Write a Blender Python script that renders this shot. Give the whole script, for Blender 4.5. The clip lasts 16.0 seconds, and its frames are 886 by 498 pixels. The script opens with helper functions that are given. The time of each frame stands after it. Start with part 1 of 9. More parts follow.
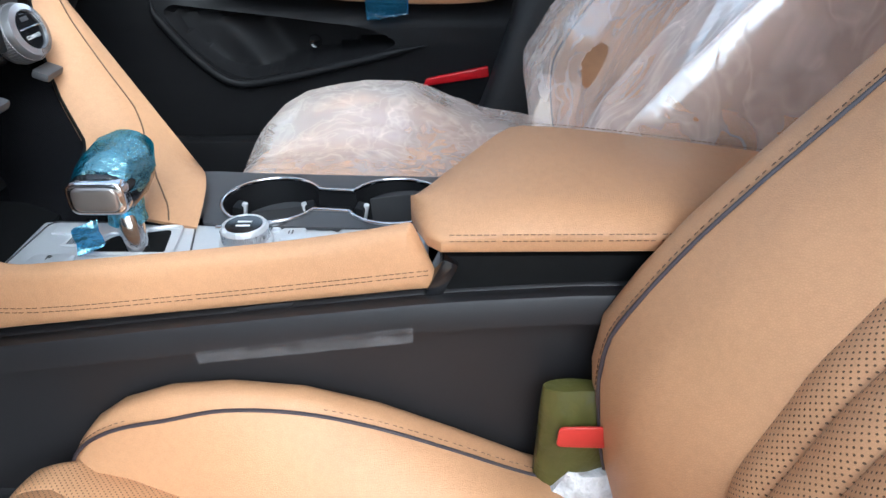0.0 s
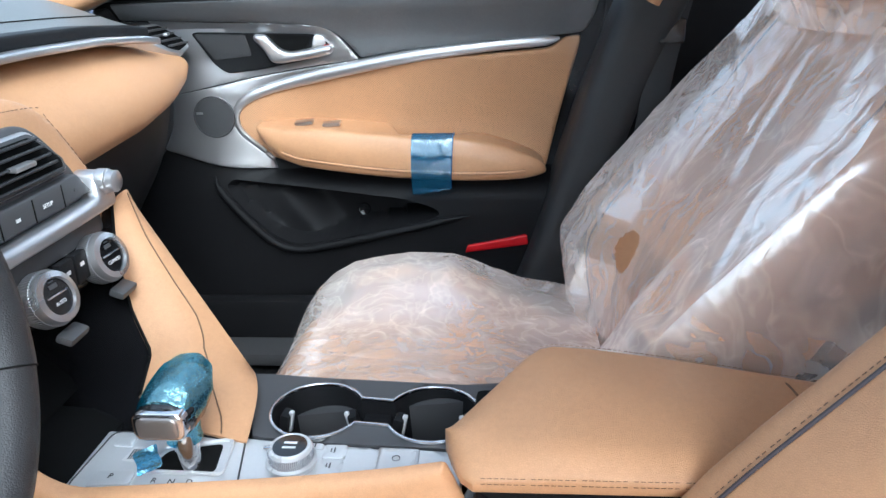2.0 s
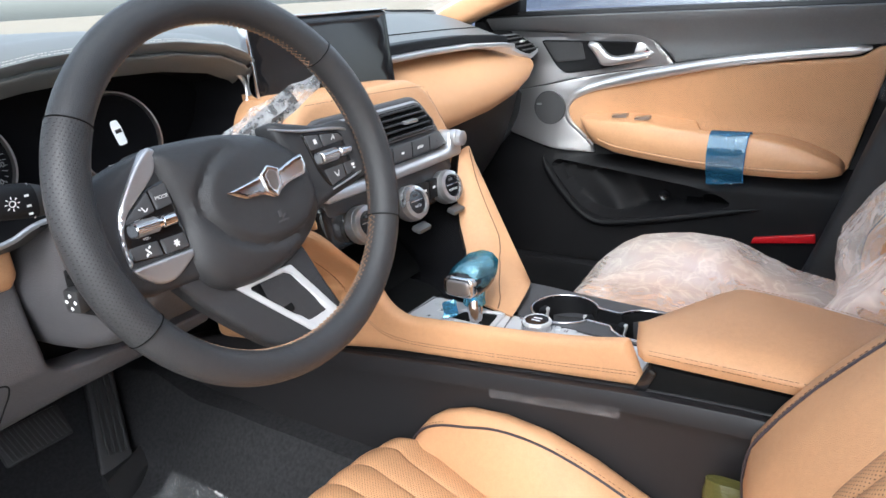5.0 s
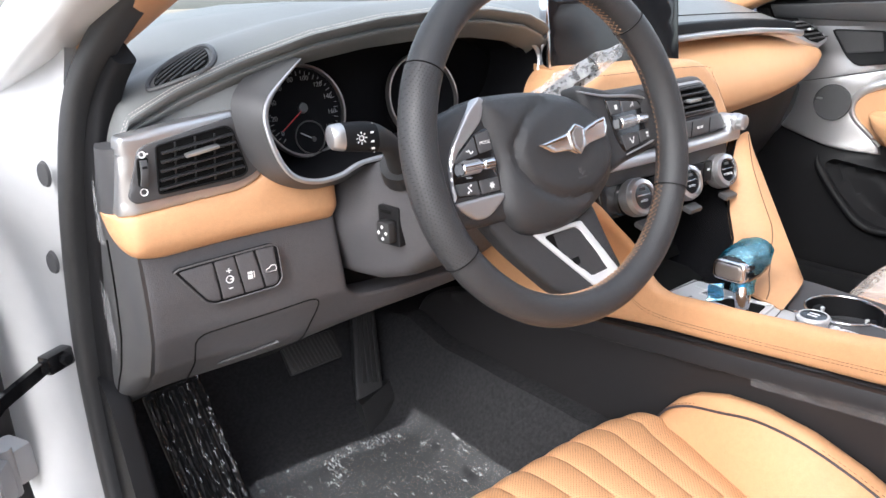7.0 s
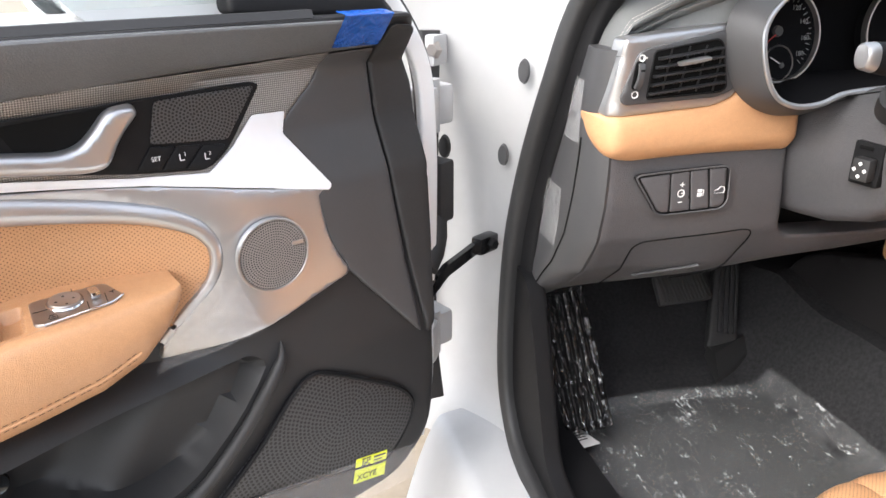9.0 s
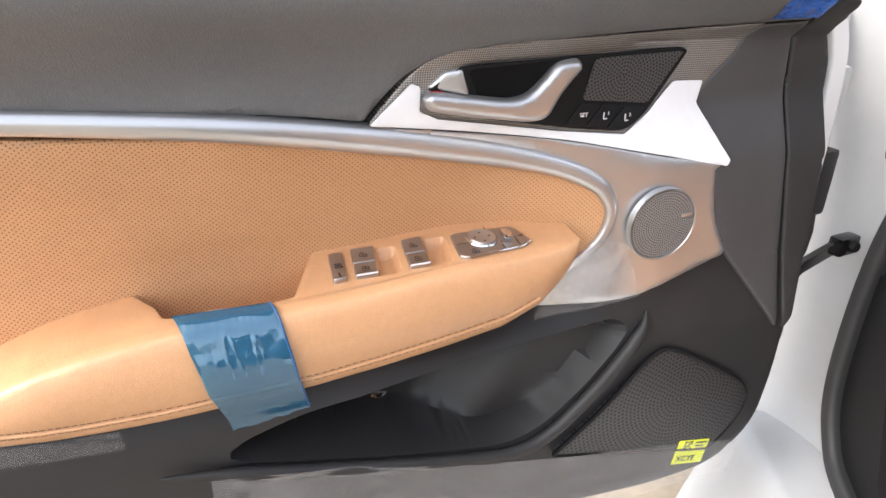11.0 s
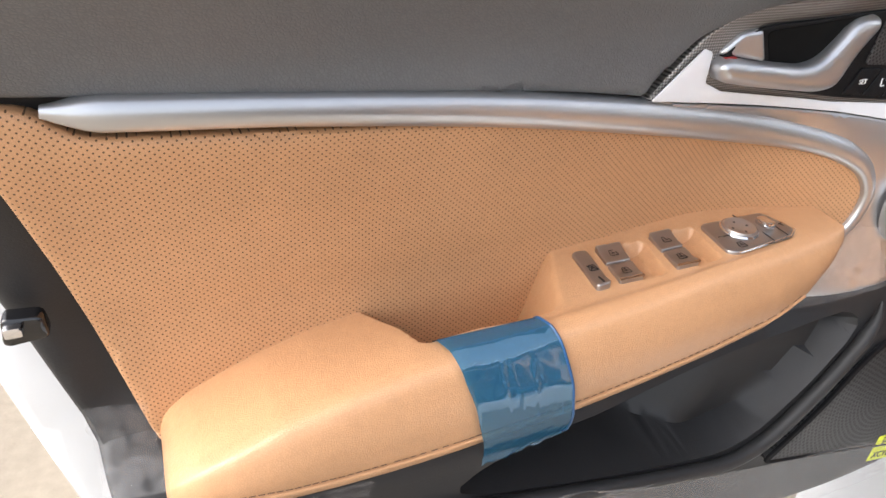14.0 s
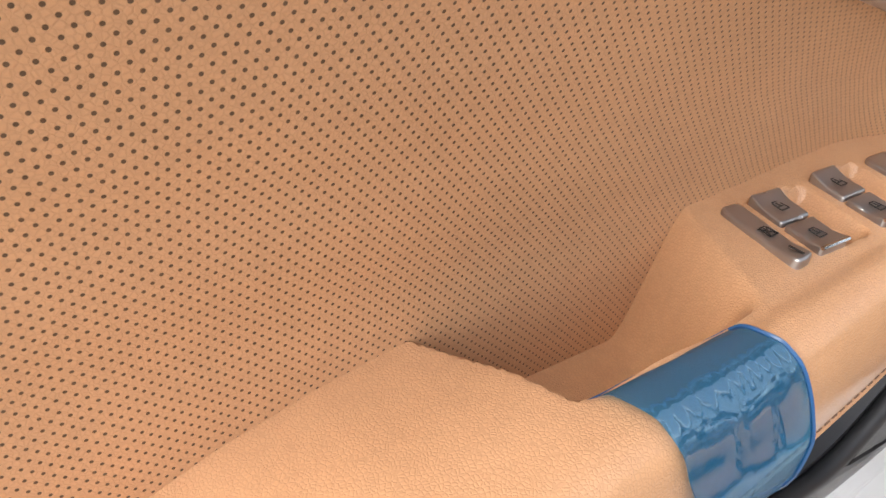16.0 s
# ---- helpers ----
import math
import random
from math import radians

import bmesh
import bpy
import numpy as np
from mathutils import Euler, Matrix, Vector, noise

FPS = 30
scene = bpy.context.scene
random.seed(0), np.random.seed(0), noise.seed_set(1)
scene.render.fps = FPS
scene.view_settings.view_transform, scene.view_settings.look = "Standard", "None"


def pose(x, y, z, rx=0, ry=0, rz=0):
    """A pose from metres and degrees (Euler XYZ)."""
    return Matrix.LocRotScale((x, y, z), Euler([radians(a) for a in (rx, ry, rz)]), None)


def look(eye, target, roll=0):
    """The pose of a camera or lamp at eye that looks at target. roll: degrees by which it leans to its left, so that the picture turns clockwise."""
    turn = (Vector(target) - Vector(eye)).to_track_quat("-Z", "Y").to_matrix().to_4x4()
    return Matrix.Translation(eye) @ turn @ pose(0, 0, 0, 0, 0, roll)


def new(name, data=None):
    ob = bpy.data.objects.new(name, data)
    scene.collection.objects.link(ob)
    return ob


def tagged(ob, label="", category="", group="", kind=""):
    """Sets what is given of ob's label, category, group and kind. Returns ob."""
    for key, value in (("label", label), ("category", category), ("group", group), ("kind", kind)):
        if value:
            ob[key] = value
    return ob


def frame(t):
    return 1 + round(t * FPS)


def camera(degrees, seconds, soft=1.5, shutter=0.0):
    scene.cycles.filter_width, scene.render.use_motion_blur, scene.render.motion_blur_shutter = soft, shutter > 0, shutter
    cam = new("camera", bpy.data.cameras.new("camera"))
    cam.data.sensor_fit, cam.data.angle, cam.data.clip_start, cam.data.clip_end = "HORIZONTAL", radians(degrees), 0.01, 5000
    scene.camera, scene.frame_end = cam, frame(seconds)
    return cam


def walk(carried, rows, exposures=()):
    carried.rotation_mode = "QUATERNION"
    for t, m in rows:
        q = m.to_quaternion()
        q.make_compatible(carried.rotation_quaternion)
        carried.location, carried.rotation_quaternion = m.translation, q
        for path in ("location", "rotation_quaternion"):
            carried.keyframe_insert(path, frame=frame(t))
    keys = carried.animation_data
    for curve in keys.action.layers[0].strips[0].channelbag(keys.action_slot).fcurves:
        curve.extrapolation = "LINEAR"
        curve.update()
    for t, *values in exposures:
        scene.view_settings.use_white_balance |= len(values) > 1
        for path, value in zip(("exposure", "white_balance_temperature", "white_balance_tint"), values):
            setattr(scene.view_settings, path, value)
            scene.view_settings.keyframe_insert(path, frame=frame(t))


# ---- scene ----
cam = camera(64.1, 16.0)
PATH = [
    (0, (-0.562, 0.002, 0.953), (1.159, 0.02, -0.067), -0.6),
    (0.5, (-0.533, -0.003, 1.001), (1.249, 0.027, 0.093), -1.1),
    (1, (-0.522, -0.008, 1.04), (1.302, 0.043, 0.222), -1.4),
    (1.5, (-0.538, -0.012, 1.057), (1.308, 0.081, 0.291), -1.6),
    (2, (-0.555, -0.009, 1.063), (1.298, 0.137, 0.324), -1.7),
    (2.5, (-0.596, -0.018, 1.068), (1.259, 0.18, 0.348), -1.8),
    (3, (-0.688, -0.035, 1.08), (1.165, 0.228, 0.375), -2.1),
    (3.2, (-0.728, -0.057, 1.085), (1.119, 0.258, 0.384), -2.4),
    (5.3, (-0.821, -0.202, 1.08), (0.676, 0.943, 0.411), -3.4),
    (5.5, (-0.833, -0.2, 1.077), (0.627, 0.997, 0.416), -3.3),
    (6, (-0.855, -0.188, 1.076), (0.508, 1.118, 0.416), -2.9),
    (6.5, (-0.877, -0.177, 1.071), (0.392, 1.22, 0.411), -2.7),
    (7, (-0.898, -0.169, 1.064), (0.268, 1.311, 0.392), -2.4),
    (7.5, (-0.945, -0.145, 1.056), (0.089, 1.422, 0.366), -2.1),
    (8, (-1.021, -0.12, 1.043), (-0.148, 1.533, 0.333), -1.9),
    (8.5, (-1.064, -0.109, 1.04), (-0.386, 1.618, 0.293), -1.3),
    (9, (-1.113, -0.099, 1.029), (-0.597, 1.67, 0.253), -0.1),
    (9.5, (-1.166, -0.091, 1.023), (-0.821, 1.711, 0.226), 0.8),
    (10, (-1.217, -0.091, 1.021), (-1.049, 1.73, 0.212), 1.3),
    (10.2, (-1.234, -0.088, 1.024), (-1.135, 1.728, 0.193), 1.8),
    (12.3, (-1.393, -0.072, 1.025), (-1.525, 1.718, 0.143), 1.3),
    (12.5, (-1.412, -0.068, 1.026), (-1.533, 1.721, 0.14), 1.4),
    (13, (-1.455, -0.048, 1.024), (-1.554, 1.728, 0.11), 1.4),
    (13.5, (-1.506, -0.025, 1.017), (-1.561, 1.741, 0.081), 1.5),
    (14, (-1.524, 0.017, 1.001), (-1.502, 1.769, 0.037), 1.7),
    (14.5, (-1.586, 0.083, 0.966), (-1.429, 1.788, -0.067), 2.8),
    (15, (-1.638, 0.175, 0.91), (-1.295, 1.852, -0.124), 4.6),
    (15.5, (-1.637, 0.213, 0.888), (-1.202, 1.872, -0.141), 5.4),
    (16, (-1.63, 0.242, 0.878), (-1.135, 1.887, -0.146), 6.7),
]
walk(cam, [(t, look(eye, target, roll)) for t, eye, target, roll in PATH], [(0.0, 1.85, 5450, 3), (3.2, 1.9, 5550, 3), (5.3, 2.0, 6000, 8), (7.0, 2.15, 6200, 11), (9.0, 2.1, 6500, 10), (12.3, 1.99, 6600, 10), (14.5, 1.77, 6550, 10), (16.0, 1.70, 6500, 10)])

# ---- light: bright hazy daylight, the car stands in open shade ----
world = bpy.data.worlds.new("sky")
scene.world = world
world.use_nodes = True
wn = world.node_tree.nodes
sky = wn.new("ShaderNodeTexSky")
sky.sky_type, sky.sun_disc = "NISHITA", False
sky.sun_elevation, sky.sun_rotation = radians(45), radians(248)
sky.dust_density, sky.air_density = 3.0, 1.0
haze = wn.new("ShaderNodeHueSaturation")
haze.inputs["Saturation"].default_value = 0.45
world.node_tree.links.new(sky.outputs[0], haze.inputs["Color"])
world.node_tree.links.new(haze.outputs[0], wn["Background"].inputs[0])
wn["Background"].inputs[1].default_value = 0.15
sun = new("sun", bpy.data.lights.new("sun", "SUN"))
sun.data.energy, sun.data.angle, sun.data.color = 0.5, radians(42), (1.0, 0.985, 0.965)
sun.matrix_world = look((-3.0, -1.2, 3.25), (0, 0, 0))


# ---- materials ----
def tree(name):
    m = bpy.data.materials.new(name)
    m.use_nodes = True
    return m, m.node_tree, m.node_tree.nodes["Principled BSDF"]


def link(nt, a, b):
    nt.links.new(a, b)


def mth(nt, op, a, b=None, c=None):
    n = nt.nodes.new("ShaderNodeMath")
    n.operation = op
    for i, v in enumerate((a, b, c)):
        if v is None:
            continue
        if isinstance(v, (int, float)):
            n.inputs[i].default_value = v
        else:
            link(nt, v, n.inputs[i])
    return n.outputs[0]


def noise_of(nt, scale, detail=3.0, rough=0.55, coord=None, stretch=None):
    if coord is None:
        coord = nt.nodes.new("ShaderNodeTexCoord").outputs["Object"]
    if stretch:
        mp = nt.nodes.new("ShaderNodeMapping")
        mp.inputs["Scale"].default_value = stretch
        link(nt, coord, mp.inputs[0])
        coord = mp.outputs[0]
    n = nt.nodes.new("ShaderNodeTexNoise")
    n.inputs["Scale"].default_value, n.inputs["Detail"].default_value, n.inputs["Roughness"].default_value = scale, detail, rough
    link(nt, coord, n.inputs["Vector"])
    return n.outputs["Fac"]


def ramp(nt, fac, stops):
    n = nt.nodes.new("ShaderNodeValToRGB")
    while len(n.color_ramp.elements) < len(stops):
        n.color_ramp.elements.new(0.5)
    for e, (p, c) in zip(n.color_ramp.elements, stops):
        e.position, e.color = p, (*c, 1)
    link(nt, fac, n.inputs[0])
    return n.outputs[0]


def bump(nt, bsdf, height, strength, dist=0.001, prev=None):
    n = nt.nodes.new("ShaderNodeBump")
    n.inputs["Strength"].default_value, n.inputs["Distance"].default_value = strength, dist
    link(nt, height, n.inputs["Height"])
    if prev:
        link(nt, prev, n.inputs["Normal"])
    link(nt, n.outputs[0], bsdf.inputs["Normal"])
    return n.outputs[0]


def shade(c, k):
    return tuple(min(1.0, v * k) for v in c)


def surface(name, color, rough=0.5, metal=0.0, grain=400, relief=0.2, dist=0.0005, vary=0.12, blotch=9, spec=0.5, coat=0.0, detail=3.0):
    """A plain surface with two scales of variation and a fine relief."""
    m, nt, b = tree(name)
    big = noise_of(nt, blotch, 4)
    fine = noise_of(nt, grain, detail)
    mixf = mth(nt, "ADD", mth(nt, "MULTIPLY", big, 0.7), mth(nt, "MULTIPLY", fine, 0.3))
    link(nt, ramp(nt, mixf, [(0.3, shade(color, 1 - vary)), (0.7, shade(color, 1 + vary))]), b.inputs["Base Color"])
    r = mth(nt, "ADD", rough - 0.06, mth(nt, "MULTIPLY", big, 0.12))
    link(nt, r, b.inputs["Roughness"])
    b.inputs["Metallic"].default_value = metal
    b.inputs["Specular IOR Level"].default_value = spec
    b.inputs["Coat Weight"].default_value = coat
    if relief:
        bump(nt, b, fine, relief, dist)
    return m


def leather(name, color, axes=None, pitch=0.006, hole=0.16, rough=0.45, pebble=620):
    """Grained leather; with axes it has a staggered grid of small punched holes along those two object axes."""
    m, nt, b = tree(name)
    co = nt.nodes.new("ShaderNodeTexCoord").outputs["Object"]
    big = noise_of(nt, 7, 4, coord=co)
    vo = nt.nodes.new("ShaderNodeTexVoronoi")
    vo.feature = "DISTANCE_TO_EDGE"
    vo.inputs["Scale"].default_value = pebble
    link(nt, co, vo.inputs["Vector"])
    cell = mth(nt, "MINIMUM", mth(nt, "MULTIPLY", vo.outputs["Distance"], 4.0), 1.0)
    fine = noise_of(nt, 300, 3, coord=co)
    height = mth(nt, "ADD", mth(nt, "MULTIPLY", cell, 0.6), fine)
    pores = mth(nt, "ADD", mth(nt, "MULTIPLY", big, 0.55), mth(nt, "ADD", mth(nt, "MULTIPLY", cell, 0.16), mth(nt, "MULTIPLY", noise_of(nt, 160, 4, 0.65, co), 0.35)))
    base = ramp(nt, pores, [(0.34, shade(color, 0.84)), (0.74, shade(color, 1.08))])
    if axes:
        sep = nt.nodes.new("ShaderNodeSeparateXYZ")
        link(nt, co, sep.inputs[0])
        warp = noise_of(nt, 14, 2, coord=co)
        ca = mth(nt, "ADD", mth(nt, "DIVIDE", sep.outputs[axes[0]], pitch), mth(nt, "MULTIPLY", warp, 0.9))
        cb = mth(nt, "ADD", mth(nt, "DIVIDE", sep.outputs[axes[1]], pitch * 0.9), mth(nt, "MULTIPLY", warp, 0.9))
        ds = []
        for off in (0.0, 0.5):
            fa = mth(nt, "SUBTRACT", mth(nt, "FRACT", mth(nt, "ADD", ca, off)), 0.5)
            fb = mth(nt, "MULTIPLY", mth(nt, "SUBTRACT", mth(nt, "FRACT", mth(nt, "ADD", cb, off)), 0.5), 0.9)
            ds.append(mth(nt, "SQRT", mth(nt, "ADD", mth(nt, "MULTIPLY", fa, fa), mth(nt, "MULTIPLY", fb, fb))))
        d = mth(nt, "MINIMUM", ds[0], ds[1])
        mr = nt.nodes.new("ShaderNodeMapRange")
        mr.interpolation_type = "SMOOTHSTEP"
        mr.inputs["From Min"].default_value, mr.inputs["From Max"].default_value = hole * 0.72, hole * 1.15
        link(nt, d, mr.inputs["Value"])
        mix = nt.nodes.new("ShaderNodeMix")
        mix.data_type = "RGBA"
        link(nt, mr.outputs[0], mix.inputs[0])
        mix.inputs[6].default_value = (*shade(color, 0.20), 1)
        link(nt, base, mix.inputs[7])
        base = mix.outputs[2]
        height = mth(nt, "ADD", mth(nt, "MULTIPLY", height, 0.5), mth(nt, "MULTIPLY", mr.outputs[0], 2.0))
    link(nt, base, b.inputs["Base Color"])
    b.inputs["Roughness"].default_value = rough
    b.inputs["Specular IOR Level"].default_value = 0.4
    bump(nt, b, height, 0.4, 0.0006)
    return m


def brushed(name, color, rough=0.3, stretch=(1, 40, 40)):
    m, nt, b = tree(name)
    n = noise_of(nt, 60, 3, stretch=stretch)
    big = noise_of(nt, 5, 3)
    link(nt, ramp(nt, big, [(0.3, shade(color, 0.9)), (0.7, shade(color, 1.08))]), b.inputs["Base Color"])
    link(nt, mth(nt, "ADD", rough - 0.08, mth(nt, "MULTIPLY", n, 0.16)), b.inputs["Roughness"])
    b.inputs["Metallic"].default_value = 0.85
    return m


def film(name, color, low, high, scale=22, rough=0.12, crumple=0.8, stretch=None, dist=0.004, spec=0.8):
    """Thin clear plastic: mostly see-through, milky where it is creased, with glossy wrinkles."""
    m, nt, b = tree(name)
    co = nt.nodes.new("ShaderNodeTexCoord").outputs["Object"]
    n1 = noise_of(nt, scale, 4, 0.6, co, stretch)
    n2 = noise_of(nt, scale * 0.37, 3, 0.5, co, stretch)
    ridge = mth(nt, "SUBTRACT", 1.0, mth(nt, "MULTIPLY", mth(nt, "ABSOLUTE", mth(nt, "SUBTRACT", n1, 0.5)), 6.0))
    ridge = mth(nt, "MAXIMUM", ridge, 0.0)
    a = mth(nt, "ADD", mth(nt, "MULTIPLY", mth(nt, "MULTIPLY", ridge, n2), (high - low) * 1.4), low)
    link(nt, mth(nt, "MINIMUM", a, high), b.inputs["Alpha"])
    b.inputs["Base Color"].default_value = (*color, 1)
    b.inputs["Roughness"].default_value = rough
    b.inputs["Specular IOR Level"].default_value = spec
    bump(nt, b, mth(nt, "ADD", ridge, mth(nt, "MULTIPLY", n2, 2.0)), crumple, dist)
    return m


def dots(name, color, back, pitch, hole, axes=(0, 2), rough=0.45):
    """A moulded speaker grille: rings of small holes round the middle, in object coordinates."""
    m, nt, b = tree(name)
    sep = nt.nodes.new("ShaderNodeSeparateXYZ")
    link(nt, nt.nodes.new("ShaderNodeTexCoord").outputs["Object"], sep.inputs[0])
    x, y = sep.outputs[axes[0]], sep.outputs[axes[1]]
    rad = mth(nt, "SQRT", mth(nt, "ADD", mth(nt, "MULTIPLY", x, x), mth(nt, "MULTIPLY", y, y)))
    ring = mth(nt, "DIVIDE", rad, pitch)
    k = mth(nt, "ADD", mth(nt, "FLOOR", ring), 0.5)
    ang = mth(nt, "DIVIDE", mth(nt, "ARCTAN2", x, y), 2 * math.pi)
    fa = mth(nt, "SUBTRACT", mth(nt, "FRACT", mth(nt, "MULTIPLY", ang, mth(nt, "ROUND", mth(nt, "MULTIPLY", k, 6.28)))), 0.5)
    fr = mth(nt, "SUBTRACT", mth(nt, "FRACT", ring), 0.5)
    d = mth(nt, "SQRT", mth(nt, "ADD", mth(nt, "MULTIPLY", fa, fa), mth(nt, "MULTIPLY", fr, fr)))
    s = mth(nt, "GREATER_THAN", d, hole)
    mix = nt.nodes.new("ShaderNodeMix")
    mix.data_type = "RGBA"
    link(nt, s, mix.inputs[0])
    mix.inputs[6].default_value, mix.inputs[7].default_value = (*back, 1), (*color, 1)
    link(nt, mix.outputs[2], b.inputs["Base Color"])
    b.inputs["Roughness"].default_value = rough
    bump(nt, b, s, 0.6, 0.001)
    return m


TAN_C = (0.55, 0.30, 0.152)
TAN = leather("tan_leather", TAN_C)
TAN_PERF = leather("perforated_tan_leather", TAN_C, (0, 2), 0.0048, 0.125)
TAN_SEAT = leather("perforated_seat_leather", TAN_C, (0, 1), 0.0050, 0.14)
TAN_BACK = leather("perforated_back_leather", TAN_C, (0, 2), 0.0048, 0.14)
BLACK_LEATHER = leather("black_leather", (0.035, 0.035, 0.037), rough=0.42)
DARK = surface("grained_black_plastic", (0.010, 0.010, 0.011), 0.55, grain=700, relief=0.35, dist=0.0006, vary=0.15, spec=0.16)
# the same plastic painted lighter, for the driver door out in the daylight
DOOR_LIT = surface("lit_black_door_plastic", (0.026, 0.026, 0.027), 0.5, grain=700, relief=0.35, dist=0.0006, vary=0.15, spec=0.35)
PAD = surface("soft_black_dash_skin", (0.135, 0.140, 0.140), 0.5, grain=520, relief=0.4, dist=0.0007, vary=0.12, spec=0.6)
GREYD = surface("charcoal_plastic", (0.058, 0.058, 0.061), 0.45, grain=600, relief=0.15, vary=0.1)
KNEE = leather("grained_charcoal_skin", (0.082, 0.080, 0.085), rough=0.48, pebble=380)
LOUVRE = surface("black_louvre_plastic", (0.020, 0.020, 0.022), 0.4, grain=300, relief=0.05, vary=0.1)
WALL_P = surface("dark_brownish_plastic", (0.019, 0.018, 0.019), 0.42, grain=600, relief=0.15, vary=0.1, spec=0.3)
GLOSS = surface("gloss_black", (0.008, 0.008, 0.009), 0.12, grain=50, relief=0, vary=0.1, spec=0.7)
# near-black for joints and cores; also paints the shade inside openings
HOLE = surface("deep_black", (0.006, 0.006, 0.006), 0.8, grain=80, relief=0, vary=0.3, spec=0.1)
RUBBER = surface("black_rubber", (0.024, 0.024, 0.025), 0.6, grain=300, relief=0.2, vary=0.2)
SATIN = brushed("satin_silver", (0.54, 0.54, 0.55), 0.32)
BRONZE = brushed("warm_satin_metal", (0.50, 0.46, 0.43), 0.36)
PLATE = surface("silver_painted_plate", (0.60, 0.61, 0.62), 0.3, 0.25, 300, 0.05, vary=0.05)
CHROME = surface("polished_chrome", (0.78, 0.78, 0.8), 0.12, 1.0, 60, 0, vary=0.04)
NICKEL = surface("dull_nickel_buttons", (0.40, 0.37, 0.35), 0.3, 0.9, 80, 0, vary=0.08)
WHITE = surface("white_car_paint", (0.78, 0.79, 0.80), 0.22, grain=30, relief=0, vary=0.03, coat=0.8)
# same white, painted darker where daylight on the door opening would blow out
WHITE_DIM = surface("dimmed_white_paint", (0.42, 0.425, 0.43), 0.4, grain=40, relief=0, vary=0.05)
CARPET = surface("black_carpet", (0.030, 0.030, 0.032), 0.95, grain=900, relief=0.8, dist=0.002, vary=0.35, blotch=160, spec=0.1, detail=5)
GROUND = surface("worn_tan_concrete", (0.30, 0.25, 0.19), 0.9, grain=40, relief=0.5, dist=0.004, vary=0.3, blotch=3, detail=8)
HEADLINER = surface("tan_headliner", (0.55, 0.33, 0.18), 0.9, grain=700, relief=0.3, vary=0.06)
GAUGE_INK = surface("grey_gauge_print", (0.22, 0.22, 0.22), 0.5, grain=50, relief=0, vary=0.02)
INK = surface("white_print", (0.75, 0.75, 0.75), 0.5, grain=50, relief=0, vary=0.02)
INKB = surface("black_print", (0.02, 0.02, 0.02), 0.5, grain=50, relief=0, vary=0.02)
REDM = surface("red_reflector", (0.55, 0.012, 0.018), 0.15, grain=900, relief=0.5, vary=0.2)
REDP = surface("red_plastic", (0.5, 0.03, 0.03), 0.4, grain=50, relief=0, vary=0.1)
YELLOW = surface("yellow_paper_label", (0.72, 0.80, 0.06), 0.6, grain=50, relief=0, vary=0.04)
PAPER = surface("white_paper", (0.72, 0.72, 0.72), 0.7, grain=90, relief=0.1, vary=0.05)
THREAD = surface("tan_thread", (0.55, 0.40, 0.27), 0.8, grain=900, relief=0.3, vary=0.1)
THREAD_D = surface("brown_thread", (0.15, 0.085, 0.05), 0.8, grain=900, relief=0.3, vary=0.1)
THREAD_W = surface("pale_thread", (0.62, 0.58, 0.52), 0.8, grain=900, relief=0.3, vary=0.1)
THREAD_R = surface("rim_thread", (0.33, 0.20, 0.12), 0.8, grain=900, relief=0.3, vary=0.1)
PIPING = surface("dark_piping", (0.045, 0.035, 0.04), 0.5, grain=500, relief=0.2, vary=0.1)
CLEAR = film("clear_protective_film", (0.9, 0.9, 0.9), 0.03, 0.20, 40, 0.08, 0.4)
DIAL = surface("matt_black_dial", (0.006, 0.006, 0.007), 0.7, grain=60, relief=0, vary=0.1, spec=0.06)
FAINT = film("thin_clear_film", (0.8, 0.8, 0.82), 0.01, 0.07, 40, 0.3, 0.2, spec=0.3)
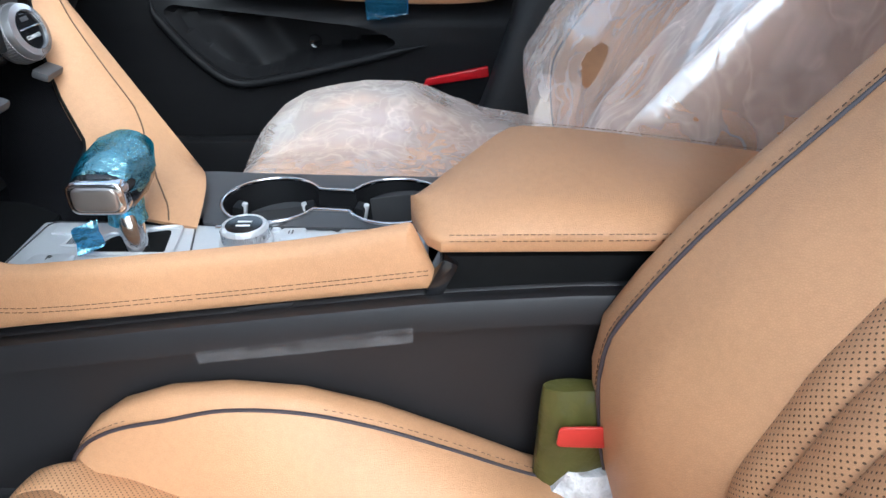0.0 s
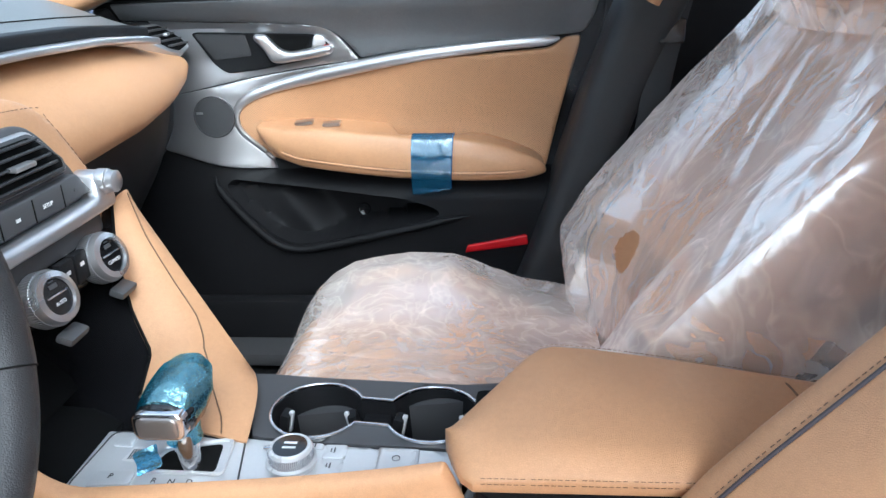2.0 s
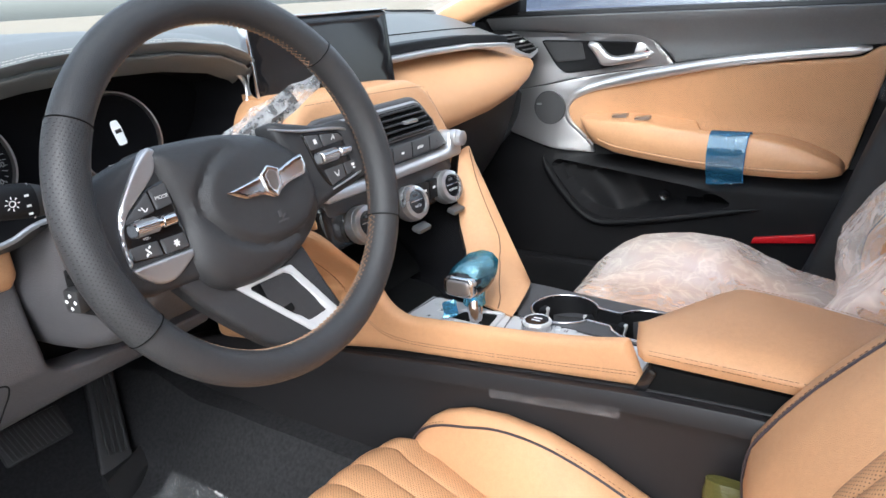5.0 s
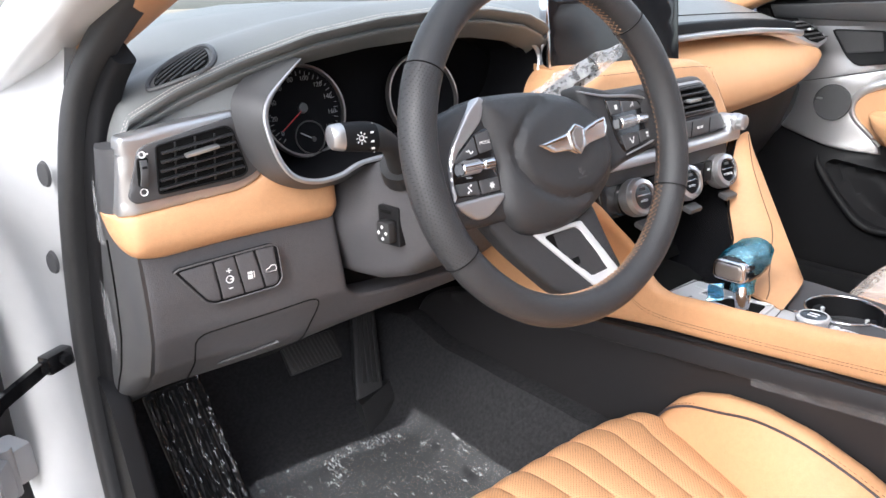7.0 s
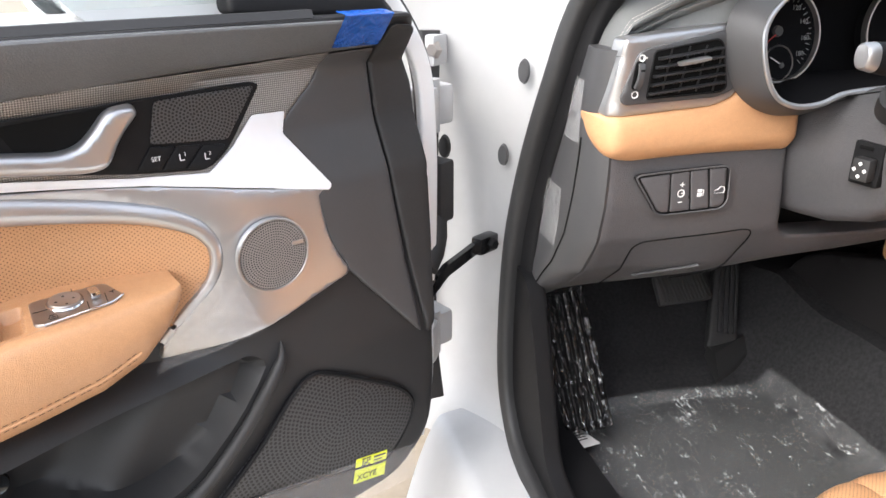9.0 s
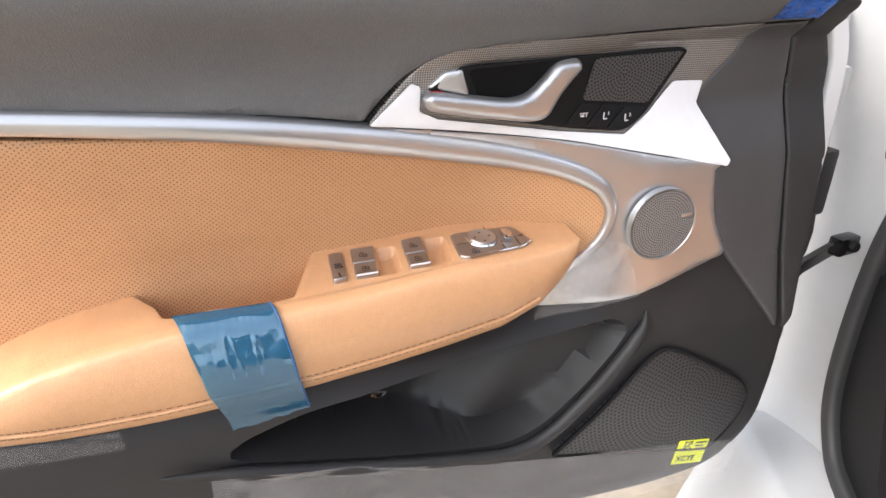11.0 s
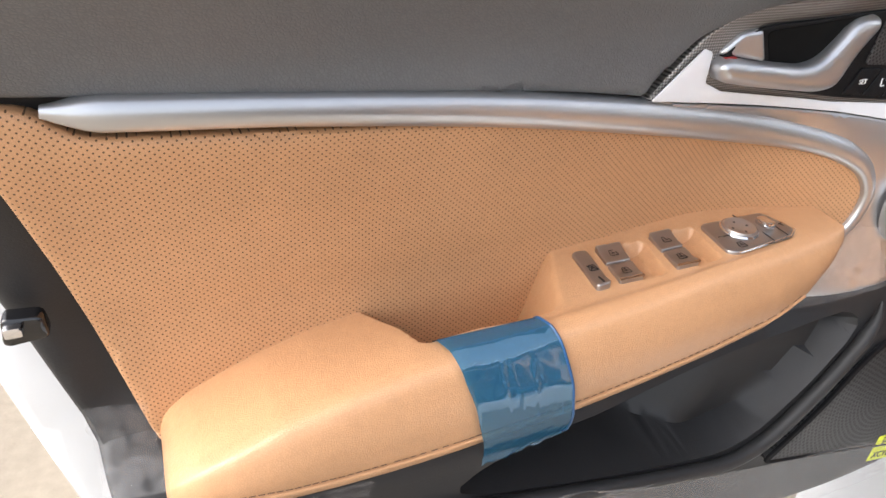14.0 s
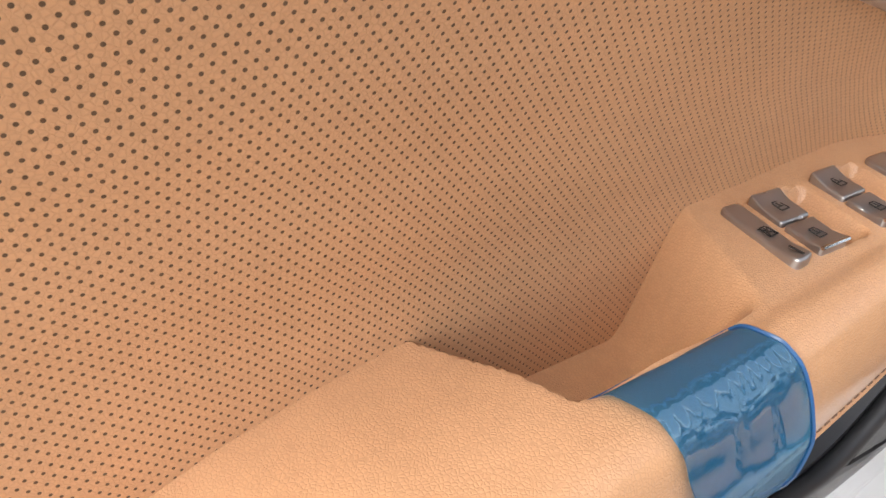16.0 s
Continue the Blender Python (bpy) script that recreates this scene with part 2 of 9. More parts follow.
def crumpled(name, color, alpha, rough=0.12):
    """Loose plastic sheet: facets between sharp creases, a milky veil over what lies below."""
    m, nt, b = tree(name)
    co = nt.nodes.new("ShaderNodeTexCoord").outputs["Object"]
    wob = nt.nodes.new("ShaderNodeTexNoise")
    wob.inputs["Scale"].default_value = 9
    link(nt, co, wob.inputs["Vector"])
    mixv = nt.nodes.new("ShaderNodeVectorMath")
    mixv.operation = "MULTIPLY_ADD"
    link(nt, wob.outputs["Color"], mixv.inputs[0])
    mixv.inputs[1].default_value = (0.10, 0.10, 0.10)
    link(nt, co, mixv.inputs[2])
    hs = []
    for scale, st in ((4, (1.0, 1.0, 0.3)), (9, (1.0, 0.8, 0.35)), (45, (1, 1, 1))):
        mp = nt.nodes.new("ShaderNodeMapping")
        mp.inputs["Scale"].default_value = st
        mp.inputs["Rotation"].default_value = (0.5, 0.2, 0.4)
        link(nt, mixv.outputs[0], mp.inputs[0])
        v = nt.nodes.new("ShaderNodeTexVoronoi")
        v.inputs["Scale"].default_value = scale
        v.feature = "SMOOTH_F1"
        v.inputs["Smoothness"].default_value = 0.5
        link(nt, mp.outputs[0], v.inputs["Vector"])
        hs.append(v.outputs["Distance"])
    h = mth(nt, "ADD", hs[0], mth(nt, "ADD", mth(nt, "MULTIPLY", hs[1], 0.28), mth(nt, "MULTIPLY", hs[2], 0.05)))
    veil = noise_of(nt, 4, 3, coord=co)
    crease = None
    for scale, rot, st in ((7, (0.5, 0.45, 0.0), (1.6, 1.2, 0.22)), (11, (0.6, -0.35, 0.3), (1.5, 1.1, 0.30)), (19, (0.4, 0.9, 0.6), (1.2, 0.9, 0.40))):
        mp = nt.nodes.new("ShaderNodeMapping")
        mp.inputs["Rotation"].default_value, mp.inputs["Scale"].default_value = rot, st
        link(nt, mixv.outputs[0], mp.inputs[0])
        n = noise_of(nt, scale, 3, 0.5, mp.outputs[0])
        line = mth(nt, "MAXIMUM", mth(nt, "SUBTRACT", 1.0, mth(nt, "MULTIPLY", mth(nt, "ABSOLUTE", mth(nt, "SUBTRACT", n, 0.5)), 30.0)), 0.0)
        crease = line if crease is None else mth(nt, "ADD", crease, line)
    h = mth(nt, "ADD", h, mth(nt, "MULTIPLY", crease, 0.035))
    crease = mth(nt, "MULTIPLY", mth(nt, "MULTIPLY", crease, veil), 0.12)
    a = mth(nt, "ADD", mth(nt, "ADD", alpha - 0.25, mth(nt, "MULTIPLY", veil, 0.5)), crease)
    out = nt.nodes["Material Output"]
    bn = nt.nodes.new("ShaderNodeBump")
    bn.inputs["Strength"].default_value, bn.inputs["Distance"].default_value = 0.65, 0.007
    link(nt, h, bn.inputs["Height"])
    clear, milk, gloss, mix, both = (nt.nodes.new("ShaderNode" + k) for k in ("BsdfTransparent", "BsdfDiffuse", "BsdfGlossy", "MixShader", "AddShader"))
    clear.inputs[0].default_value = (0.94, 0.93, 0.92, 1)
    milk.inputs[0].default_value = (*color, 1)
    gloss.inputs["Color"].default_value, gloss.inputs["Roughness"].default_value = (0.25, 0.25, 0.25, 1), rough
    link(nt, bn.outputs[0], gloss.inputs["Normal"])
    link(nt, bn.outputs[0], milk.inputs["Normal"])
    link(nt, a, mix.inputs[0])
    link(nt, clear.outputs[0], mix.inputs[1])
    link(nt, milk.outputs[0], mix.inputs[2])
    link(nt, mix.outputs[0], both.inputs[0])
    link(nt, gloss.outputs[0], both.inputs[1])
    link(nt, both.outputs[0], out.inputs[0])
    nt.nodes.remove(b)
    return m


COVER = crumpled("milky_seat_cover_film", (1.0, 0.91, 0.84), 0.32, 0.17)


def tinted_wrap(name, tint, shine, glint, dye_part=0.25, size=48, crinkle=0.8):
    """Crinkled coloured wrapping film: it tints what lies under it and glints."""
    m, nt, b = tree(name)
    nt.nodes.remove(b)
    co = nt.nodes.new("ShaderNodeTexCoord").outputs["Object"]
    v = nt.nodes.new("ShaderNodeTexVoronoi")
    v.inputs["Scale"].default_value = size
    link(nt, co, v.inputs["Vector"])
    bn = nt.nodes.new("ShaderNodeBump")
    bn.inputs["Strength"].default_value, bn.inputs["Distance"].default_value = crinkle, 0.006
    link(nt, mth(nt, "ADD", v.outputs["Distance"], mth(nt, "MULTIPLY", noise_of(nt, 150, 3, coord=co), 0.4)), bn.inputs["Height"])
    clear, dye, gloss, mix, both = (nt.nodes.new("ShaderNode" + k) for k in ("BsdfTransparent", "BsdfDiffuse", "BsdfGlossy", "MixShader", "AddShader"))
    clear.inputs[0].default_value = (*tint, 1)
    dye.inputs[0].default_value = (*shade(tint, 0.5), 1)
    gloss.inputs["Color"].default_value, gloss.inputs["Roughness"].default_value = (*shade(glint, shine), 1), 0.08
    for n in (dye, gloss):
        link(nt, bn.outputs[0], n.inputs["Normal"])
    mix.inputs[0].default_value = dye_part
    link(nt, clear.outputs[0], mix.inputs[1])
    link(nt, dye.outputs[0], mix.inputs[2])
    link(nt, mix.outputs[0], both.inputs[0])
    link(nt, gloss.outputs[0], both.inputs[1])
    link(nt, both.outputs[0], nt.nodes["Material Output"].inputs[0])
    return m


BLUE = tinted_wrap("blue_protective_tape", (0.065, 0.31, 0.58), 0.12, (0.85, 0.95, 1.0), 0.42, 26, 0.08)
BLUE_EDGE = surface("dark_blue_tape_edge", (0.012, 0.075, 0.20), 0.3, grain=60, relief=0.1, vary=0.1)
TEAL = tinted_wrap("teal_wrapping_film", (0.04, 0.36, 0.56), 0.34, (0.6, 0.95, 1.0), 0.16, 34, 1.0)
WHITE_FILM = surface("white_protective_film", (0.78, 0.79, 0.82), 0.35, grain=60, relief=0.15, dist=0.001, vary=0.06)
OLIVE = surface("olive_plastic_bag", (0.085, 0.080, 0.020), 0.3, grain=60, relief=0.8, dist=0.003, vary=0.3)
ORANGE_RED = surface("red_label_paper", (0.55, 0.04, 0.03), 0.3, grain=60, relief=0.1, vary=0.2)


def weave_material():
    """Fine woven metal look: two crossed bands of small ridges."""
    m, nt, b = tree("woven_metal_trim")
    sep = nt.nodes.new("ShaderNodeSeparateXYZ")
    link(nt, nt.nodes.new("ShaderNodeTexCoord").outputs["Object"], sep.inputs[0])
    u, v = sep.outputs[0], sep.outputs[2]
    p = mth(nt, "SINE", mth(nt, "MULTIPLY", mth(nt, "ADD", u, v), 1500))
    q = mth(nt, "SINE", mth(nt, "MULTIPLY", mth(nt, "SUBTRACT", u, v), 1500))
    h = mth(nt, "MULTIPLY", p, q)
    link(nt, ramp(nt, mth(nt, "ADD", mth(nt, "MULTIPLY", h, 0.5), 0.5), [(0.25, (0.16, 0.15, 0.145)), (0.8, (0.46, 0.44, 0.42))]), b.inputs["Base Color"])
    b.inputs["Metallic"].default_value, b.inputs["Roughness"].default_value = 0.8, 0.35
    bump(nt, b, h, 0.5, 0.0006)
    return m


WEAVE = weave_material()


def pane_material(name):
    """Clean thin window glass: clear, with a weak mirror sheen."""
    m, nt, b = tree(name)
    nt.nodes.remove(b)
    clear, gloss, both = (nt.nodes.new("ShaderNode" + k) for k in ("BsdfTransparent", "BsdfGlossy", "AddShader"))
    clear.inputs[0].default_value = (0.90, 0.92, 0.91, 1)
    gloss.inputs["Color"].default_value, gloss.inputs["Roughness"].default_value = (0.05, 0.05, 0.05, 1), 0.02
    link(nt, clear.outputs[0], both.inputs[0])
    link(nt, gloss.outputs[0], both.inputs[1])
    link(nt, both.outputs[0], nt.nodes["Material Output"].inputs[0])
    return m


GLASS = pane_material("window_glass")


def scratched(name):
    """Clear floor film: thin white creases on a nearly invisible glossy sheet."""
    m, nt, b = tree(name)
    co = nt.nodes.new("ShaderNodeTexCoord").outputs["Object"]
    total = None
    for scale, rot, thin, st in ((16, 0.5, 34.0, (1, 0.22, 1)), (38, 1.2, 26.0, (1, 0.25, 1)), (70, 2.2, 18.0, (1, 0.20, 1))):
        mp = nt.nodes.new("ShaderNodeMapping")
        mp.inputs["Rotation"].default_value, mp.inputs["Scale"].default_value = (0, 0, rot), st
        link(nt, co, mp.inputs[0])
        n = noise_of(nt, scale, 5, 0.62, mp.outputs[0])
        line = mth(nt, "MAXIMUM", mth(nt, "SUBTRACT", 1.0, mth(nt, "MULTIPLY", mth(nt, "ABSOLUTE", mth(nt, "SUBTRACT", n, 0.5)), thin * 2.2)), 0.0)
        patch = mth(nt, "MAXIMUM", mth(nt, "MULTIPLY", mth(nt, "SUBTRACT", noise_of(nt, scale * 0.8, 3, 0.6, co), 0.47), 5.0), 0.0)
        line = mth(nt, "MULTIPLY", line, mth(nt, "MINIMUM", patch, 1.0))
        total = line if total is None else mth(nt, "ADD", total, line)
    a = mth(nt, "MINIMUM", mth(nt, "ADD", mth(nt, "MULTIPLY", total, 0.42), 0.06), 0.55)
    link(nt, a, b.inputs["Alpha"])
    b.inputs["Base Color"].default_value = (0.75, 0.77, 0.78, 1)
    b.inputs["Roughness"].default_value = 0.25
    bump(nt, b, total, 0.5, 0.002)
    return m


# ---- building tools ----
def thing(name, at, label, category, group="", kind="", turn=None):
    e = new(name)
    e.empty_display_size = 0.05
    e.matrix_world = turn if turn is not None else Matrix.Translation(at)
    return tagged(e, label, category, group, kind)


def standing(ob):
    """Where an object stands, with its parents."""
    return ob.matrix_basis.copy() if ob.parent is None else standing(ob.parent) @ ob.matrix_parent_inverse @ ob.matrix_basis


def place(name, verts, faces, mat, parent=None, label="", local=False, sharp=40, smooth=True):
    """One mesh object, under parent. Vertices are in the world, or in the parent's own axes when local."""
    me = bpy.data.meshes.new(name)
    seen, clean = set(), []
    for f in faces:
        key_f = tuple(sorted(f))
        if len(set(f)) == len(f) and len(f) > 2 and key_f not in seen:
            seen.add(key_f)
            clean.append(tuple(int(i) for i in f))
    me.from_pydata([tuple(float(c) for c in v) for v in verts], [], clean)
    me.validate()
    bm = bmesh.new()
    bm.from_mesh(me)
    bmesh.ops.remove_doubles(bm, verts=bm.verts, dist=1e-6)
    bmesh.ops.recalc_face_normals(bm, faces=bm.faces)
    bm.to_mesh(me)
    bm.free()
    if smooth:
        for p in me.polygons:
            p.use_smooth = True
        me.set_sharp_from_angle(angle=radians(sharp))
    me.materials.append(mat)
    ob = new(name, me)
    if parent is not None:
        ob.parent = parent
        if not local:
            ob.matrix_parent_inverse = standing(parent).inverted()
    if label:
        ob["label"] = label
    if name in ("seam_stitching", "scale_marks", "rim_stitching", "far_seam", "knurling", "barcode", "wheel_marks"):
        ob["kind"] = "stuff"
    return ob


def smooth_loop(pts, n=4, closed=True):
    """Catmull-Rom through 2D or 3D points."""
    p = [np.array(q, float) for q in pts]
    out, k = [], len(p)
    for i in range(k if closed else k - 1):
        a, b, c, d = (p[(i + j) % k] if closed else p[min(max(i + j, 0), k - 1)] for j in (-1, 0, 1, 2))
        for s in range(n):
            t = s / n
            out.append(0.5 * (2 * b + (c - a) * t + (2 * a - 5 * b + 4 * c - d) * t * t + (3 * b - a - 3 * c + d) * t ** 3))
    if not closed:
        out.append(p[-1])
    return out


def fillet(pts, r, n=4):
    """A polygon with rounded corners; r is one radius or one for each corner."""
    p = [np.array(q, float) for q in pts]
    out, k = [], len(p)
    for i in range(k):
        a, b, c = p[i - 1], p[i], p[(i + 1) % k]
        rr = r[i] if isinstance(r, (list, tuple)) else r
        la, lc = np.linalg.norm(a - b), np.linalg.norm(c - b)
        t = max(min(rr, la * 0.49, lc * 0.49), 2e-5)
        s, e = b + (a - b) * t / la, b + (c - b) * t / lc
        for j in range(n + 1):
            w = j / n
            out.append((1 - w) ** 2 * s + 2 * w * (1 - w) * b + w * w * e)
    return out


def resample(loop, step):
    out, k = [], len(loop)
    for i in range(k):
        a, b = loop[i], loop[(i + 1) % k]
        m = max(1, int(np.linalg.norm(b - a) / step))
        for j in range(m):
            out.append(a + (b - a) * j / m)
    return out


def inside(poly, q):
    x, y = q[:, 0], q[:, 1]
    res = np.zeros(len(q), bool)
    k = len(poly)
    for i in range(k):
        (x1, y1), (x2, y2) = poly[i], poly[(i + 1) % k]
        hit = (y1 > y) != (y2 > y)
        with np.errstate(divide="ignore", invalid="ignore"):
            res ^= hit & (x < (x2 - x1) * (y - y1) / (y2 - y1) + x1)
    return res


def edge_distance(poly, q):
    best = np.full(len(q), 1e9)
    k = len(poly)
    for i in range(k):
        a, b = poly[i], poly[(i + 1) % k]
        d = b - a
        t = np.clip(((q - a) @ d) / max(d @ d, 1e-12), 0, 1)
        best = np.minimum(best, np.linalg.norm(q - (a + t[:, None] * d), axis=1))
    return best


def pillow(outline, fmap, step=0.012, r=0.004, depth=0.01, crown=0.0, reach=0.05, folds=()):
    """A panel with rounded edges over a 2D outline: fmap(a, b, h) puts plan place and height into space."""
    from mathutils.geometry import delaunay_2d_cdt
    loop = resample([np.array(q, float) for q in outline], step)
    poly = np.array(loop)
    k = len(poly)
    lo, hi = poly.min(0), poly.max(0)
    ga = np.arange(lo[0], hi[0], step)
    gb = np.arange(lo[1], hi[1], step * 0.87)
    grid = np.array([(a + (j % 2) * step * 0.5, b) for j, b in enumerate(gb) for a in ga])
    extra = [grid]
    prev, nxt = np.roll(poly, 1, 0), np.roll(poly, -1, 0)
    tang = nxt - prev
    area = np.sum(poly[:, 0] * nxt[:, 1] - nxt[:, 0] * poly[:, 1])
    nor = np.stack([-tang[:, 1], tang[:, 0]], 1) * (1 if area > 0 else -1)
    nor /= np.maximum(np.linalg.norm(nor, axis=1), 1e-9)[:, None]
    rings = [r * 0.12, r * 0.45, r] if r > 0 else []
    for f in rings:
        ring = poly + nor * f
        dr = edge_distance(poly, ring)
        extra.append(ring[inside(poly, ring) & (dr > f * 0.93)])
    for fold in folds:
        fold = np.array(resample([np.array(q, float) for q in fold], step * 0.6))
        extra.append(fold[inside(poly, fold)])
    g = grid[inside(poly, grid)] if len(grid) else grid
    for fold in folds:
        g = g[edge_distance(np.array(resample([np.array(q, float) for q in fold], step)), g) > step * 0.35]
    if len(g):
        g = g[edge_distance(poly, g) > max(r * 1.25, step * 0.45)]
    pts = np.concatenate([poly, *(e for e in extra[1:]), g])
    vs, _, fs, *_ = delaunay_2d_cdt([Vector(q) for q in pts], [], [list(range(k))], 0, 1e-7)
    q = np.array([(v.x, v.y) for v in vs])
    mid = np.array([q[list(f)].mean(0) for f in fs])
    fs = [f for f, ok in zip(fs, inside(poly, mid)) if ok]
    d = edge_distance(poly, q)
    w = np.clip(d / r, 0, 1) if r > 0 else np.ones(len(q))
    h = -r * (1 - np.sqrt(np.maximum(0, 1 - (1 - w) ** 2)))
    if crown:
        s = np.clip(d / reach, 0, 1)
        h = h + crown * (1 - (1 - s) ** 2)
    verts = [fmap(a, b, c) for (a, b), c in zip(q, h)]
    faces = [tuple(f) for f in fs]
    n = len(verts)
    rim = [int(np.argmin(np.sum((q - p) ** 2, 1))) for p in poly]
    verts += [fmap(a, b, -r - depth) for a, b in q]
    faces += [tuple(n + i for i in reversed(f)) for f in fs]
    for i in range(k):
        j = (i + 1) % k
        if rim[i] != rim[j]:
            faces.append((rim[i], rim[j], n + rim[j], n + rim[i]))
    return verts, faces


def frames_along(pts, closed=False):
    p = [Vector(q) for q in pts]
    k = len(p)
    tans = []
    for i in range(k):
        a, b = (p[i - 1], p[(i + 1) % k]) if closed else (p[max(i - 1, 0)], p[min(i + 1, k - 1)])
        tans.append((b - a).normalized())
    up = Vector((0, 0, 1)) if abs(tans[0].z) < 0.9 else Vector((0, 1, 0))
    out = []
    for t in tans:
        s = t.cross(up)
        s.normalize()
        up = s.cross(t)
        out.append((s.copy(), up.copy(), t))
    return p, out


def sweep(pts, shape, closed=False, scale=None):
    """A closed 2D shape drawn along a 3D path."""
    p, fr = frames_along(pts, closed)
    m, k = len(shape), len(p)
    verts, faces = [], []
    for i, (c, (s, u, _)) in enumerate(zip(p, fr)):
        f = scale(i / max(k - 1, 1)) if scale else 1.0
        verts += [tuple(c + s * (x * f) + u * (y * f)) for x, y in shape]
    for i in range(k if closed else k - 1):
        for j in range(m):
            a, b = i * m, ((i + 1) % k) * m
            faces.append((a + j, a + (j + 1) % m, b + (j + 1) % m, b + j))
    if not closed:
        faces += [tuple(range(m)), tuple(range((k - 1) * m, k * m))]
    return verts, faces


def circle(r, n=10, ry=None):
    return [(r * math.cos(2 * math.pi * i / n), (ry or r) * math.sin(2 * math.pi * i / n)) for i in range(n)]


def tube(pts, r, n=8, closed=False, scale=None):
    return sweep(pts, circle(r, n), closed, scale)


def loft(loops, caps=True, closed=False):
    m = len(loops[0])
    verts = [tuple(v) for lp in loops for v in lp]
    faces, k = [], len(loops)
    for i in range(k if closed else k - 1):
        for j in range(m):
            a, b = i * m, ((i + 1) % k) * m
            faces.append((a + j, a + (j + 1) % m, b + (j + 1) % m, b + j))
    if caps and not closed:
        faces += [tuple(range(m)), tuple(range((k - 1) * m, k * m))]
    return verts, faces


def grid(fn, nu, nv):
    verts = [tuple(fn(i / nu, j / nv)) for j in range(nv + 1) for i in range(nu + 1)]
    faces = [(j * (nu + 1) + i, j * (nu + 1) + i + 1, (j + 1) * (nu + 1) + i + 1, (j + 1) * (nu + 1) + i) for j in range(nv) for i in range(nu)]
    return verts, faces


def shell(fn, nu, nv, back):
    """A surface with thickness: fn(u, v) is its face, back the shift of its rear."""
    v1, f1 = grid(fn, nu, nv)
    v2 = [(x + back[0], y + back[1], z + back[2]) for x, y, z in v1]
    n = len(v1)
    f2 = [tuple(n + i for i in reversed(f)) for f in f1]
    w = nu + 1
    rim = [*range(0, w), *(j * w + nu for j in range(1, nv + 1)), *range(nv * w + nu - 1, nv * w - 1, -1), *(j * w for j in range(nv - 1, 0, -1))]
    side = [(rim[i], rim[(i + 1) % len(rim)], n + rim[(i + 1) % len(rim)], n + rim[i]) for i in range(len(rim))]
    return v1 + v2, f1 + f2 + side


def lathe(profile, n=32):
    """(radius, height) pairs turned round the z axis."""
    loops = [[(r * math.cos(2 * math.pi * i / n), r * math.sin(2 * math.pi * i / n), h) for i in range(n)] for r, h in profile]
    if profile[0][0] > 0 and profile[-1][0] > 0:
        return loft(loops, False, True)
    return loft(loops)


def moved(mesh, m):
    return [tuple(m @ Vector(v)) for v in mesh[0]], mesh[1]


def joined(*meshes):
    verts, faces = [], []
    for v, f in meshes:
        n = len(verts)
        verts += list(v)
        faces += [tuple(n + i for i in q) for q in f]
    return verts, faces


def block(c, size, bevel=0.003, turn=(0, 0, 0), seg=2):
    bm = bmesh.new()
    bmesh.ops.create_cube(bm, size=1.0)
    for v in bm.verts:
        v.co = Vector((v.co.x * size[0], v.co.y * size[1], v.co.z * size[2]))
    if bevel:
        bmesh.ops.bevel(bm, geom=bm.edges[:], offset=min(bevel, min(size) * 0.45), segments=seg, profile=0.6, affect="EDGES")
    m = pose(*c, *turn)
    out = [tuple(m @ v.co) for v in bm.verts], [tuple(v.index for v in f.verts) for f in bm.faces]
    bm.free()
    return out


def interp(x, xs, ys):
    return float(np.interp(x, xs, ys))


def smoothstep(x, a, b):
    t = min(max((x - a) / (b - a), 0.0), 1.0)
    return t * t * (3 - 2 * t)


def stitches(path, length=0.004, gap=0.0025, r=0.0006):
    """A row of single stitches along a polyline, as one mesh."""
    p = [Vector(q) for q in path]
    out, carry = [], 0.0
    for a, b in zip(p, p[1:]):
        d = (b - a).length
        if d < 1e-6:
            continue
        s = carry
        while s + length <= d:
            q0, q1 = a.lerp(b, s / d), a.lerp(b, (s + length) / d)
            out.append(tube([q0, q1], r, 4))
            s += length + gap
        carry = max(0.0, s - d)
    return joined(*out)


def letters(text, size, m, mat, parent, name="lettering", extrude=0.0003):
    """Raised print from the built-in font, turned into a mesh, lying at the pose m."""
    cu = bpy.data.curves.new(name, "FONT")
    cu.body, cu.size, cu.extrude, cu.align_x, cu.align_y = text, size, extrude, "CENTER", "CENTER"
    cu.resolution_u = 3
    tmp = new(name, cu)
    me = bpy.data.meshes.new_from_object(tmp.evaluated_get(bpy.context.evaluated_depsgraph_get()))
    bpy.data.objects.remove(tmp)
    bpy.data.curves.remove(cu)
    verts = [tuple(m @ v.co) for v in me.vertices]
    faces = [tuple(p.vertices) for p in me.polygons]
    bpy.data.meshes.remove(me)
    return place(name, verts, faces, mat, parent, smooth=False)


# ---- setting: ground, car shell ----
def sheet(name, mat, size, z):
    n = 24
    v, f = grid(lambda a, b: ((a - 0.5) * size, (b - 0.5) * size, z + 0.006 * math.sin(a * 41) * math.cos(b * 37)), n, n)
    return tagged(place(name, v, f, mat), "worn sandy concrete yard surface", "ground", kind="structure")


sheet("ground", GROUND, 900.0, 0.0)

shell_body = thing("car_body", (0, 0, 0.2), "white sedan body shell with open driver side", "car body", kind="structure")
# floor pan with carpet, rising to the firewall
FLOOR_Y = [-1.2, -0.25, 0.0, 0.80, 0.95, 1.08, 1.14]
FLOOR_Z = [0.28, 0.28, 0.27, 0.27, 0.31, 0.44, 0.75]


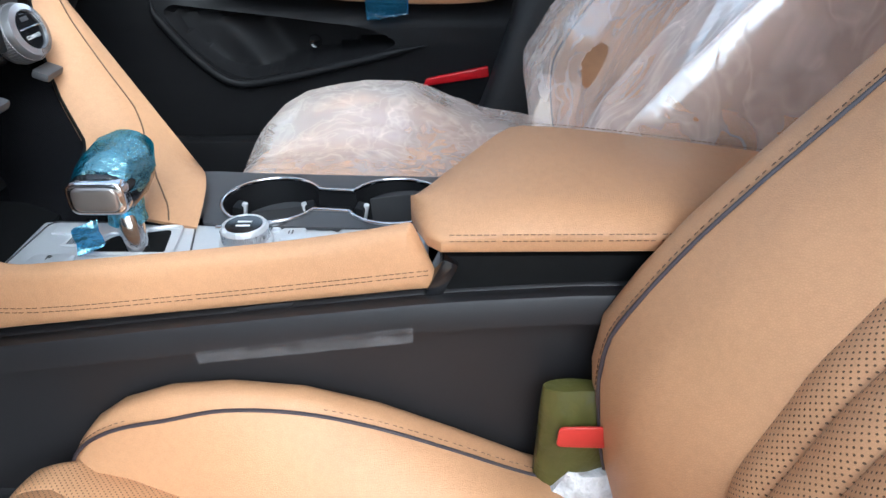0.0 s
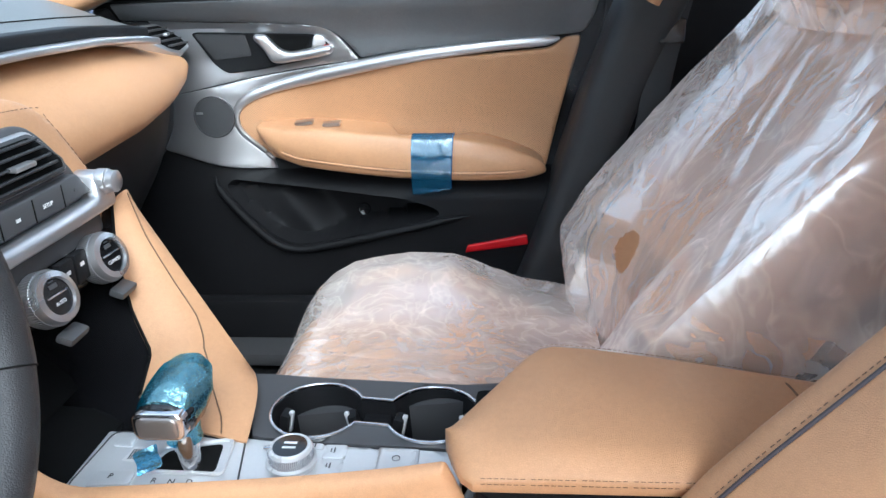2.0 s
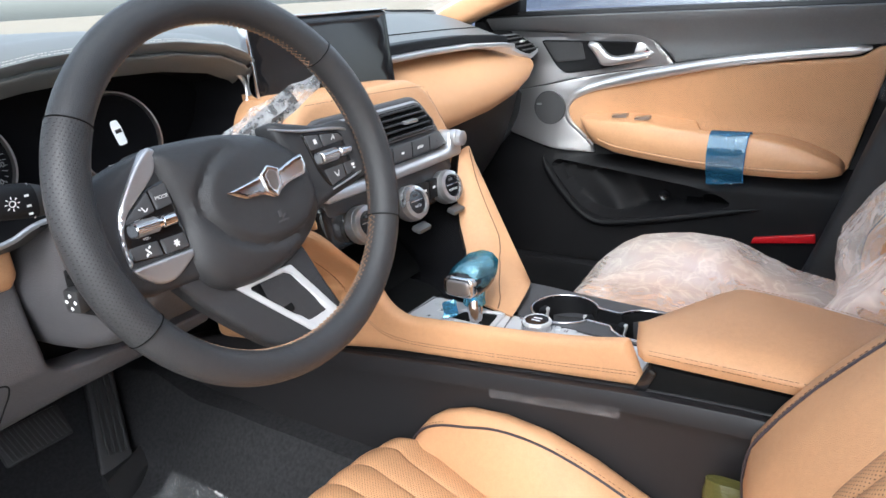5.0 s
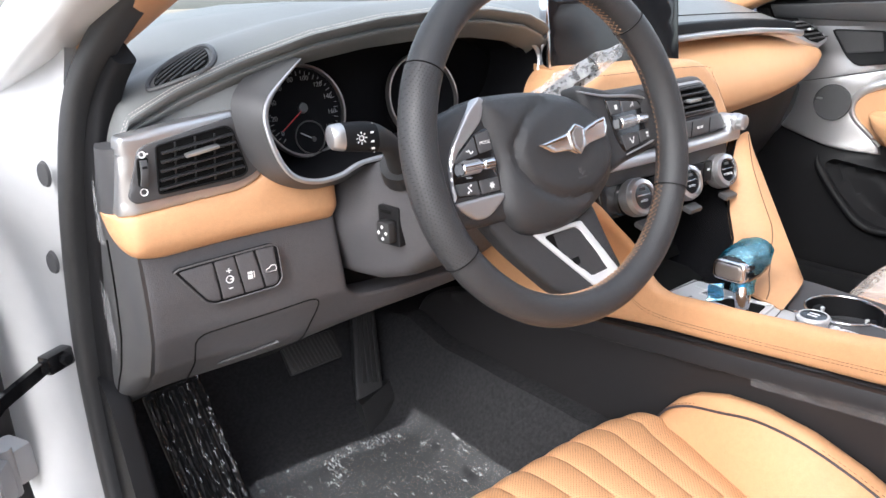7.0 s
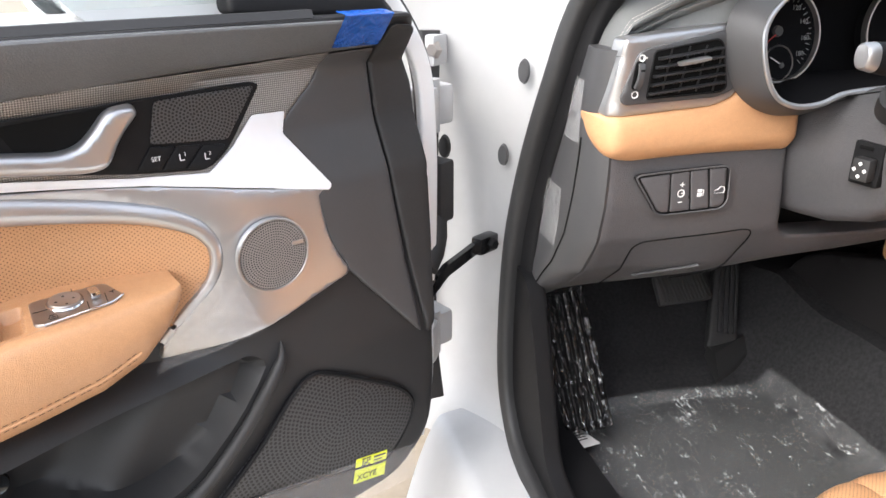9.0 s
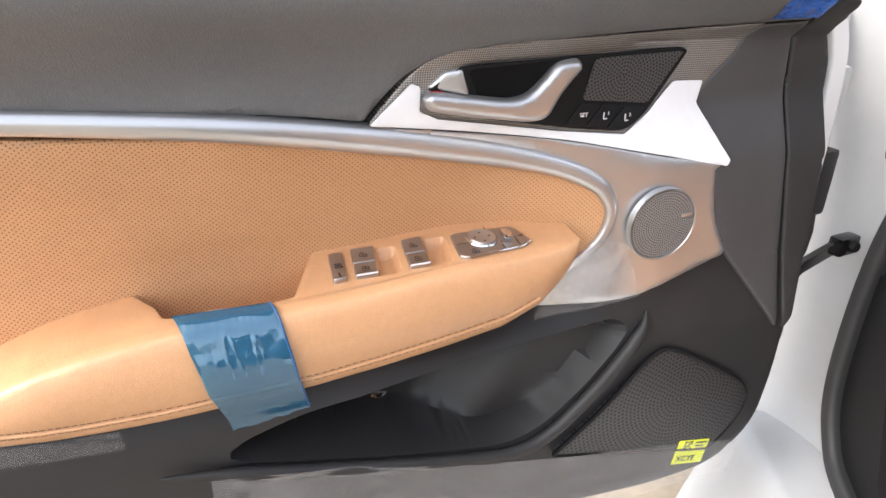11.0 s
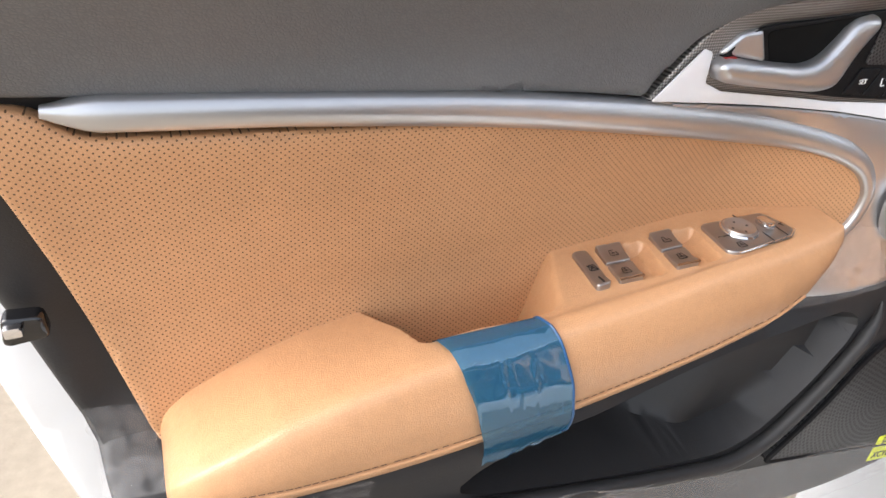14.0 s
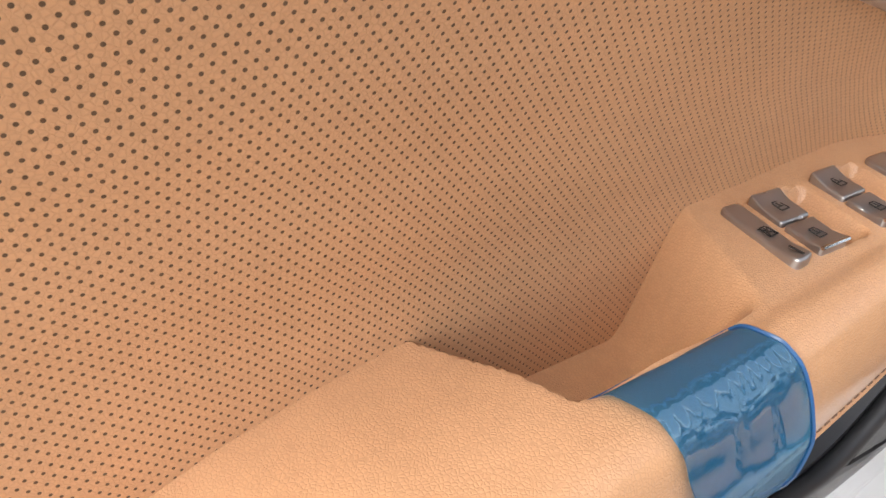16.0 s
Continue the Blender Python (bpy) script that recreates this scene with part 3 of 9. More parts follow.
def floor_at(a, b):
    y = -1.2 + 2.34 * b
    x = -0.74 + 1.48 * a
    lift = 0.16 * smoothstep(0.24 - abs(x), 0.0, 0.10)
    edge = 0.05 * smoothstep(abs(x), 0.66, 0.74)
    bumpy = 0.004 * noise.noise(Vector((x * 9, y * 9, 0)))
    return x, y, interp(y, FLOOR_Y, FLOOR_Z) + lift * (1 - smoothstep(y, 0.9, 1.1)) + edge + bumpy


carpet = place("floor", *shell(floor_at, 60, 80, (0, 0, -0.03)), CARPET)
tagged(carpet, "black carpet on the car floor and footwells", "floor", kind="structure")
place("firewall", *block((0, 1.17, 0.69), (1.46, 0.03, 0.58), 0.01), DARK, shell_body)
place("rear_bulkhead", *block((0, -1.25, 0.75), (1.5, 0.04, 1.0), 0.02), DARK, shell_body)


def roof_at(a, b):
    x, y = -0.60 + 1.20 * a, -1.25 + 1.20 * b
    return x, y, 1.33 - 0.05 * (2 * a - 1) ** 2 - 0.10 * smoothstep(b, 0.75, 1.0) - 0.06 * smoothstep(1 - b, 0.7, 1.0)


place("roof", *shell(roof_at, 20, 20, (0, 0, 0.03)), WHITE, shell_body)
place("headliner", *shell(lambda a, b: tuple(np.array(roof_at(a * 0.98 + 0.01, b * 0.98 + 0.01)) - (0, 0, 0.012)), 20, 20, (0, 0, 0.006)), HEADLINER, shell_body, "tan fabric headliner")
# windscreen and its pillars
ws = place("windscreen", *shell(lambda a, b: ((a - 0.5) * (1.36 - 0.24 * b), 1.02 - 1.05 * b + 0.05 * (1 - (2 * a - 1) ** 2), 0.995 + 0.25 * b), 12, 8, (0, 0.004, 0.004)), GLASS, shell_body)
ws.visible_shadow = False
for s in (-1, 1):
    path = smooth_loop([(s * 0.775, 0.90, 0.96), (s * 0.750, 0.78, 1.02), (s * 0.715, 0.55, 1.10), (s * 0.655, 0.15, 1.235), (s * 0.59, -0.3, 1.29), (s * 0.585, -0.9, 1.27)], 5, False)
    place("roof_pillar", *sweep(path, fillet([(-0.035, -0.03), (0.035, -0.03), (0.035, 0.03), (-0.035, 0.03)], 0.02, 3)), WHITE, shell_body, "white painted windscreen pillar")
    trim = [(x - s * 0.048, y - 0.01, z - 0.006) for x, y, z in path]
    place("pillar_trim", *sweep(trim, fillet([(-0.028, -0.026), (0.028, -0.026), (0.028, 0.026), (-0.028, 0.026)], 0.018, 3)), TAN, shell_body, "tan inner pillar trim")
# bonnet, front wings
place("bonnet", *shell(lambda a, b: ((a - 0.5) * 1.5, 1.04 + 1.0 * b, 0.985 - 0.16 * b ** 1.5 - 0.08 * (2 * a - 1) ** 4 - 0.10 * max(0, b - 0.8) * 5 * 0.3), 16, 12, (0, 0, -0.03)), WHITE, shell_body)
for s in (-1, 1):
    place("front_wing", *shell(lambda a, b: (s * (0.80 + 0.085 * math.sin(math.pi * min(1, 0.15 + 0.6 * b)) + 0.02 * a), 0.93 + 1.0 * a, 0.95 - 0.03 * a - 0.55 * b), 10, 10, (-s * 0.02, 0, 0)), WHITE, shell_body)

# driver side opening: hinge pillar, seal, sill
PILLAR_Z = [0.28, 0.36, 0.45, 0.62, 0.75, 0.88, 0.97, 1.04]
SEAL_X = [-0.750, -0.755, -0.755, -0.752, -0.745, -0.740, -0.725, -0.705]
SEAL_Y = [0.66, 0.74, 0.775, 0.780, 0.755, 0.702, 0.675, 0.645]


def hinge_pillar(a, b):
    z = 0.26 + 0.80 * b
    x0, y0 = interp(z, PILLAR_Z, SEAL_X), interp(z, PILLAR_Z, SEAL_Y)
    return x0 - 0.155 * a ** 1.3 - 0.02 * smoothstep(b, 0.8, 1.0), y0 + 0.015 + 0.22 * a ** 0.75 + 0.05 * a * (1 - b), z


place("hinge_pillar", *shell(hinge_pillar, 14, 24, (0.03, 0.02, 0)), WHITE_DIM, shell_body, "white painted door hinge pillar")
for zz, k in ((0.888, 0.10), (0.767, 0.08)):
    x, y = interp(zz, PILLAR_Z, SEAL_X) - 0.018, interp(zz, PILLAR_Z, SEAL_Y) + 0.052
    place("plug", *moved(lathe([(0.0, 0.004), (0.012, 0.004), (0.014, 0.0), (0.0, -0.004)], 16), look((x, y, zz), (x - 0.8, y - 0.62, zz)) @ pose(0, 0, 0, 180) @ Matrix.Diagonal((0.6, 1.15, 1, 1))), GREYD, shell_body, "grey rubber body plug")
seal_path = smooth_loop([(-0.60, -0.30, 1.20), (-0.62, 0.10, 1.18), (-0.66, 0.42, 1.125), (-0.688, 0.57, 1.065), (-0.718, 0.665, 0.985), (-0.738, 0.70, 0.88), (-0.746, 0.75, 0.75), (-0.752, 0.775, 0.62), (-0.756, 0.77, 0.45), (-0.757, 0.735, 0.365), (-0.760, 0.66, 0.325), (-0.765, 0.45, 0.31), (-0.765, -0.2, 0.31), (-0.755, -0.40, 0.40), (-0.74, -0.48, 0.6), (-0.68, -0.50, 1.0), (-0.60, -0.45, 1.18)], 5, False)
place("door_seal", *sweep(seal_path, fillet([(-0.016, -0.012), (0.016, -0.012), (0.016, 0.012), (-0.016, 0.012)], 0.009, 3)), RUBBER, shell_body, "black rubber door seal")
inner = [(x + 0.022, y - 0.012, z + 0.004) for x, y, z in seal_path[18:62]]
place("door_seal_inner", *sweep(inner, fillet([(-0.013, -0.016), (0.013, -0.016), (0.013, 0.016), (-0.013, 0.016)], 0.008, 3)), DARK, shell_body)
place("sill", *shell(lambda a, b: (-0.745 - 0.17 * a, -0.5 + 1.35 * b, 0.325 - 0.02 * a - 0.20 * max(0, a - 0.55) ** 1.5 * 3.3), 14, 10, (0, 0, -0.05)), WHITE_DIM, shell_body, "white painted door sill")
place("scuff_plate", *block((-0.70, 0.25, 0.315), (0.09, 1.0, 0.02), 0.008), DARK, shell_body)
place("kick_panel", *pillow(fillet([(0.30, 0.27), (0.84, 0.27), (0.80, 0.62), (0.72, 0.60), (0.62, 0.36)], 0.03), lambda a, b, h: (-0.728 + h + 0.02 * (b - 0.3), a, b), 0.03, 0.008, 0.02), DARK, shell_body)
# rear pillar of the driver opening, low and behind the seat
place("centre_pillar", *sweep([(-0.74, -0.50, 0.30), (-0.73, -0.53, 0.7), (-0.69, -0.56, 1.0), (-0.60, -0.58, 1.25)], fillet([(-0.05, -0.04), (0.05, -0.04), (0.05, 0.04), (-0.05, 0.04)], 0.02, 3)), DARK, shell_body)
# passenger side: sill, pillar, rear door and belt
place("scuff_plate", *block((0.72, 0.25, 0.33), (0.10, 1.2, 0.03), 0.01), GREYD, shell_body)
place("centre_pillar", *sweep(smooth_loop([(0.77, -0.06, 0.36), (0.775, -0.13, 0.55), (0.77, -0.22, 0.85), (0.745, -0.28, 1.02), (0.62, -0.36, 1.27)], 5, False), fillet([(-0.075, -0.05), (0.075, -0.05), (0.075, 0.05), (-0.075, 0.05)], 0.03, 3)), RUBBER, shell_body, "dark plastic centre pillar")
place("pillar_cover", *sweep(smooth_loop([(0.725, -0.27, 1.01), (0.70, -0.31, 1.09), (0.60, -0.38, 1.26)], 6, False), fillet([(-0.06, -0.03), (0.06, -0.03), (0.06, 0.03), (-0.06, 0.03)], 0.02, 3)), TAN, shell_body, "tan upper pillar cover")
place("rear_side_panel", *shell(lambda a, b: (0.78 + 0.02 * math.sin(b * 3.1), -0.24 - 1.0 * a, 0.28 + 0.72 * b), 10, 10, (0.05, 0, 0)), DARK, shell_body)
place("rear_side_panel", *shell(lambda a, b: (-0.78, -0.56 - 0.7 * a, 0.28 + 0.72 * b), 8, 8, (-0.05, 0, 0)), DARK, shell_body)

place("sill_trim", *block((0.765, 0.30, 0.345), (0.05, 1.15, 0.17), 0.015), DARK, shell_body, "black sill trim")
place("footwell_side", *block((0.755, 0.93, 0.45), (0.03, 0.40, 0.50), 0.01), DARK, shell_body)

belt = thing("seat_belt", (0.70, -0.27, 0.45), "black woven seat belt hanging by the pillar", "seat belt")
bp = smooth_loop([(0.69, -0.335, 1.12), (0.70, -0.30, 0.95), (0.705, -0.275, 0.75), (0.71, -0.25, 0.45)], 6, False)
place("webbing", *sweep(bp, fillet([(-0.002, -0.023), (0.002, -0.023), (0.002, 0.023), (-0.002, 0.023)], 0.001, 2)), RUBBER, belt)
place("belt_tongue", *block((0.695, -0.30, 0.955), (0.012, 0.05, 0.04), 0.005), GLOSS, belt, "black buckle tongue")
# rear bench, dark beyond the seats
bench = thing("rear_bench", (0, -0.95, 0.3), "tan leather rear bench seat under clear film", "bench seat")
place("cushion", *shell(lambda a, b: ((a - 0.5) * 1.35, -0.62 - 0.45 * b, 0.50 - 0.03 * b - 0.10 * max(0, 0.12 - b) * 8 * 0.5), 20, 10, (0, 0, -0.2)), TAN, bench)
place("backrest", *shell(lambda a, b: ((a - 0.5) * 1.35, -1.02 - 0.2 * b, 0.48 + 0.6 * b), 20, 10, (0, -0.08, 0)), TAN, bench)


# ---- the two front doors ----
def along_z(z, table):
    return float(np.interp(z, [p[0] for p in table], [p[1] for p in table]))


FACE_REAR = [(0.36, 0.012), (0.56, 0.022), (0.60, 0.020), (0.625, 0.0), (0.645, -0.044), (0.74, -0.044), (0.79, -0.036), (0.83, -0.024), (0.86, -0.013), (0.90, -0.008), (0.93, 0.012), (0.955, 0.034), (0.975, 0.045)]
FACE_FRONT = [(0.36, 0.012), (0.60, 0.022), (0.68, 0.010), (0.75, 0.004), (0.80, 0.0), (0.86, -0.018), (0.92, -0.018), (0.945, 0.015), (0.975, 0.045)]
POCKET = fillet([(0.192, 0.634), (0.175, 0.621), (0.194, 0.595), (0.219, 0.561), (0.270, 0.512), (0.313, 0.497), (0.406, 0.511), (0.499, 0.530), (0.584, 0.551), (0.604, 0.563), (0.584, 0.577), (0.530, 0.594), (0.413, 0.607), (0.277, 0.622)], [0.008, 0.006, 0.03, 0.05, 0.03, 0.03, 0.05, 0.05, 0.01, 0.006, 0.02, 0.05, 0.05, 0.05], 4)
POCKET_A = np.array(POCKET)


def face(u, z):
    """How far the door's inner face stands out at a place of the door."""
    f = smoothstep(u, 0.15, 0.38)
    w = along_z(z, FACE_FRONT) * (1 - f) + along_z(z, FACE_REAR) * f
    return w


def door_panel(u, z):
    w = face(u, z) - 0.006
    w -= 0.008 * smoothstep(u, 0.24, 0.27) * smoothstep(0.86 - u, 0.0, 0.03) * smoothstep(z, 0.655, 0.675) * smoothstep(0.90 - z, 0.0, 0.02)
    q = np.array([(u, z)])
    if 0.1 < u < 0.66 and z < 0.66 and inside(POCKET_A, q)[0]:
        fold = u - (0.400 - 0.74 * (z - 0.463))
        deep = 0.040 + 0.046 * smoothstep(fold, -0.03, 0.05) - 0.014 * smoothstep(u, 0.30, 0.20)
        w -= deep * smoothstep(edge_distance(POCKET_A, q)[0], 0.0005, 0.012)
    return w


def car_door(name, turn, s, driver, label):
    d = thing(name, None, label, "car door", "front doors", turn=turn)

    def on(extra=0.0, fn=face):
        return lambda a, b, h: (s * a, fn(a, b) + extra + h, b)

    def add(nm, mesh, mat, label="", parent=None):
        return place(nm, *mesh, mat, parent or d, label, local=True)

    # painted outer shell with its edges
    edge = fillet([(-0.062, 0.40), (-0.062, 0.93), (-0.03, 0.975), (0.93, 0.975), (0.95, 0.93), (0.935, 0.80), (0.90, 0.62), (0.84, 0.34), (0.02, 0.30)], [0.04, 0.04, 0.02, 0.01, 0.04, 0.1, 0.1, 0.06, 0.1], 4)
    add("outer_skin", pillow(edge, lambda a, b, h: (s * a, -0.105 + h, b), 0.04, 0.012, 0.05), WHITE if driver else DARK, "white painted door shell")
    # inner panel
    pc = POCKET_A.mean(0)
    pocket_in = [(q - pc) * (0.95, 0.84) + pc for q in POCKET_A]
    rim = fillet([(-0.050, 0.43), (-0.056, 0.509), (-0.050, 0.60), (-0.056, 0.70), (-0.057, 0.80), (-0.048, 0.89), (-0.022, 0.962), (-0.012, 0.972), (0.90, 0.972), (0.905, 0.90), (0.885, 0.79), (0.86, 0.69), (0.80, 0.46), (0.74, 0.40), (0.10, 0.365), (0.0, 0.375)], [0.03, 0.05, 0.05, 0.05, 0.05, 0.05, 0.02, 0.01, 0.02, 0.05, 0.05, 0.05, 0.04, 0.04, 0.04, 0.05], 4)
    # the passenger panel takes the darker copy: its shade is in the colour
    add("inner_panel", pillow(rim, on(0.0, door_panel), 0.011, 0.008, 0.04, folds=(POCKET, pocket_in)), DOOR_LIT if driver else DARK, "black grained plastic inner panel")
    pan = fillet([(0.012, 0.962), (0.012, 0.937), (0.004, 0.86), (-0.004, 0.781), (-0.020, 0.68), (-0.037, 0.582), (-0.048, 0.60), (-0.054, 0.70), (-0.055, 0.80), (-0.046, 0.89), (-0.020, 0.958)], 0.008, 3)
    add("front_strip", pillow(pan, on(0.001), 0.010, 0.003, 0.01), RUBBER)
    pan = fillet([(0.072, 0.934), (0.079, 0.909), (0.105, 0.885), (0.121, 0.866), (0.121, 0.857), (0.081, 0.799), (0.097, 0.790), (0.094, 0.770), (0.087, 0.736), (0.068, 0.699), (-0.026, 0.590), (-0.001, 0.781), (0.015, 0.937)], [0.002, 0.03, 0.03, 0.01, 0.01, 0.002, 0.004, 0.03, 0.04, 0.004, 0.004, 0.05, 0.006], 4)
    add("front_cover", pillow(pan, on(0.002), 0.012, 0.004, 0.01), GREYD)
    # soft upper pad over the trim
    pad = fillet([(0.884, 0.930), (0.870, 0.900), (0.838, 0.896), (0.695, 0.884), (0.536, 0.872), (0.460, 0.861), (0.436, 0.890), (0.416, 0.906), (0.393, 0.917), (0.36, 0.923), (0.251, 0.928), (0.119, 0.934), (0.020, 0.938), (0.020, 0.968), (0.30, 0.970), (0.89, 0.970)], [0.01, 0.01, 0.01, 0.05, 0.05, 0.004, 0.02, 0.02, 0.02, 0.02, 0.05, 0.02, 0.004, 0.004, 0.02, 0.01], 4)
    add("upper_pad", pillow(pad, on(0.003), 0.012, 0.005, 0.012), DOOR_PAD, "grained black soft upper pad")
    # leather insert
    ins = fillet([(0.866, 0.895), (0.832, 0.890), (0.812, 0.872), (0.70, 0.864), (0.53, 0.852), (0.426, 0.831), (0.341, 0.817), (0.262, 0.801), (0.222, 0.780), (0.211, 0.754), (0.221, 0.724), (0.275, 0.664), (0.60, 0.645), (0.810, 0.640), (0.825, 0.71)], [0.012, 0.02, 0.03, 0.05, 0.05, 0.05, 0.04, 0.03, 0.03, 0.03, 0.03, 0.03, 0.03, 0.01, 0.05], 4)
    add("insert", pillow(ins, on(0.004), 0.010, 0.005, 0.01), TAN_PERF, "perforated tan leather insert")
    # bright rolled trim strip that curls round the insert, and the speaker plate
    mid_l = smooth_loop([(0.826, 0.889), (0.80, 0.8855), (0.70, 0.8775), (0.576, 0.8645), (0.482, 0.850), (0.372, 0.829), (0.275, 0.806), (0.232, 0.788), (0.214, 0.768), (0.211, 0.747), (0.220, 0.724), (0.246, 0.697), (0.272, 0.668)], 8, False)
    rolls, sec = [], fillet([(-0.008, -0.0095), (0.004, -0.0085), (0.0065, 0.0), (0.003, 0.0085), (-0.008, 0.0095)], 0.004, 4)
    for k, q in enumerate(mid_l):
        t2 = mid_l[min(k + 1, len(mid_l) - 1)] - mid_l[max(k - 1, 0)]
        n2 = np.array((t2[1], -t2[0])) / np.linalg.norm(t2)
        n2 = n2 if n2[1] > 0 or q[0] < 0.26 else -n2
        if q[0] < 0.26 and n2[0] > 0:
            n2 = -n2
        big = min(1.0, 0.25 + 30 * (0.828 - q[0])) * (interp(q[0], [0.27, 0.37, 0.48, 0.58, 0.70, 0.83], [1.15, 1.5, 1.4, 1.25, 1.1, 1.1]) if q[0] > 0.26 and q[1] > 0.8 else interp(k, [52, 66, 96], [1.15, 0.8, 0.45]))
        rolls.append([(s * (q[0] + n2[0] * b * big), face(*q) + 0.004 + a * big, q[1] + n2[1] * b * big) for a, b in sec])
    add("trim_strip", loft(rolls), SATIN, "rolled satin silver trim strip")
    plate = [*smooth_loop([(0.455, 0.857), (0.378, 0.846), (0.259, 0.829), (0.160, 0.810), (0.085, 0.797)], 5, False), *smooth_loop([(0.094, 0.790), (0.092, 0.770), (0.085, 0.736), (0.066, 0.699)], 4, False), *smooth_loop([(0.070, 0.694), (0.12, 0.678), (0.190, 0.659), (0.275, 0.650)], 4, False), *smooth_loop([(0.268, 0.672), (0.240, 0.700), (0.215, 0.730), (0.209, 0.754), (0.220, 0.783), (0.275, 0.812), (0.36, 0.832), (0.44, 0.846)], 5, False)]
    add("speaker_plate", pillow(plate, on(0.004), 0.008, 0.002, 0.010), SATIN, "satin metal plate round the speaker")
    # speaker: ring and grille
    cu, cz = (0.156, 0.741) if driver else (0.172, 0.758)
    m = Matrix.Translation((s * cu, face(cu, cz) + 0.0085, cz)) @ pose(0, 0, 0, -90)
    ring = add("speaker_ring", moved(lathe([(0.0375, 0.0), (0.0382, 0.0015), (0.0395, 0.0018), (0.0402, 0.0), (0.0395, -0.006), (0.0375, -0.006)], 48), m), SATIN if driver else GREYD)
    gr = place("speaker_grille", *moved(lathe([(0.0, 0.0010), (0.02, 0.0010), (0.0375, 0.0004), (0.0375, -0.006), (0.0, -0.006)], 40), pose(0, 0, 0, -90)), GRILLE_M if driver else GREYD, ring, local=True)
    gr.location = m.translation
    add("speaker_badge", block((s * (cu - 0.027), m.translation.y + 0.0012, cz + 0.008), (0.013, 0.0014, 0.0045), 0.0004), SATIN, parent=ring)
    # handle surround
    bez = fillet([(0.456, 0.858), (0.437, 0.883), (0.422, 0.900), (0.406, 0.914), (0.388, 0.921), (0.32, 0.9265), (0.212, 0.928), (0.070, 0.936), (0.078, 0.909), (0.104, 0.885), (0.120, 0.866), (0.120, 0.857), (0.079, 0.800), (0.082, 0.797), (0.160, 0.812), (0.259, 0.831), (0.378, 0.849)], [0.002, 0.02, 0.02, 0.02, 0.02, 0.03, 0.05, 0.001, 0.02, 0.02, 0.008, 0.008, 0.001, 0.001, 0.02, 0.05, 0.05], 4)
    add("handle_surround", pillow(bez, on(0.002), 0.010, 0.002, 0.01), WEAVE if driver else SATIN, "woven metallic handle surround" if driver else "satin silver handle surround")
    if driver:
        fl = fillet([(0.456, 0.858), (0.421, 0.893), (0.413, 0.890), (0.412, 0.868), (0.395, 0.860), (0.275, 0.840), (0.204, 0.833), (0.174, 0.855), (0.152, 0.881), (0.117, 0.880), (0.121, 0.858), (0.078, 0.800), (0.081, 0.794), (0.160, 0.811), (0.259, 0.830), (0.378, 0.848)], 0.002, 2)
        add("protective_film", pillow(fl, lambda a, b, h: (s * a, face(a, b) + 0.0046 + h + 0.0007 * noise.noise(Vector((a * 70, b * 70, 0))), b), 0.006, 0.0004, 0.0005), WHITE_FILM, "white protective film, wrinkled")
    rec = fillet([(0.408, 0.872), (0.410, 0.880), (0.392, 0.900), (0.374, 0.907), (0.150, 0.913), (0.142, 0.910), (0.177, 0.856), (0.204, 0.8365), (0.268, 0.843), (0.364, 0.860)], [0.006, 0.008, 0.02, 0.01, 0.003, 0.004, 0.012, 0.012, 0.02, 0.02], 4)
    well = add("handle_well", pillow(rec, on(0.0065), 0.008, 0.0012, 0.004), DARK, "black recess behind the handle")
    # thin black sheet: the shade behind the handle is painted in
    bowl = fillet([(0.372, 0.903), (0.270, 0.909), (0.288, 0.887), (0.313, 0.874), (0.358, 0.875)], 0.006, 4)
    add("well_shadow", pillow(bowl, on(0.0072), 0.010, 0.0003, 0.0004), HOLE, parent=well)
    hp = fillet([(0.412, 0.881), (0.407, 0.870), (0.373, 0.863), (0.312, 0.854), (0.293, 0.856), (0.281, 0.880), (0.262, 0.900), (0.266, 0.909), (0.288, 0.908), (0.301, 0.892), (0.315, 0.879), (0.332, 0.876), (0.372, 0.882), (0.405, 0.887)], [0.006, 0.006, 0.02, 0.015, 0.012, 0.02, 0.006, 0.005, 0.008, 0.02, 0.02, 0.02, 0.03, 0.004], 4)
    add("door_handle", pillow(hp, lambda a, b, h: (s * a, 0.003 + h, b), 0.005, 0.005, 0.012, 0.003, 0.008), SATIN, "satin metal pull handle")
    lk = fillet([(0.407, 0.888), (0.393, 0.902), (0.378, 0.905), (0.371, 0.882)], 0.003, 3)
    add("lock_lever", pillow(lk, lambda a, b, h: (s * a, 0.004 + h - 0.25 * (a - 0.371), b), 0.004, 0.003, 0.010), SATIN, "satin metal lock lever")
    add("lock_mark", block((s * 0.400, -0.002, 0.8855), (0.010, 0.003, 0.002), 0.0005), REDP)
    # tweeter and memory buttons
    tw = fillet([(0.246, 0.907), (0.148, 0.9095), (0.181, 0.862), (0.254, 0.869)], 0.004, 3)
    cx, cz2 = 0.212, 0.890
    g2 = place("tweeter_grille", *pillow([np.array(q) - (cx, cz2) for q in tw], lambda a, b, h: (s * a, h + face(a + cx, b + cz2) - face(cx, cz2), b), 0.008, 0.0006, 0.002), GRILLE_D, d, local=True)
    g2.location = (s * cx, face(cx, cz2) + 0.0080, cz2)
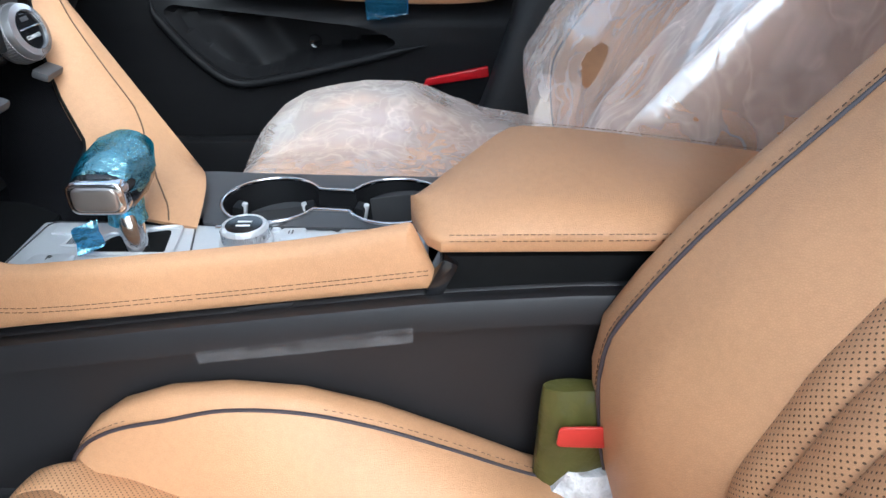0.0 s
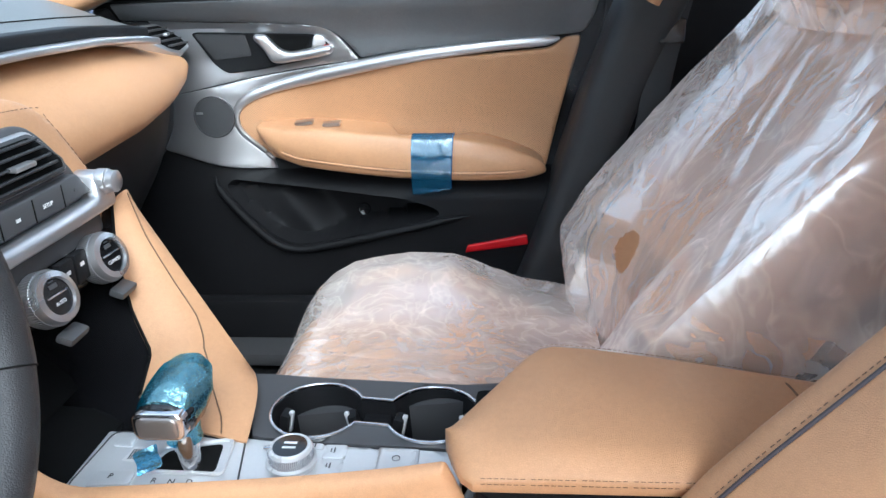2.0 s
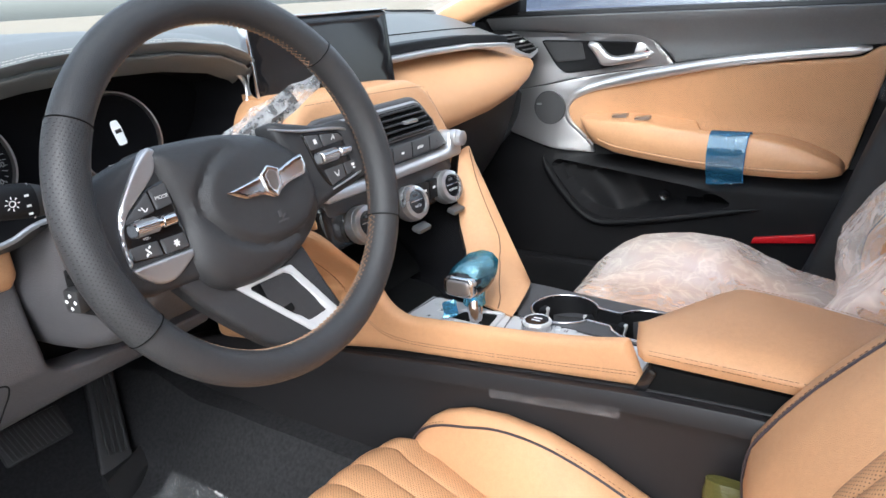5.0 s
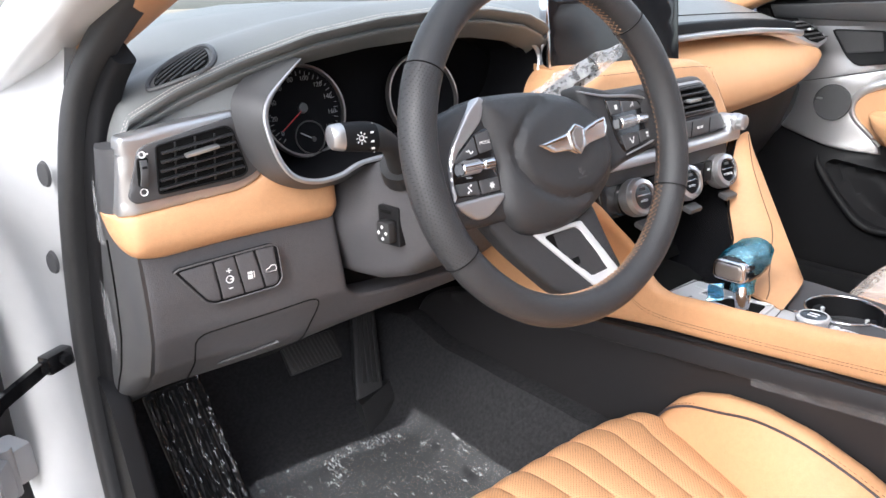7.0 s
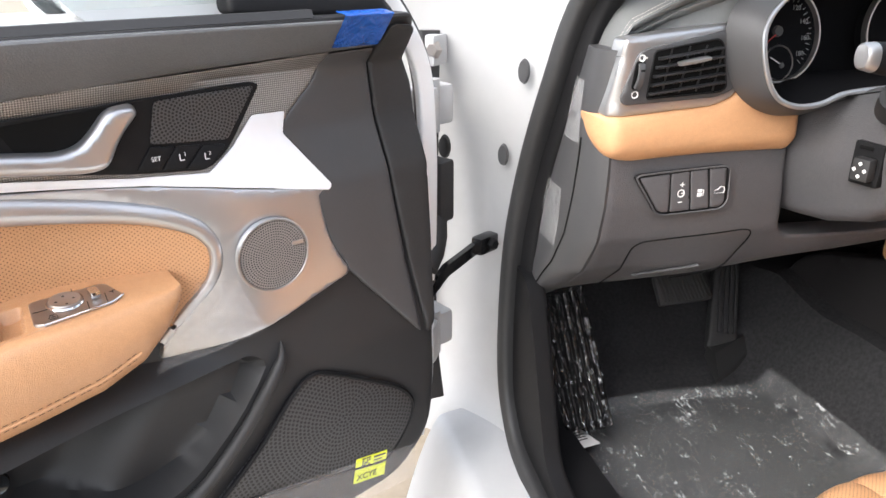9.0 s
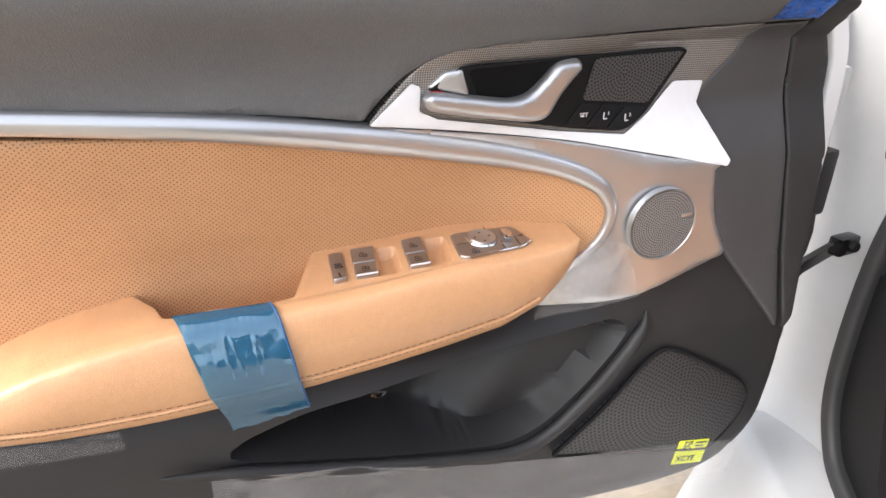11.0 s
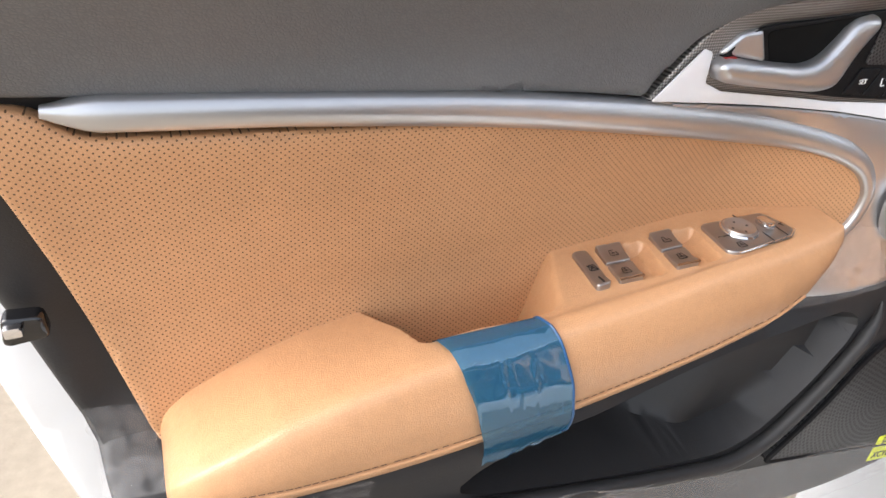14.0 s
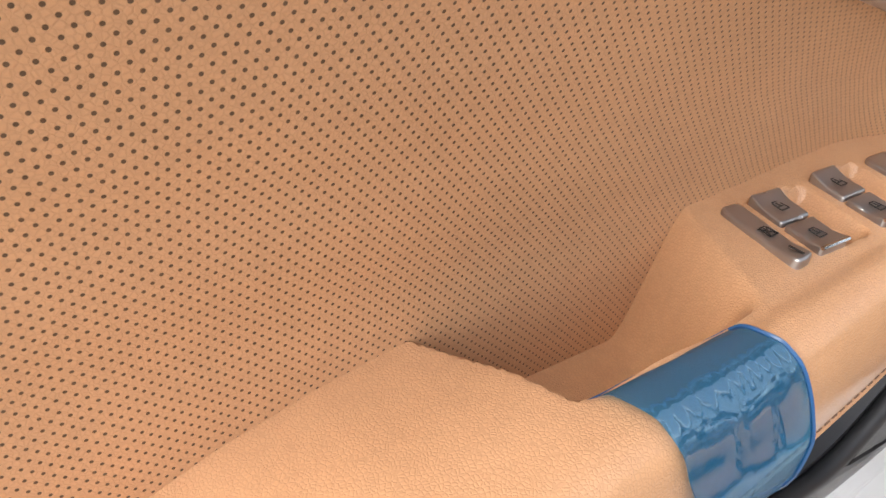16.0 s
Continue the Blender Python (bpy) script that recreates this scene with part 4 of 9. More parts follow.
    if driver:
        top_l, top_r, low_l, low_r = np.array((0.256, 0.8665)), np.array((0.182, 0.858)), np.array((0.270, 0.8465)), np.array((0.203, 0.8385))
        for i, txt in enumerate(("SET", "1", "2")):
            q0, q1 = i / 3 + 0.012, (i + 1) / 3 - 0.012
            bt = [top_l + (top_r - top_l) * q0, top_l + (top_r - top_l) * q1, low_l + (low_r - low_l) * q1, low_l + (low_r - low_l) * q0]
            b = add("memory_button", pillow(fillet(bt, [0.0015, 0.0015 if i < 2 else 0.004, 0.0015 if i < 2 else 0.006, 0.0015], 3), on(0.0085), 0.006, 0.0008, 0.003), DARK)
            uc, zc = np.mean(bt, 0)
            w0 = face(uc, zc) + 0.0088
            letters(txt, 0.0056 if i == 0 else 0.0046, turn @ Matrix.Translation((s * uc - (0.003 if i else 0), w0, zc + (0.003 if i else 0))) @ pose(0, 0, 0, 90, 0, 180), INK, b)
            if i:
                add("seat_symbol", joined(block((s * uc + 0.002, w0, zc + 0.001), (0.0010, 0.0005, 0.006), 0), block((s * uc, w0, zc - 0.0022), (0.004, 0.0005, 0.0010), 0)), INK, parent=b)
    # armrest: a rolled outer rail with an elbow pad, a pull cup and a switch panel behind it
    U = [0.806, 0.803, 0.797, 0.785, 0.765, 0.735, 0.70, 0.67, 0.645, 0.62, 0.60, 0.56, 0.52, 0.46, 0.40, 0.34, 0.30, 0.275, 0.262, 0.256]
    TOP = [0.654, 0.662, 0.669, 0.678, 0.687, 0.699, 0.7085, 0.714, 0.718, 0.7205, 0.722, 0.7225, 0.7245, 0.730, 0.7365, 0.741, 0.7425, 0.7425, 0.741, 0.739]
    BOT = [0.648, 0.646, 0.644, 0.642, 0.639, 0.637, 0.636, 0.636, 0.636, 0.637, 0.638, 0.640, 0.642, 0.648, 0.655, 0.663, 0.677, 0.698, 0.718, 0.732]
    OUT = [0.028, 0.036, 0.042, 0.049, 0.054, 0.057, 0.0585, 0.059, 0.059, 0.059, 0.0585, 0.058, 0.057, 0.055, 0.052, 0.047, 0.041, 0.034, 0.028, 0.022]
    PANEL_U, PANEL_Z = [0.25, 0.31, 0.37, 0.42, 0.46, 0.49, 0.53, 0.56], [0.743, 0.7425, 0.7405, 0.7362, 0.7315, 0.7293, 0.7262, 0.7230]
    wells = [np.array(fillet(q, 0.004, 3)) for q in ([(0.4485, -0.0255), (0.4290, -0.0225), (0.4345, 0.0190), (0.4575, 0.0182)], [(0.4025, -0.0240), (0.3805, -0.0215), (0.3865, 0.0222), (0.4105, 0.0222)])]

    def at_u(u, table):
        return float(np.interp(-u, [-q for q in U], table))

    def panel_z(u, w):
        return interp(u, PANEL_U, PANEL_Z) - 0.11 * w

    def arm_top(u, w):
        """Height of the armrest's upper side at a place of the plan."""
        rail = at_u(u, TOP) + 0.0015
        pod = panel_z(u, min(w, 0.026))
        lift = smoothstep(w, 0.024, 0.034)
        z = pod * (1 - lift) + max(rail, pod + 0.0025) * lift
        pad_z = rail - 0.004 * smoothstep(0.020 - w, 0.0, 0.05)
        z += (pad_z - z) * smoothstep(u, 0.55, 0.60)
        rear = interp(w, [-0.046, -0.029, -0.004, 0.020, 0.030], [0.664, 0.655, 0.643, 0.637, 0.626])
        front = 0.500 + 0.40 * (w + 0.044)
        cup = smoothstep(rear - u, 0.0, 0.009) * smoothstep(u, front, front + 0.034) * smoothstep(0.023 - w, 0.0, 0.010)
        z += (0.664 - z) * cup
        if driver and 0.37 < u < 0.47:
            q = np.array([(u, w)])
            for wl in wells:
                if inside(wl, q)[0]:
                    z -= 0.011 * smoothstep(edge_distance(wl, q)[0], 0.0, 0.0045)
        return z

    loops = []
    us = np.concatenate([np.linspace(0.806, 0.664, 36), np.linspace(0.662, 0.626, 19), np.linspace(0.622, 0.545, 20), np.linspace(0.542, 0.375, 100 if driver else 40), np.linspace(0.372, 0.256, 34)])
    for u in us:
        t, b, o = at_u(u, TOP), at_u(u, BOT), at_u(u, OUT)
        hgt = t - b
        wk = o - min(0.020, max(0.006, hgt * 0.3))
        low = min(-0.046, wk - 0.02)
        top_row = [(w, arm_top(u, w)) for w in np.linspace(low, wk, 40)]
        zk = top_row[-1][1]
        side = smooth_loop([(wk, zk), (wk + (o - wk) * 0.62, zk - hgt * 0.07), (o, t - hgt * 0.40), (o - 0.003, b + hgt * 0.26), (o - 0.012, b + hgt * 0.05), (o - 0.026, b)], 5, False)
        row = top_row + [tuple(q) for q in side[1:]] + [(-0.020, b + 0.002), (-0.046, b + 0.006)]
        loops.append([(s * u, w, z) for w, z in row])
    arm = add("armrest", loft(loops), TAN_GLAZED, "padded tan leather armrest")
    for off in (0.0160, 0.0225):
        line = []
        for lp in loops[10:-12:4]:
            u = abs(lp[0][0])
            z = at_u(u, BOT) + off
            ys = [p[1] + (q[1] - p[1]) * (z - p[2]) / (q[2] - p[2]) for p, q in zip(lp[38:], lp[39:]) if (p[2] - z) * (q[2] - z) < 0]
            if ys:
                line.append((lp[0][0], max(ys) + 0.0003, z))
        add("seam_stitching", stitches(line, 0.0042, 0.0013, 0.00042), THREAD_D, parent=arm)
    add("seam_welt", tube([(x, y - 0.0009, z - 0.0032) for x, y, z in line], 0.0019, 8), TAN_GLAZED, parent=arm)
    if driver:
        def sw(h):
            return lambda a, b, c: (s * a, b, panel_z(a, b) + h + c)

        def key_print(name, u, w, h, pieces, parent):
            z = panel_z(u, w) + h
            add(name, joined(*(block((s * (u + du), w + dw, z - 0.11 * dw), size, 0, (0, 0, ro)) for du, dw, size, ro in pieces)), INKB, parent=parent)

        pane = ((0.0, 0.0032, (0.0066, 0.0006, 0.0003), 0), (0.0, -0.0032, (0.0044, 0.0006, 0.0003), 0), (0.0030, 0, (0.0006, 0.0064, 0.0003), -18), (-0.0030, 0, (0.0006, 0.0064, 0.0003), 0), (0, 0.0006, (0.0034, 0.0006, 0.0003), 0), (0, -0.0010, (0.0006, 0.0030, 0.0003), 0))
        for (a0, b0), (a1, b1), (c1, d1), (c0, d0) in (((0.4712, -0.0272), (0.4500, -0.0246), (0.4568, 0.0180), (0.4762, 0.0162)), ((0.4238, -0.0232), (0.4040, -0.0222), (0.4092, 0.0220), (0.4275, 0.0200))):
            for k in range(2):
                f0, f1 = (0.0, 0.485) if k == 0 else (0.515, 1.0)
                quad = [(a0 + (c0 - a0) * f0, b0 + (d0 - b0) * f0), (a1 + (c1 - a1) * f0, b1 + (d1 - b1) * f0), (a1 + (c1 - a1) * f1, b1 + (d1 - b1) * f1), (a0 + (c0 - a0) * f1, b0 + (d0 - b0) * f1)]
                y0 = quad[2 if k else 0][1]
                lipped = add("window_switch", pillow(fillet(quad, 0.0018, 3), lambda a, b, h: (s * a, b, panel_z(a, b) + 0.0028 + h + 0.0022 * (smoothstep(b, y0 - 0.010, y0) if k else smoothstep(b, y0 + 0.012, y0))), 0.003, 0.0010, 0.011), NICKEL, "metal window switch", arm)
                mu, mw = np.mean(quad, 0)
                key_print("window_symbol", mu, mw, 0.0033, pane, lipped)
                if k:
                    add("switch_edge", tube([(s * quad[3][0], quad[3][1] - 0.0004, panel_z(*quad[3]) + 0.0042), (s * quad[2][0], quad[2][1] - 0.0004, panel_z(*quad[2]) + 0.0042)], 0.0011, 6), CHROME, parent=lipped)
        lock = add("lock_switch", pillow(fillet([(0.4915, -0.0295), (0.4785, -0.0280), (0.4838, 0.0165), (0.4965, 0.0170)], 0.0042, 4), lambda a, b, h: (s * a, b, panel_z(a, b) + 0.0030 + h + 0.0022 * smoothstep(b, 0.004, 0.017)), 0.003, 0.0014, 0.008), NICKEL, "metal window lock switch", arm)
        key_print("lock_lamp", 0.4895, 0.0105, 0.0048, ((0, 0, (0.0016, 0.0075, 0.0003), 0),), lock)
        key_print("lock_symbol", 0.4870, -0.0055, 0.0034, (*pane, (0, 0, (0.0095, 0.0007, 0.0003), 45), (0, 0, (0.0095, 0.0007, 0.0003), -45)), lock)
        mir = fillet([(0.3765, -0.0190), (0.3130, -0.0168), (0.3050, 0.0120), (0.3165, 0.0200), (0.3730, 0.0240), (0.3800, 0.0190)], [0.005, 0.007, 0.004, 0.006, 0.006, 0.006], 4)
        panel = add("mirror_switch", pillow(mir, sw(0.0026), 0.004, 0.0012, 0.006), NICKEL, "metal mirror adjuster panel", arm)
        zt = panel_z(0.350, -0.002) + 0.0028
        dial_at = Matrix.Translation((s * 0.350, -0.002, zt)) @ pose(0, 0, 0, -6.3)
        add("mirror_dial", moved(lathe([(0.0, 0.0016), (0.0098, 0.0018), (0.0115, 0.0030), (0.0128, 0.0030), (0.0138, 0.0012), (0.0138, -0.001), (0.0, -0.001)], 40), dial_at), BRONZE, "round mirror dial", panel)
        add("mirror_ring", moved(lathe([(0.0138, 0.0), (0.0148, 0.0014), (0.0158, 0.0), (0.0148, -0.001)], 40), dial_at), CHROME, parent=panel)
        add("dial_arrows", moved(joined(*(block((0.0072 * math.cos(q), 0.0072 * math.sin(q), 0.0020), (0.0018, 0.0018, 0.0003), 0, (0, 0, 45)) for q in (0, 1.571, 3.142, 4.712))), dial_at), INKB, parent=panel)
        add("mirror_toggle", block((s * 0.3265, 0.0015, panel_z(0.3265, 0.0015) + 0.0055), (0.0085, 0.0150, 0.0062), 0.0018), CHROME, "chrome mirror toggle", panel)
        for du, dw, size, ro in ((0, 0, (0.0008, 0.020, 0.0005), -8), (-0.017, -0.010, (0.0008, 0.036, 0.0005), -8), (0.036, -0.009, (0.012, 0.0008, 0.0005), 0), (0.006, -0.029, (0.0008, 0.010, 0.0005), -8)):
            key_print("panel_joint", 0.335, 0.013, 0.0030, ((du, dw, size, ro),), panel)
        key_print("mirror_symbol", 0.3640, 0.0165, 0.0030, pane, panel)
        key_print("mirror_symbol", 0.3118, 0.0030, 0.0030, ((0, 0, (0.006, 0.0008, 0.0003), 20), (0, 0.002, (0.0008, 0.004, 0.0003), 0)), panel)
        add("edge_bead", tube([(s * a, b + 0.0002, panel_z(a, b) + 0.0024) for a, b in ((0.3050, 0.0125), (0.3165, 0.0203), (0.345, 0.0225), (0.3730, 0.0243))], 0.0010, 6), CHROME, parent=panel)
    else:
        for k in (0.345, 0.398):
            add("window_switch", block((s * k, 0.004, panel_z(k, 0.004) + 0.0035), (0.034, 0.020, 0.007), 0.002, (-6, -s * 6, 0)), NICKEL, "metal window switch", arm)
    # lower grille with its holes
    go = fillet([(0.140, 0.584), (0.124, 0.589), (0.100, 0.578), (0.049, 0.548), (0.004, 0.518), (-0.013, 0.493), (-0.008, 0.466), (0.013, 0.437), (0.032, 0.420), (0.256, 0.470), (0.198, 0.520), (0.160, 0.566)], [0.012, 0.012, 0.03, 0.05, 0.02, 0.012, 0.02, 0.02, 0.01, 0.006, 0.08, 0.03], 4)
    gc = (0.09, 0.515)
    if driver:
        lg = place("bass_grille", *pillow([np.array(q) - gc for q in go], lambda a, b, h: (s * a, h, b), 0.012, 0.003, 0.01), GRILLE_B, d, "black moulded bass speaker grille", local=True)
        lg.location = (s * gc[0], face(*gc) + 0.002, gc[1])
        add("grille_border", tube([(s * u, face(*gc) + 0.0005, z) for u, z in go], 0.003, 6, True), DARK)
    # pocket lip
    lipz = smooth_loop([(0.660, 0.560), (0.612, 0.551), (0.55, 0.536), (0.45, 0.513), (0.36, 0.495), (0.305, 0.489), (0.262, 0.505), (0.214, 0.553), (0.180, 0.598), (0.163, 0.622), (0.160, 0.642)], 6, False)
    add("pocket_lip", tube([(s * u, face(u, z) + 0.001, z) for u, z in lipz], 0.0075, 10, scale=lambda q: min(1.0, 0.1 + 6 * (1 - q), 0.1 + 6 * q)), DOOR_LIT if driver else DARK)
    add("pocket_screw", moved(lathe([(0.0, 0.002), (0.008, 0.002), (0.012, 0.004), (0.013, 0.0), (0.0, -0.002)], 20), Matrix.Translation((s * 0.437, -0.064, 0.548)) @ pose(0, 0, 0, -90)), GLOSS)
    # reflector at the rear lower corner
    if not driver:
        add("reflector", pillow(fillet([(0.650, 0.482), (0.775, 0.500), (0.772, 0.520), (0.655, 0.496)], 0.003, 2), on(0.004), 0.01, 0.002, 0.006), REDM, "red safety reflector")
    # painted flange along the front edge, rising into the window frame
    if driver:
        fl_p = smooth_loop([(0.075, 1.062), (0.042, 1.037), (-0.022, 0.990), (-0.074, 0.912), (-0.086, 0.824), (-0.086, 0.701), (-0.080, 0.583), (-0.076, 0.46), (-0.06, 0.38)], 6, False)
        add("flange", sweep([(s * u, -0.040, z) for u, z in fl_p], fillet([(-0.006, -0.012), (0.006, -0.012), (0.006, 0.012), (-0.006, 0.012)], 0.004, 3)), WHITE, "white painted door flange")
        add("flange_seal", sweep([(s * (u - 0.014), -0.062, z + 0.004) for u, z in fl_p], fillet([(-0.009, -0.012), (0.009, -0.012), (0.009, 0.012), (-0.009, 0.012)], 0.006, 3)), RUBBER, "black rubber edge seal")
        sail = fillet([(0.172, 0.975), (0.168, 1.00), (0.150, 1.05), (0.11, 1.075), (0.075, 1.048), (0.010, 0.999), (-0.030, 0.946), (-0.020, 0.958), (0.016, 0.968), (0.10, 0.972)], [0.01, 0.03, 0.03, 0.02, 0.03, 0.03, 0.01, 0.01, 0.01, 0.02], 4)
        add("sail_cover", pillow(sail, lambda a, b, h: (s * a, 0.006 - 0.25 * (b - 0.97) + h, b), 0.014, 0.006, 0.02), DARK, "black corner cover of the window")
    # belt seal and window
    add("belt_seal", tube([(s * u, 0.022, 0.972) for u in np.linspace(0.10, 0.90, 12)], 0.008, 6), RUBBER)
    wf = [(0.0, 0.975), (0.10, 1.06), (0.35, 1.20), (0.60, 1.29), (0.86, 1.30), (0.93, 0.975)]
    wpath = smooth_loop(wf, 5, False)
    add("window_frame", sweep([(s * u, -0.03 - 0.28 * (z - 0.975) * 0.8, z) for u, z in wpath], fillet([(-0.02, -0.018), (0.02, -0.018), (0.02, 0.018), (-0.02, 0.018)], 0.008, 3)), RUBBER if driver else DARK)
    cor = fillet([(-0.02, 0.972), (0.10, 0.972), (0.095, 1.045), (0.075, 1.045)], 0.01, 3)
    if not driver:
        add("mirror_sail", pillow(cor, lambda a, b, h: (s * a, 0.018 - 0.2 * (b - 0.97) + h, b), 0.02, 0.005, 0.03), DARK)
    gl = [np.array(q) for q in wpath[1:]]
    pane = add("window_pane", pillow(fillet(gl, 0.01, 2), lambda a, b, h: (s * a, -0.04 - 0.22 * (b - 0.975) + h, b), 0.08, 0.001, 0.003), GLASS)
    pane.visible_shadow = False
    return d


GRILLE_M = dots("metal_speaker_grille", (0.22, 0.20, 0.19), (0.010, 0.010, 0.010), 0.0027, 0.30)
DOOR_PAD = leather("grained_black_door_skin", (0.128, 0.132, 0.137), rough=0.42, pebble=420)
TAN_GLAZED = leather("film_covered_tan_leather", TAN_C, rough=0.42)
TAN_GLAZED.node_tree.nodes["Principled BSDF"].inputs["Coat Weight"].default_value = 0.35
TAN_GLAZED.node_tree.nodes["Principled BSDF"].inputs["Coat Roughness"].default_value = 0.16
GRILLE_D = dots("dark_tweeter_grille", (0.060, 0.060, 0.062), (0.002, 0.002, 0.002), 0.0034, 0.33, rough=0.5)
GRILLE_B = dots("dark_bass_grille", (0.045, 0.045, 0.047), (0.003, 0.003, 0.003), 0.0052, 0.34)

DOOR_L = Matrix(((-0.921, 0.389, 0, -0.954), (-0.389, -0.921, 0, 0.664), (0, 0, 1, 0), (0, 0, 0, 1)))
DOOR_R = Matrix(((0, -1, 0, 0.778), (1, 0, 0, 0.70), (0, 0, 1, 0.050), (0, 0, 0, 1)))
driver_door = car_door("car_door", DOOR_L, 1, True, "open white front door with tan leather armrest and black panel")
passenger_door = car_door("car_door", DOOR_R, -1, False, "closed front door with tan leather insert and black lower panel")


# ---- dashboard ----
dash = thing("dashboard", (0, 0.7, 0.6), "black and tan leather dashboard with silver trim", "dashboard")
EDGE_X = [-0.745, -0.72, -0.69, -0.64, -0.58, -0.50, -0.42, -0.34, -0.26, -0.19, -0.15, -0.125, -0.10, -0.05, 0.10, 0.30, 0.50, 0.65, 0.745]
EDGE_Z = [0.885, 0.928, 0.954, 0.980, 1.005, 1.030, 1.043, 1.048, 1.046, 1.036, 1.022, 1.008, 0.998, 0.995, 0.998, 0.996, 0.992, 0.985, 0.975]
EDGE_Y = [0.628, 0.618, 0.612, 0.600, 0.575, 0.548, 0.530, 0.522, 0.520, 0.522, 0.530, 0.545, 0.560, 0.575, 0.575, 0.575, 0.580, 0.600, 0.640]


CROWN_X = [-0.745, -0.70, -0.62, -0.55, -0.40, -0.20, 0.0, 0.30, 0.66, 0.745]
CROWN_Z = [0.940, 0.992, 1.030, 1.050, 1.066, 1.060, 1.040, 1.035, 1.030, 1.000]


def dash_edge(x):
    return interp(x, EDGE_X, EDGE_Y), interp(x, EDGE_X, EDGE_Z)


def dash_top(a, b):
    x = -0.745 + 1.49 * a
    ye, ze = dash_edge(x)
    xo = x if x > -0.69 else -0.69 + (x + 0.69) * 0.4
    if b < 0.2:
        t = b / 0.2
        return xo, ye + 0.035 * (1 - t) ** 2, ze - 0.020 * (1 - t) ** 1.6
    t = (b - 0.2) / 0.8
    y = ye + (1.02 - ye) * t
    hood = ze + (interp(x, CROWN_X, CROWN_Z) - ze) * smoothstep(t, -0.08, 0.62) + 0.018 * math.sin(math.pi * min(1, t * 1.3)) * smoothstep(x, -0.2, 0.0)
    return xo, y, hood + 0.010 * math.sin(math.pi * min(1.0, t * 4)) * (1 - smoothstep(x, -0.2, 0.0))


place("upper_pad", *shell(dash_top, 110, 40, (0, 0.01, -0.014)), PAD, dash, "grained black soft upper pad")
for off in (0.206, 0.216):
    row = [dash_top(a, off) for a in np.linspace(0.012, 0.40, 90)]
    place("seam_stitching", *stitches([(x, y - 0.0004, z + 0.0006) for x, y, z in row], 0.0024, 0.0012, 0.0003), THREAD_W, dash, "pale double seam")
row = [dash_top(a, 0.30) for a in np.linspace(0.50, 0.99, 60)]
place("seam_groove", *tube([(x, y, z + 0.0005) for x, y, z in row], 0.0012, 5), HOLE, dash)


def pad_at(x, y, h=0.0):
    ye = dash_edge(x)[0]
    return x, y, dash_top((x + 0.745) / 1.49, 0.2 + 0.8 * (y - ye) / (1.02 - ye))[2] + h


# corner demister outlet, let into the skin of the pad
DO = smooth_loop([(-0.660, 0.632), (-0.652, 0.622), (-0.630, 0.608), (-0.606, 0.597), (-0.592, 0.606), (-0.586, 0.636), (-0.594, 0.655), (-0.622, 0.656), (-0.650, 0.647)], 5)
vent_mid = np.array((-0.620, 0.628))
corner_vent = place("demister_vent", *pillow(DO, lambda a, b, h: pad_at(a, b, h), 0.004, 0.0025, 0.004), PAD, dash, "grey demister outlet")
place("outlet_rim", *tube([pad_at(a, b, 0.0012) for a, b in DO], 0.0028, 8, True), GREYD, corner_vent)
vent_inner = [(np.array(q) - vent_mid) * (0.82, 0.76) + vent_mid for q in DO]
# black sheet on the skin; the outlet's inner shade is only its colour
place("outlet", *pillow(vent_inner, lambda a, b, h: pad_at(a, b, h + 0.0024), 0.006, 0.0005, 0.001), HOLE, corner_vent)
for i in range(7):
    y = 0.606 + 0.0066 * i
    cuts = [q[0] for q, n in zip(vent_inner, vent_inner[1:] + vent_inner[:1]) if (q[1] - y) * (n[1] - y) <= 0]
    if len(cuts) > 1:
        xs_v = np.linspace(min(cuts), max(cuts), 6)
        place("slat", *tube([pad_at(x, y + 0.10 * (x + 0.62), 0.0032) for x in xs_v], 0.0011, 5), GREYD, corner_vent)


def vent_on_top(cx, cy, w, l, turn, n):
    """A slotted demister outlet let into the pad."""
    z0 = dash_top((cx + 0.745) / 1.49, 0.2 + 0.8 * (cy - dash_edge(cx)[0]) / (1.02 - dash_edge(cx)[0]))[2]
    zx = dash_top((cx + 0.03 + 0.745) / 1.49, 0.2 + 0.8 * (cy - dash_edge(cx + 0.03)[0]) / (1.02 - dash_edge(cx + 0.03)[0]))[2]
    tilt = -math.degrees(math.atan2(zx - z0, 0.03))
    m = pose(cx, cy, z0 + 0.003, 6, tilt, 0) @ pose(0, 0, 0, 0, 0, turn)
    o = fillet([(-l, -w * 0.65), (l * 0.8, -w), (l, 0), (l * 0.8, w), (-l, w * 0.65)], 0.01, 4)
    fr = place("demister_vent", *moved(pillow(o, lambda a, b, h: (a, b, h), 0.01, 0.003, 0.01), m), PAD, dash, "grey demister outlet")
    o2 = [np.array(q) * (0.86, 0.80) for q in o]
    place("outlet", *moved(pillow(o2, lambda a, b, h: (a, b, h + 0.0008), 0.01, 0.0005, 0.001), m), HOLE, fr)
    for i in range(n):
        x = -l * 0.8 + 1.55 * l * i / (n - 1)
        place("slat", *moved(block((x, 0, 0.0015), (0.003, w * 1.45, 0.003), 0.0008, (0, 25, 0)), m), DARK, fr)


vent_on_top(0.60, 0.80, 0.022, 0.075, -18, 12)


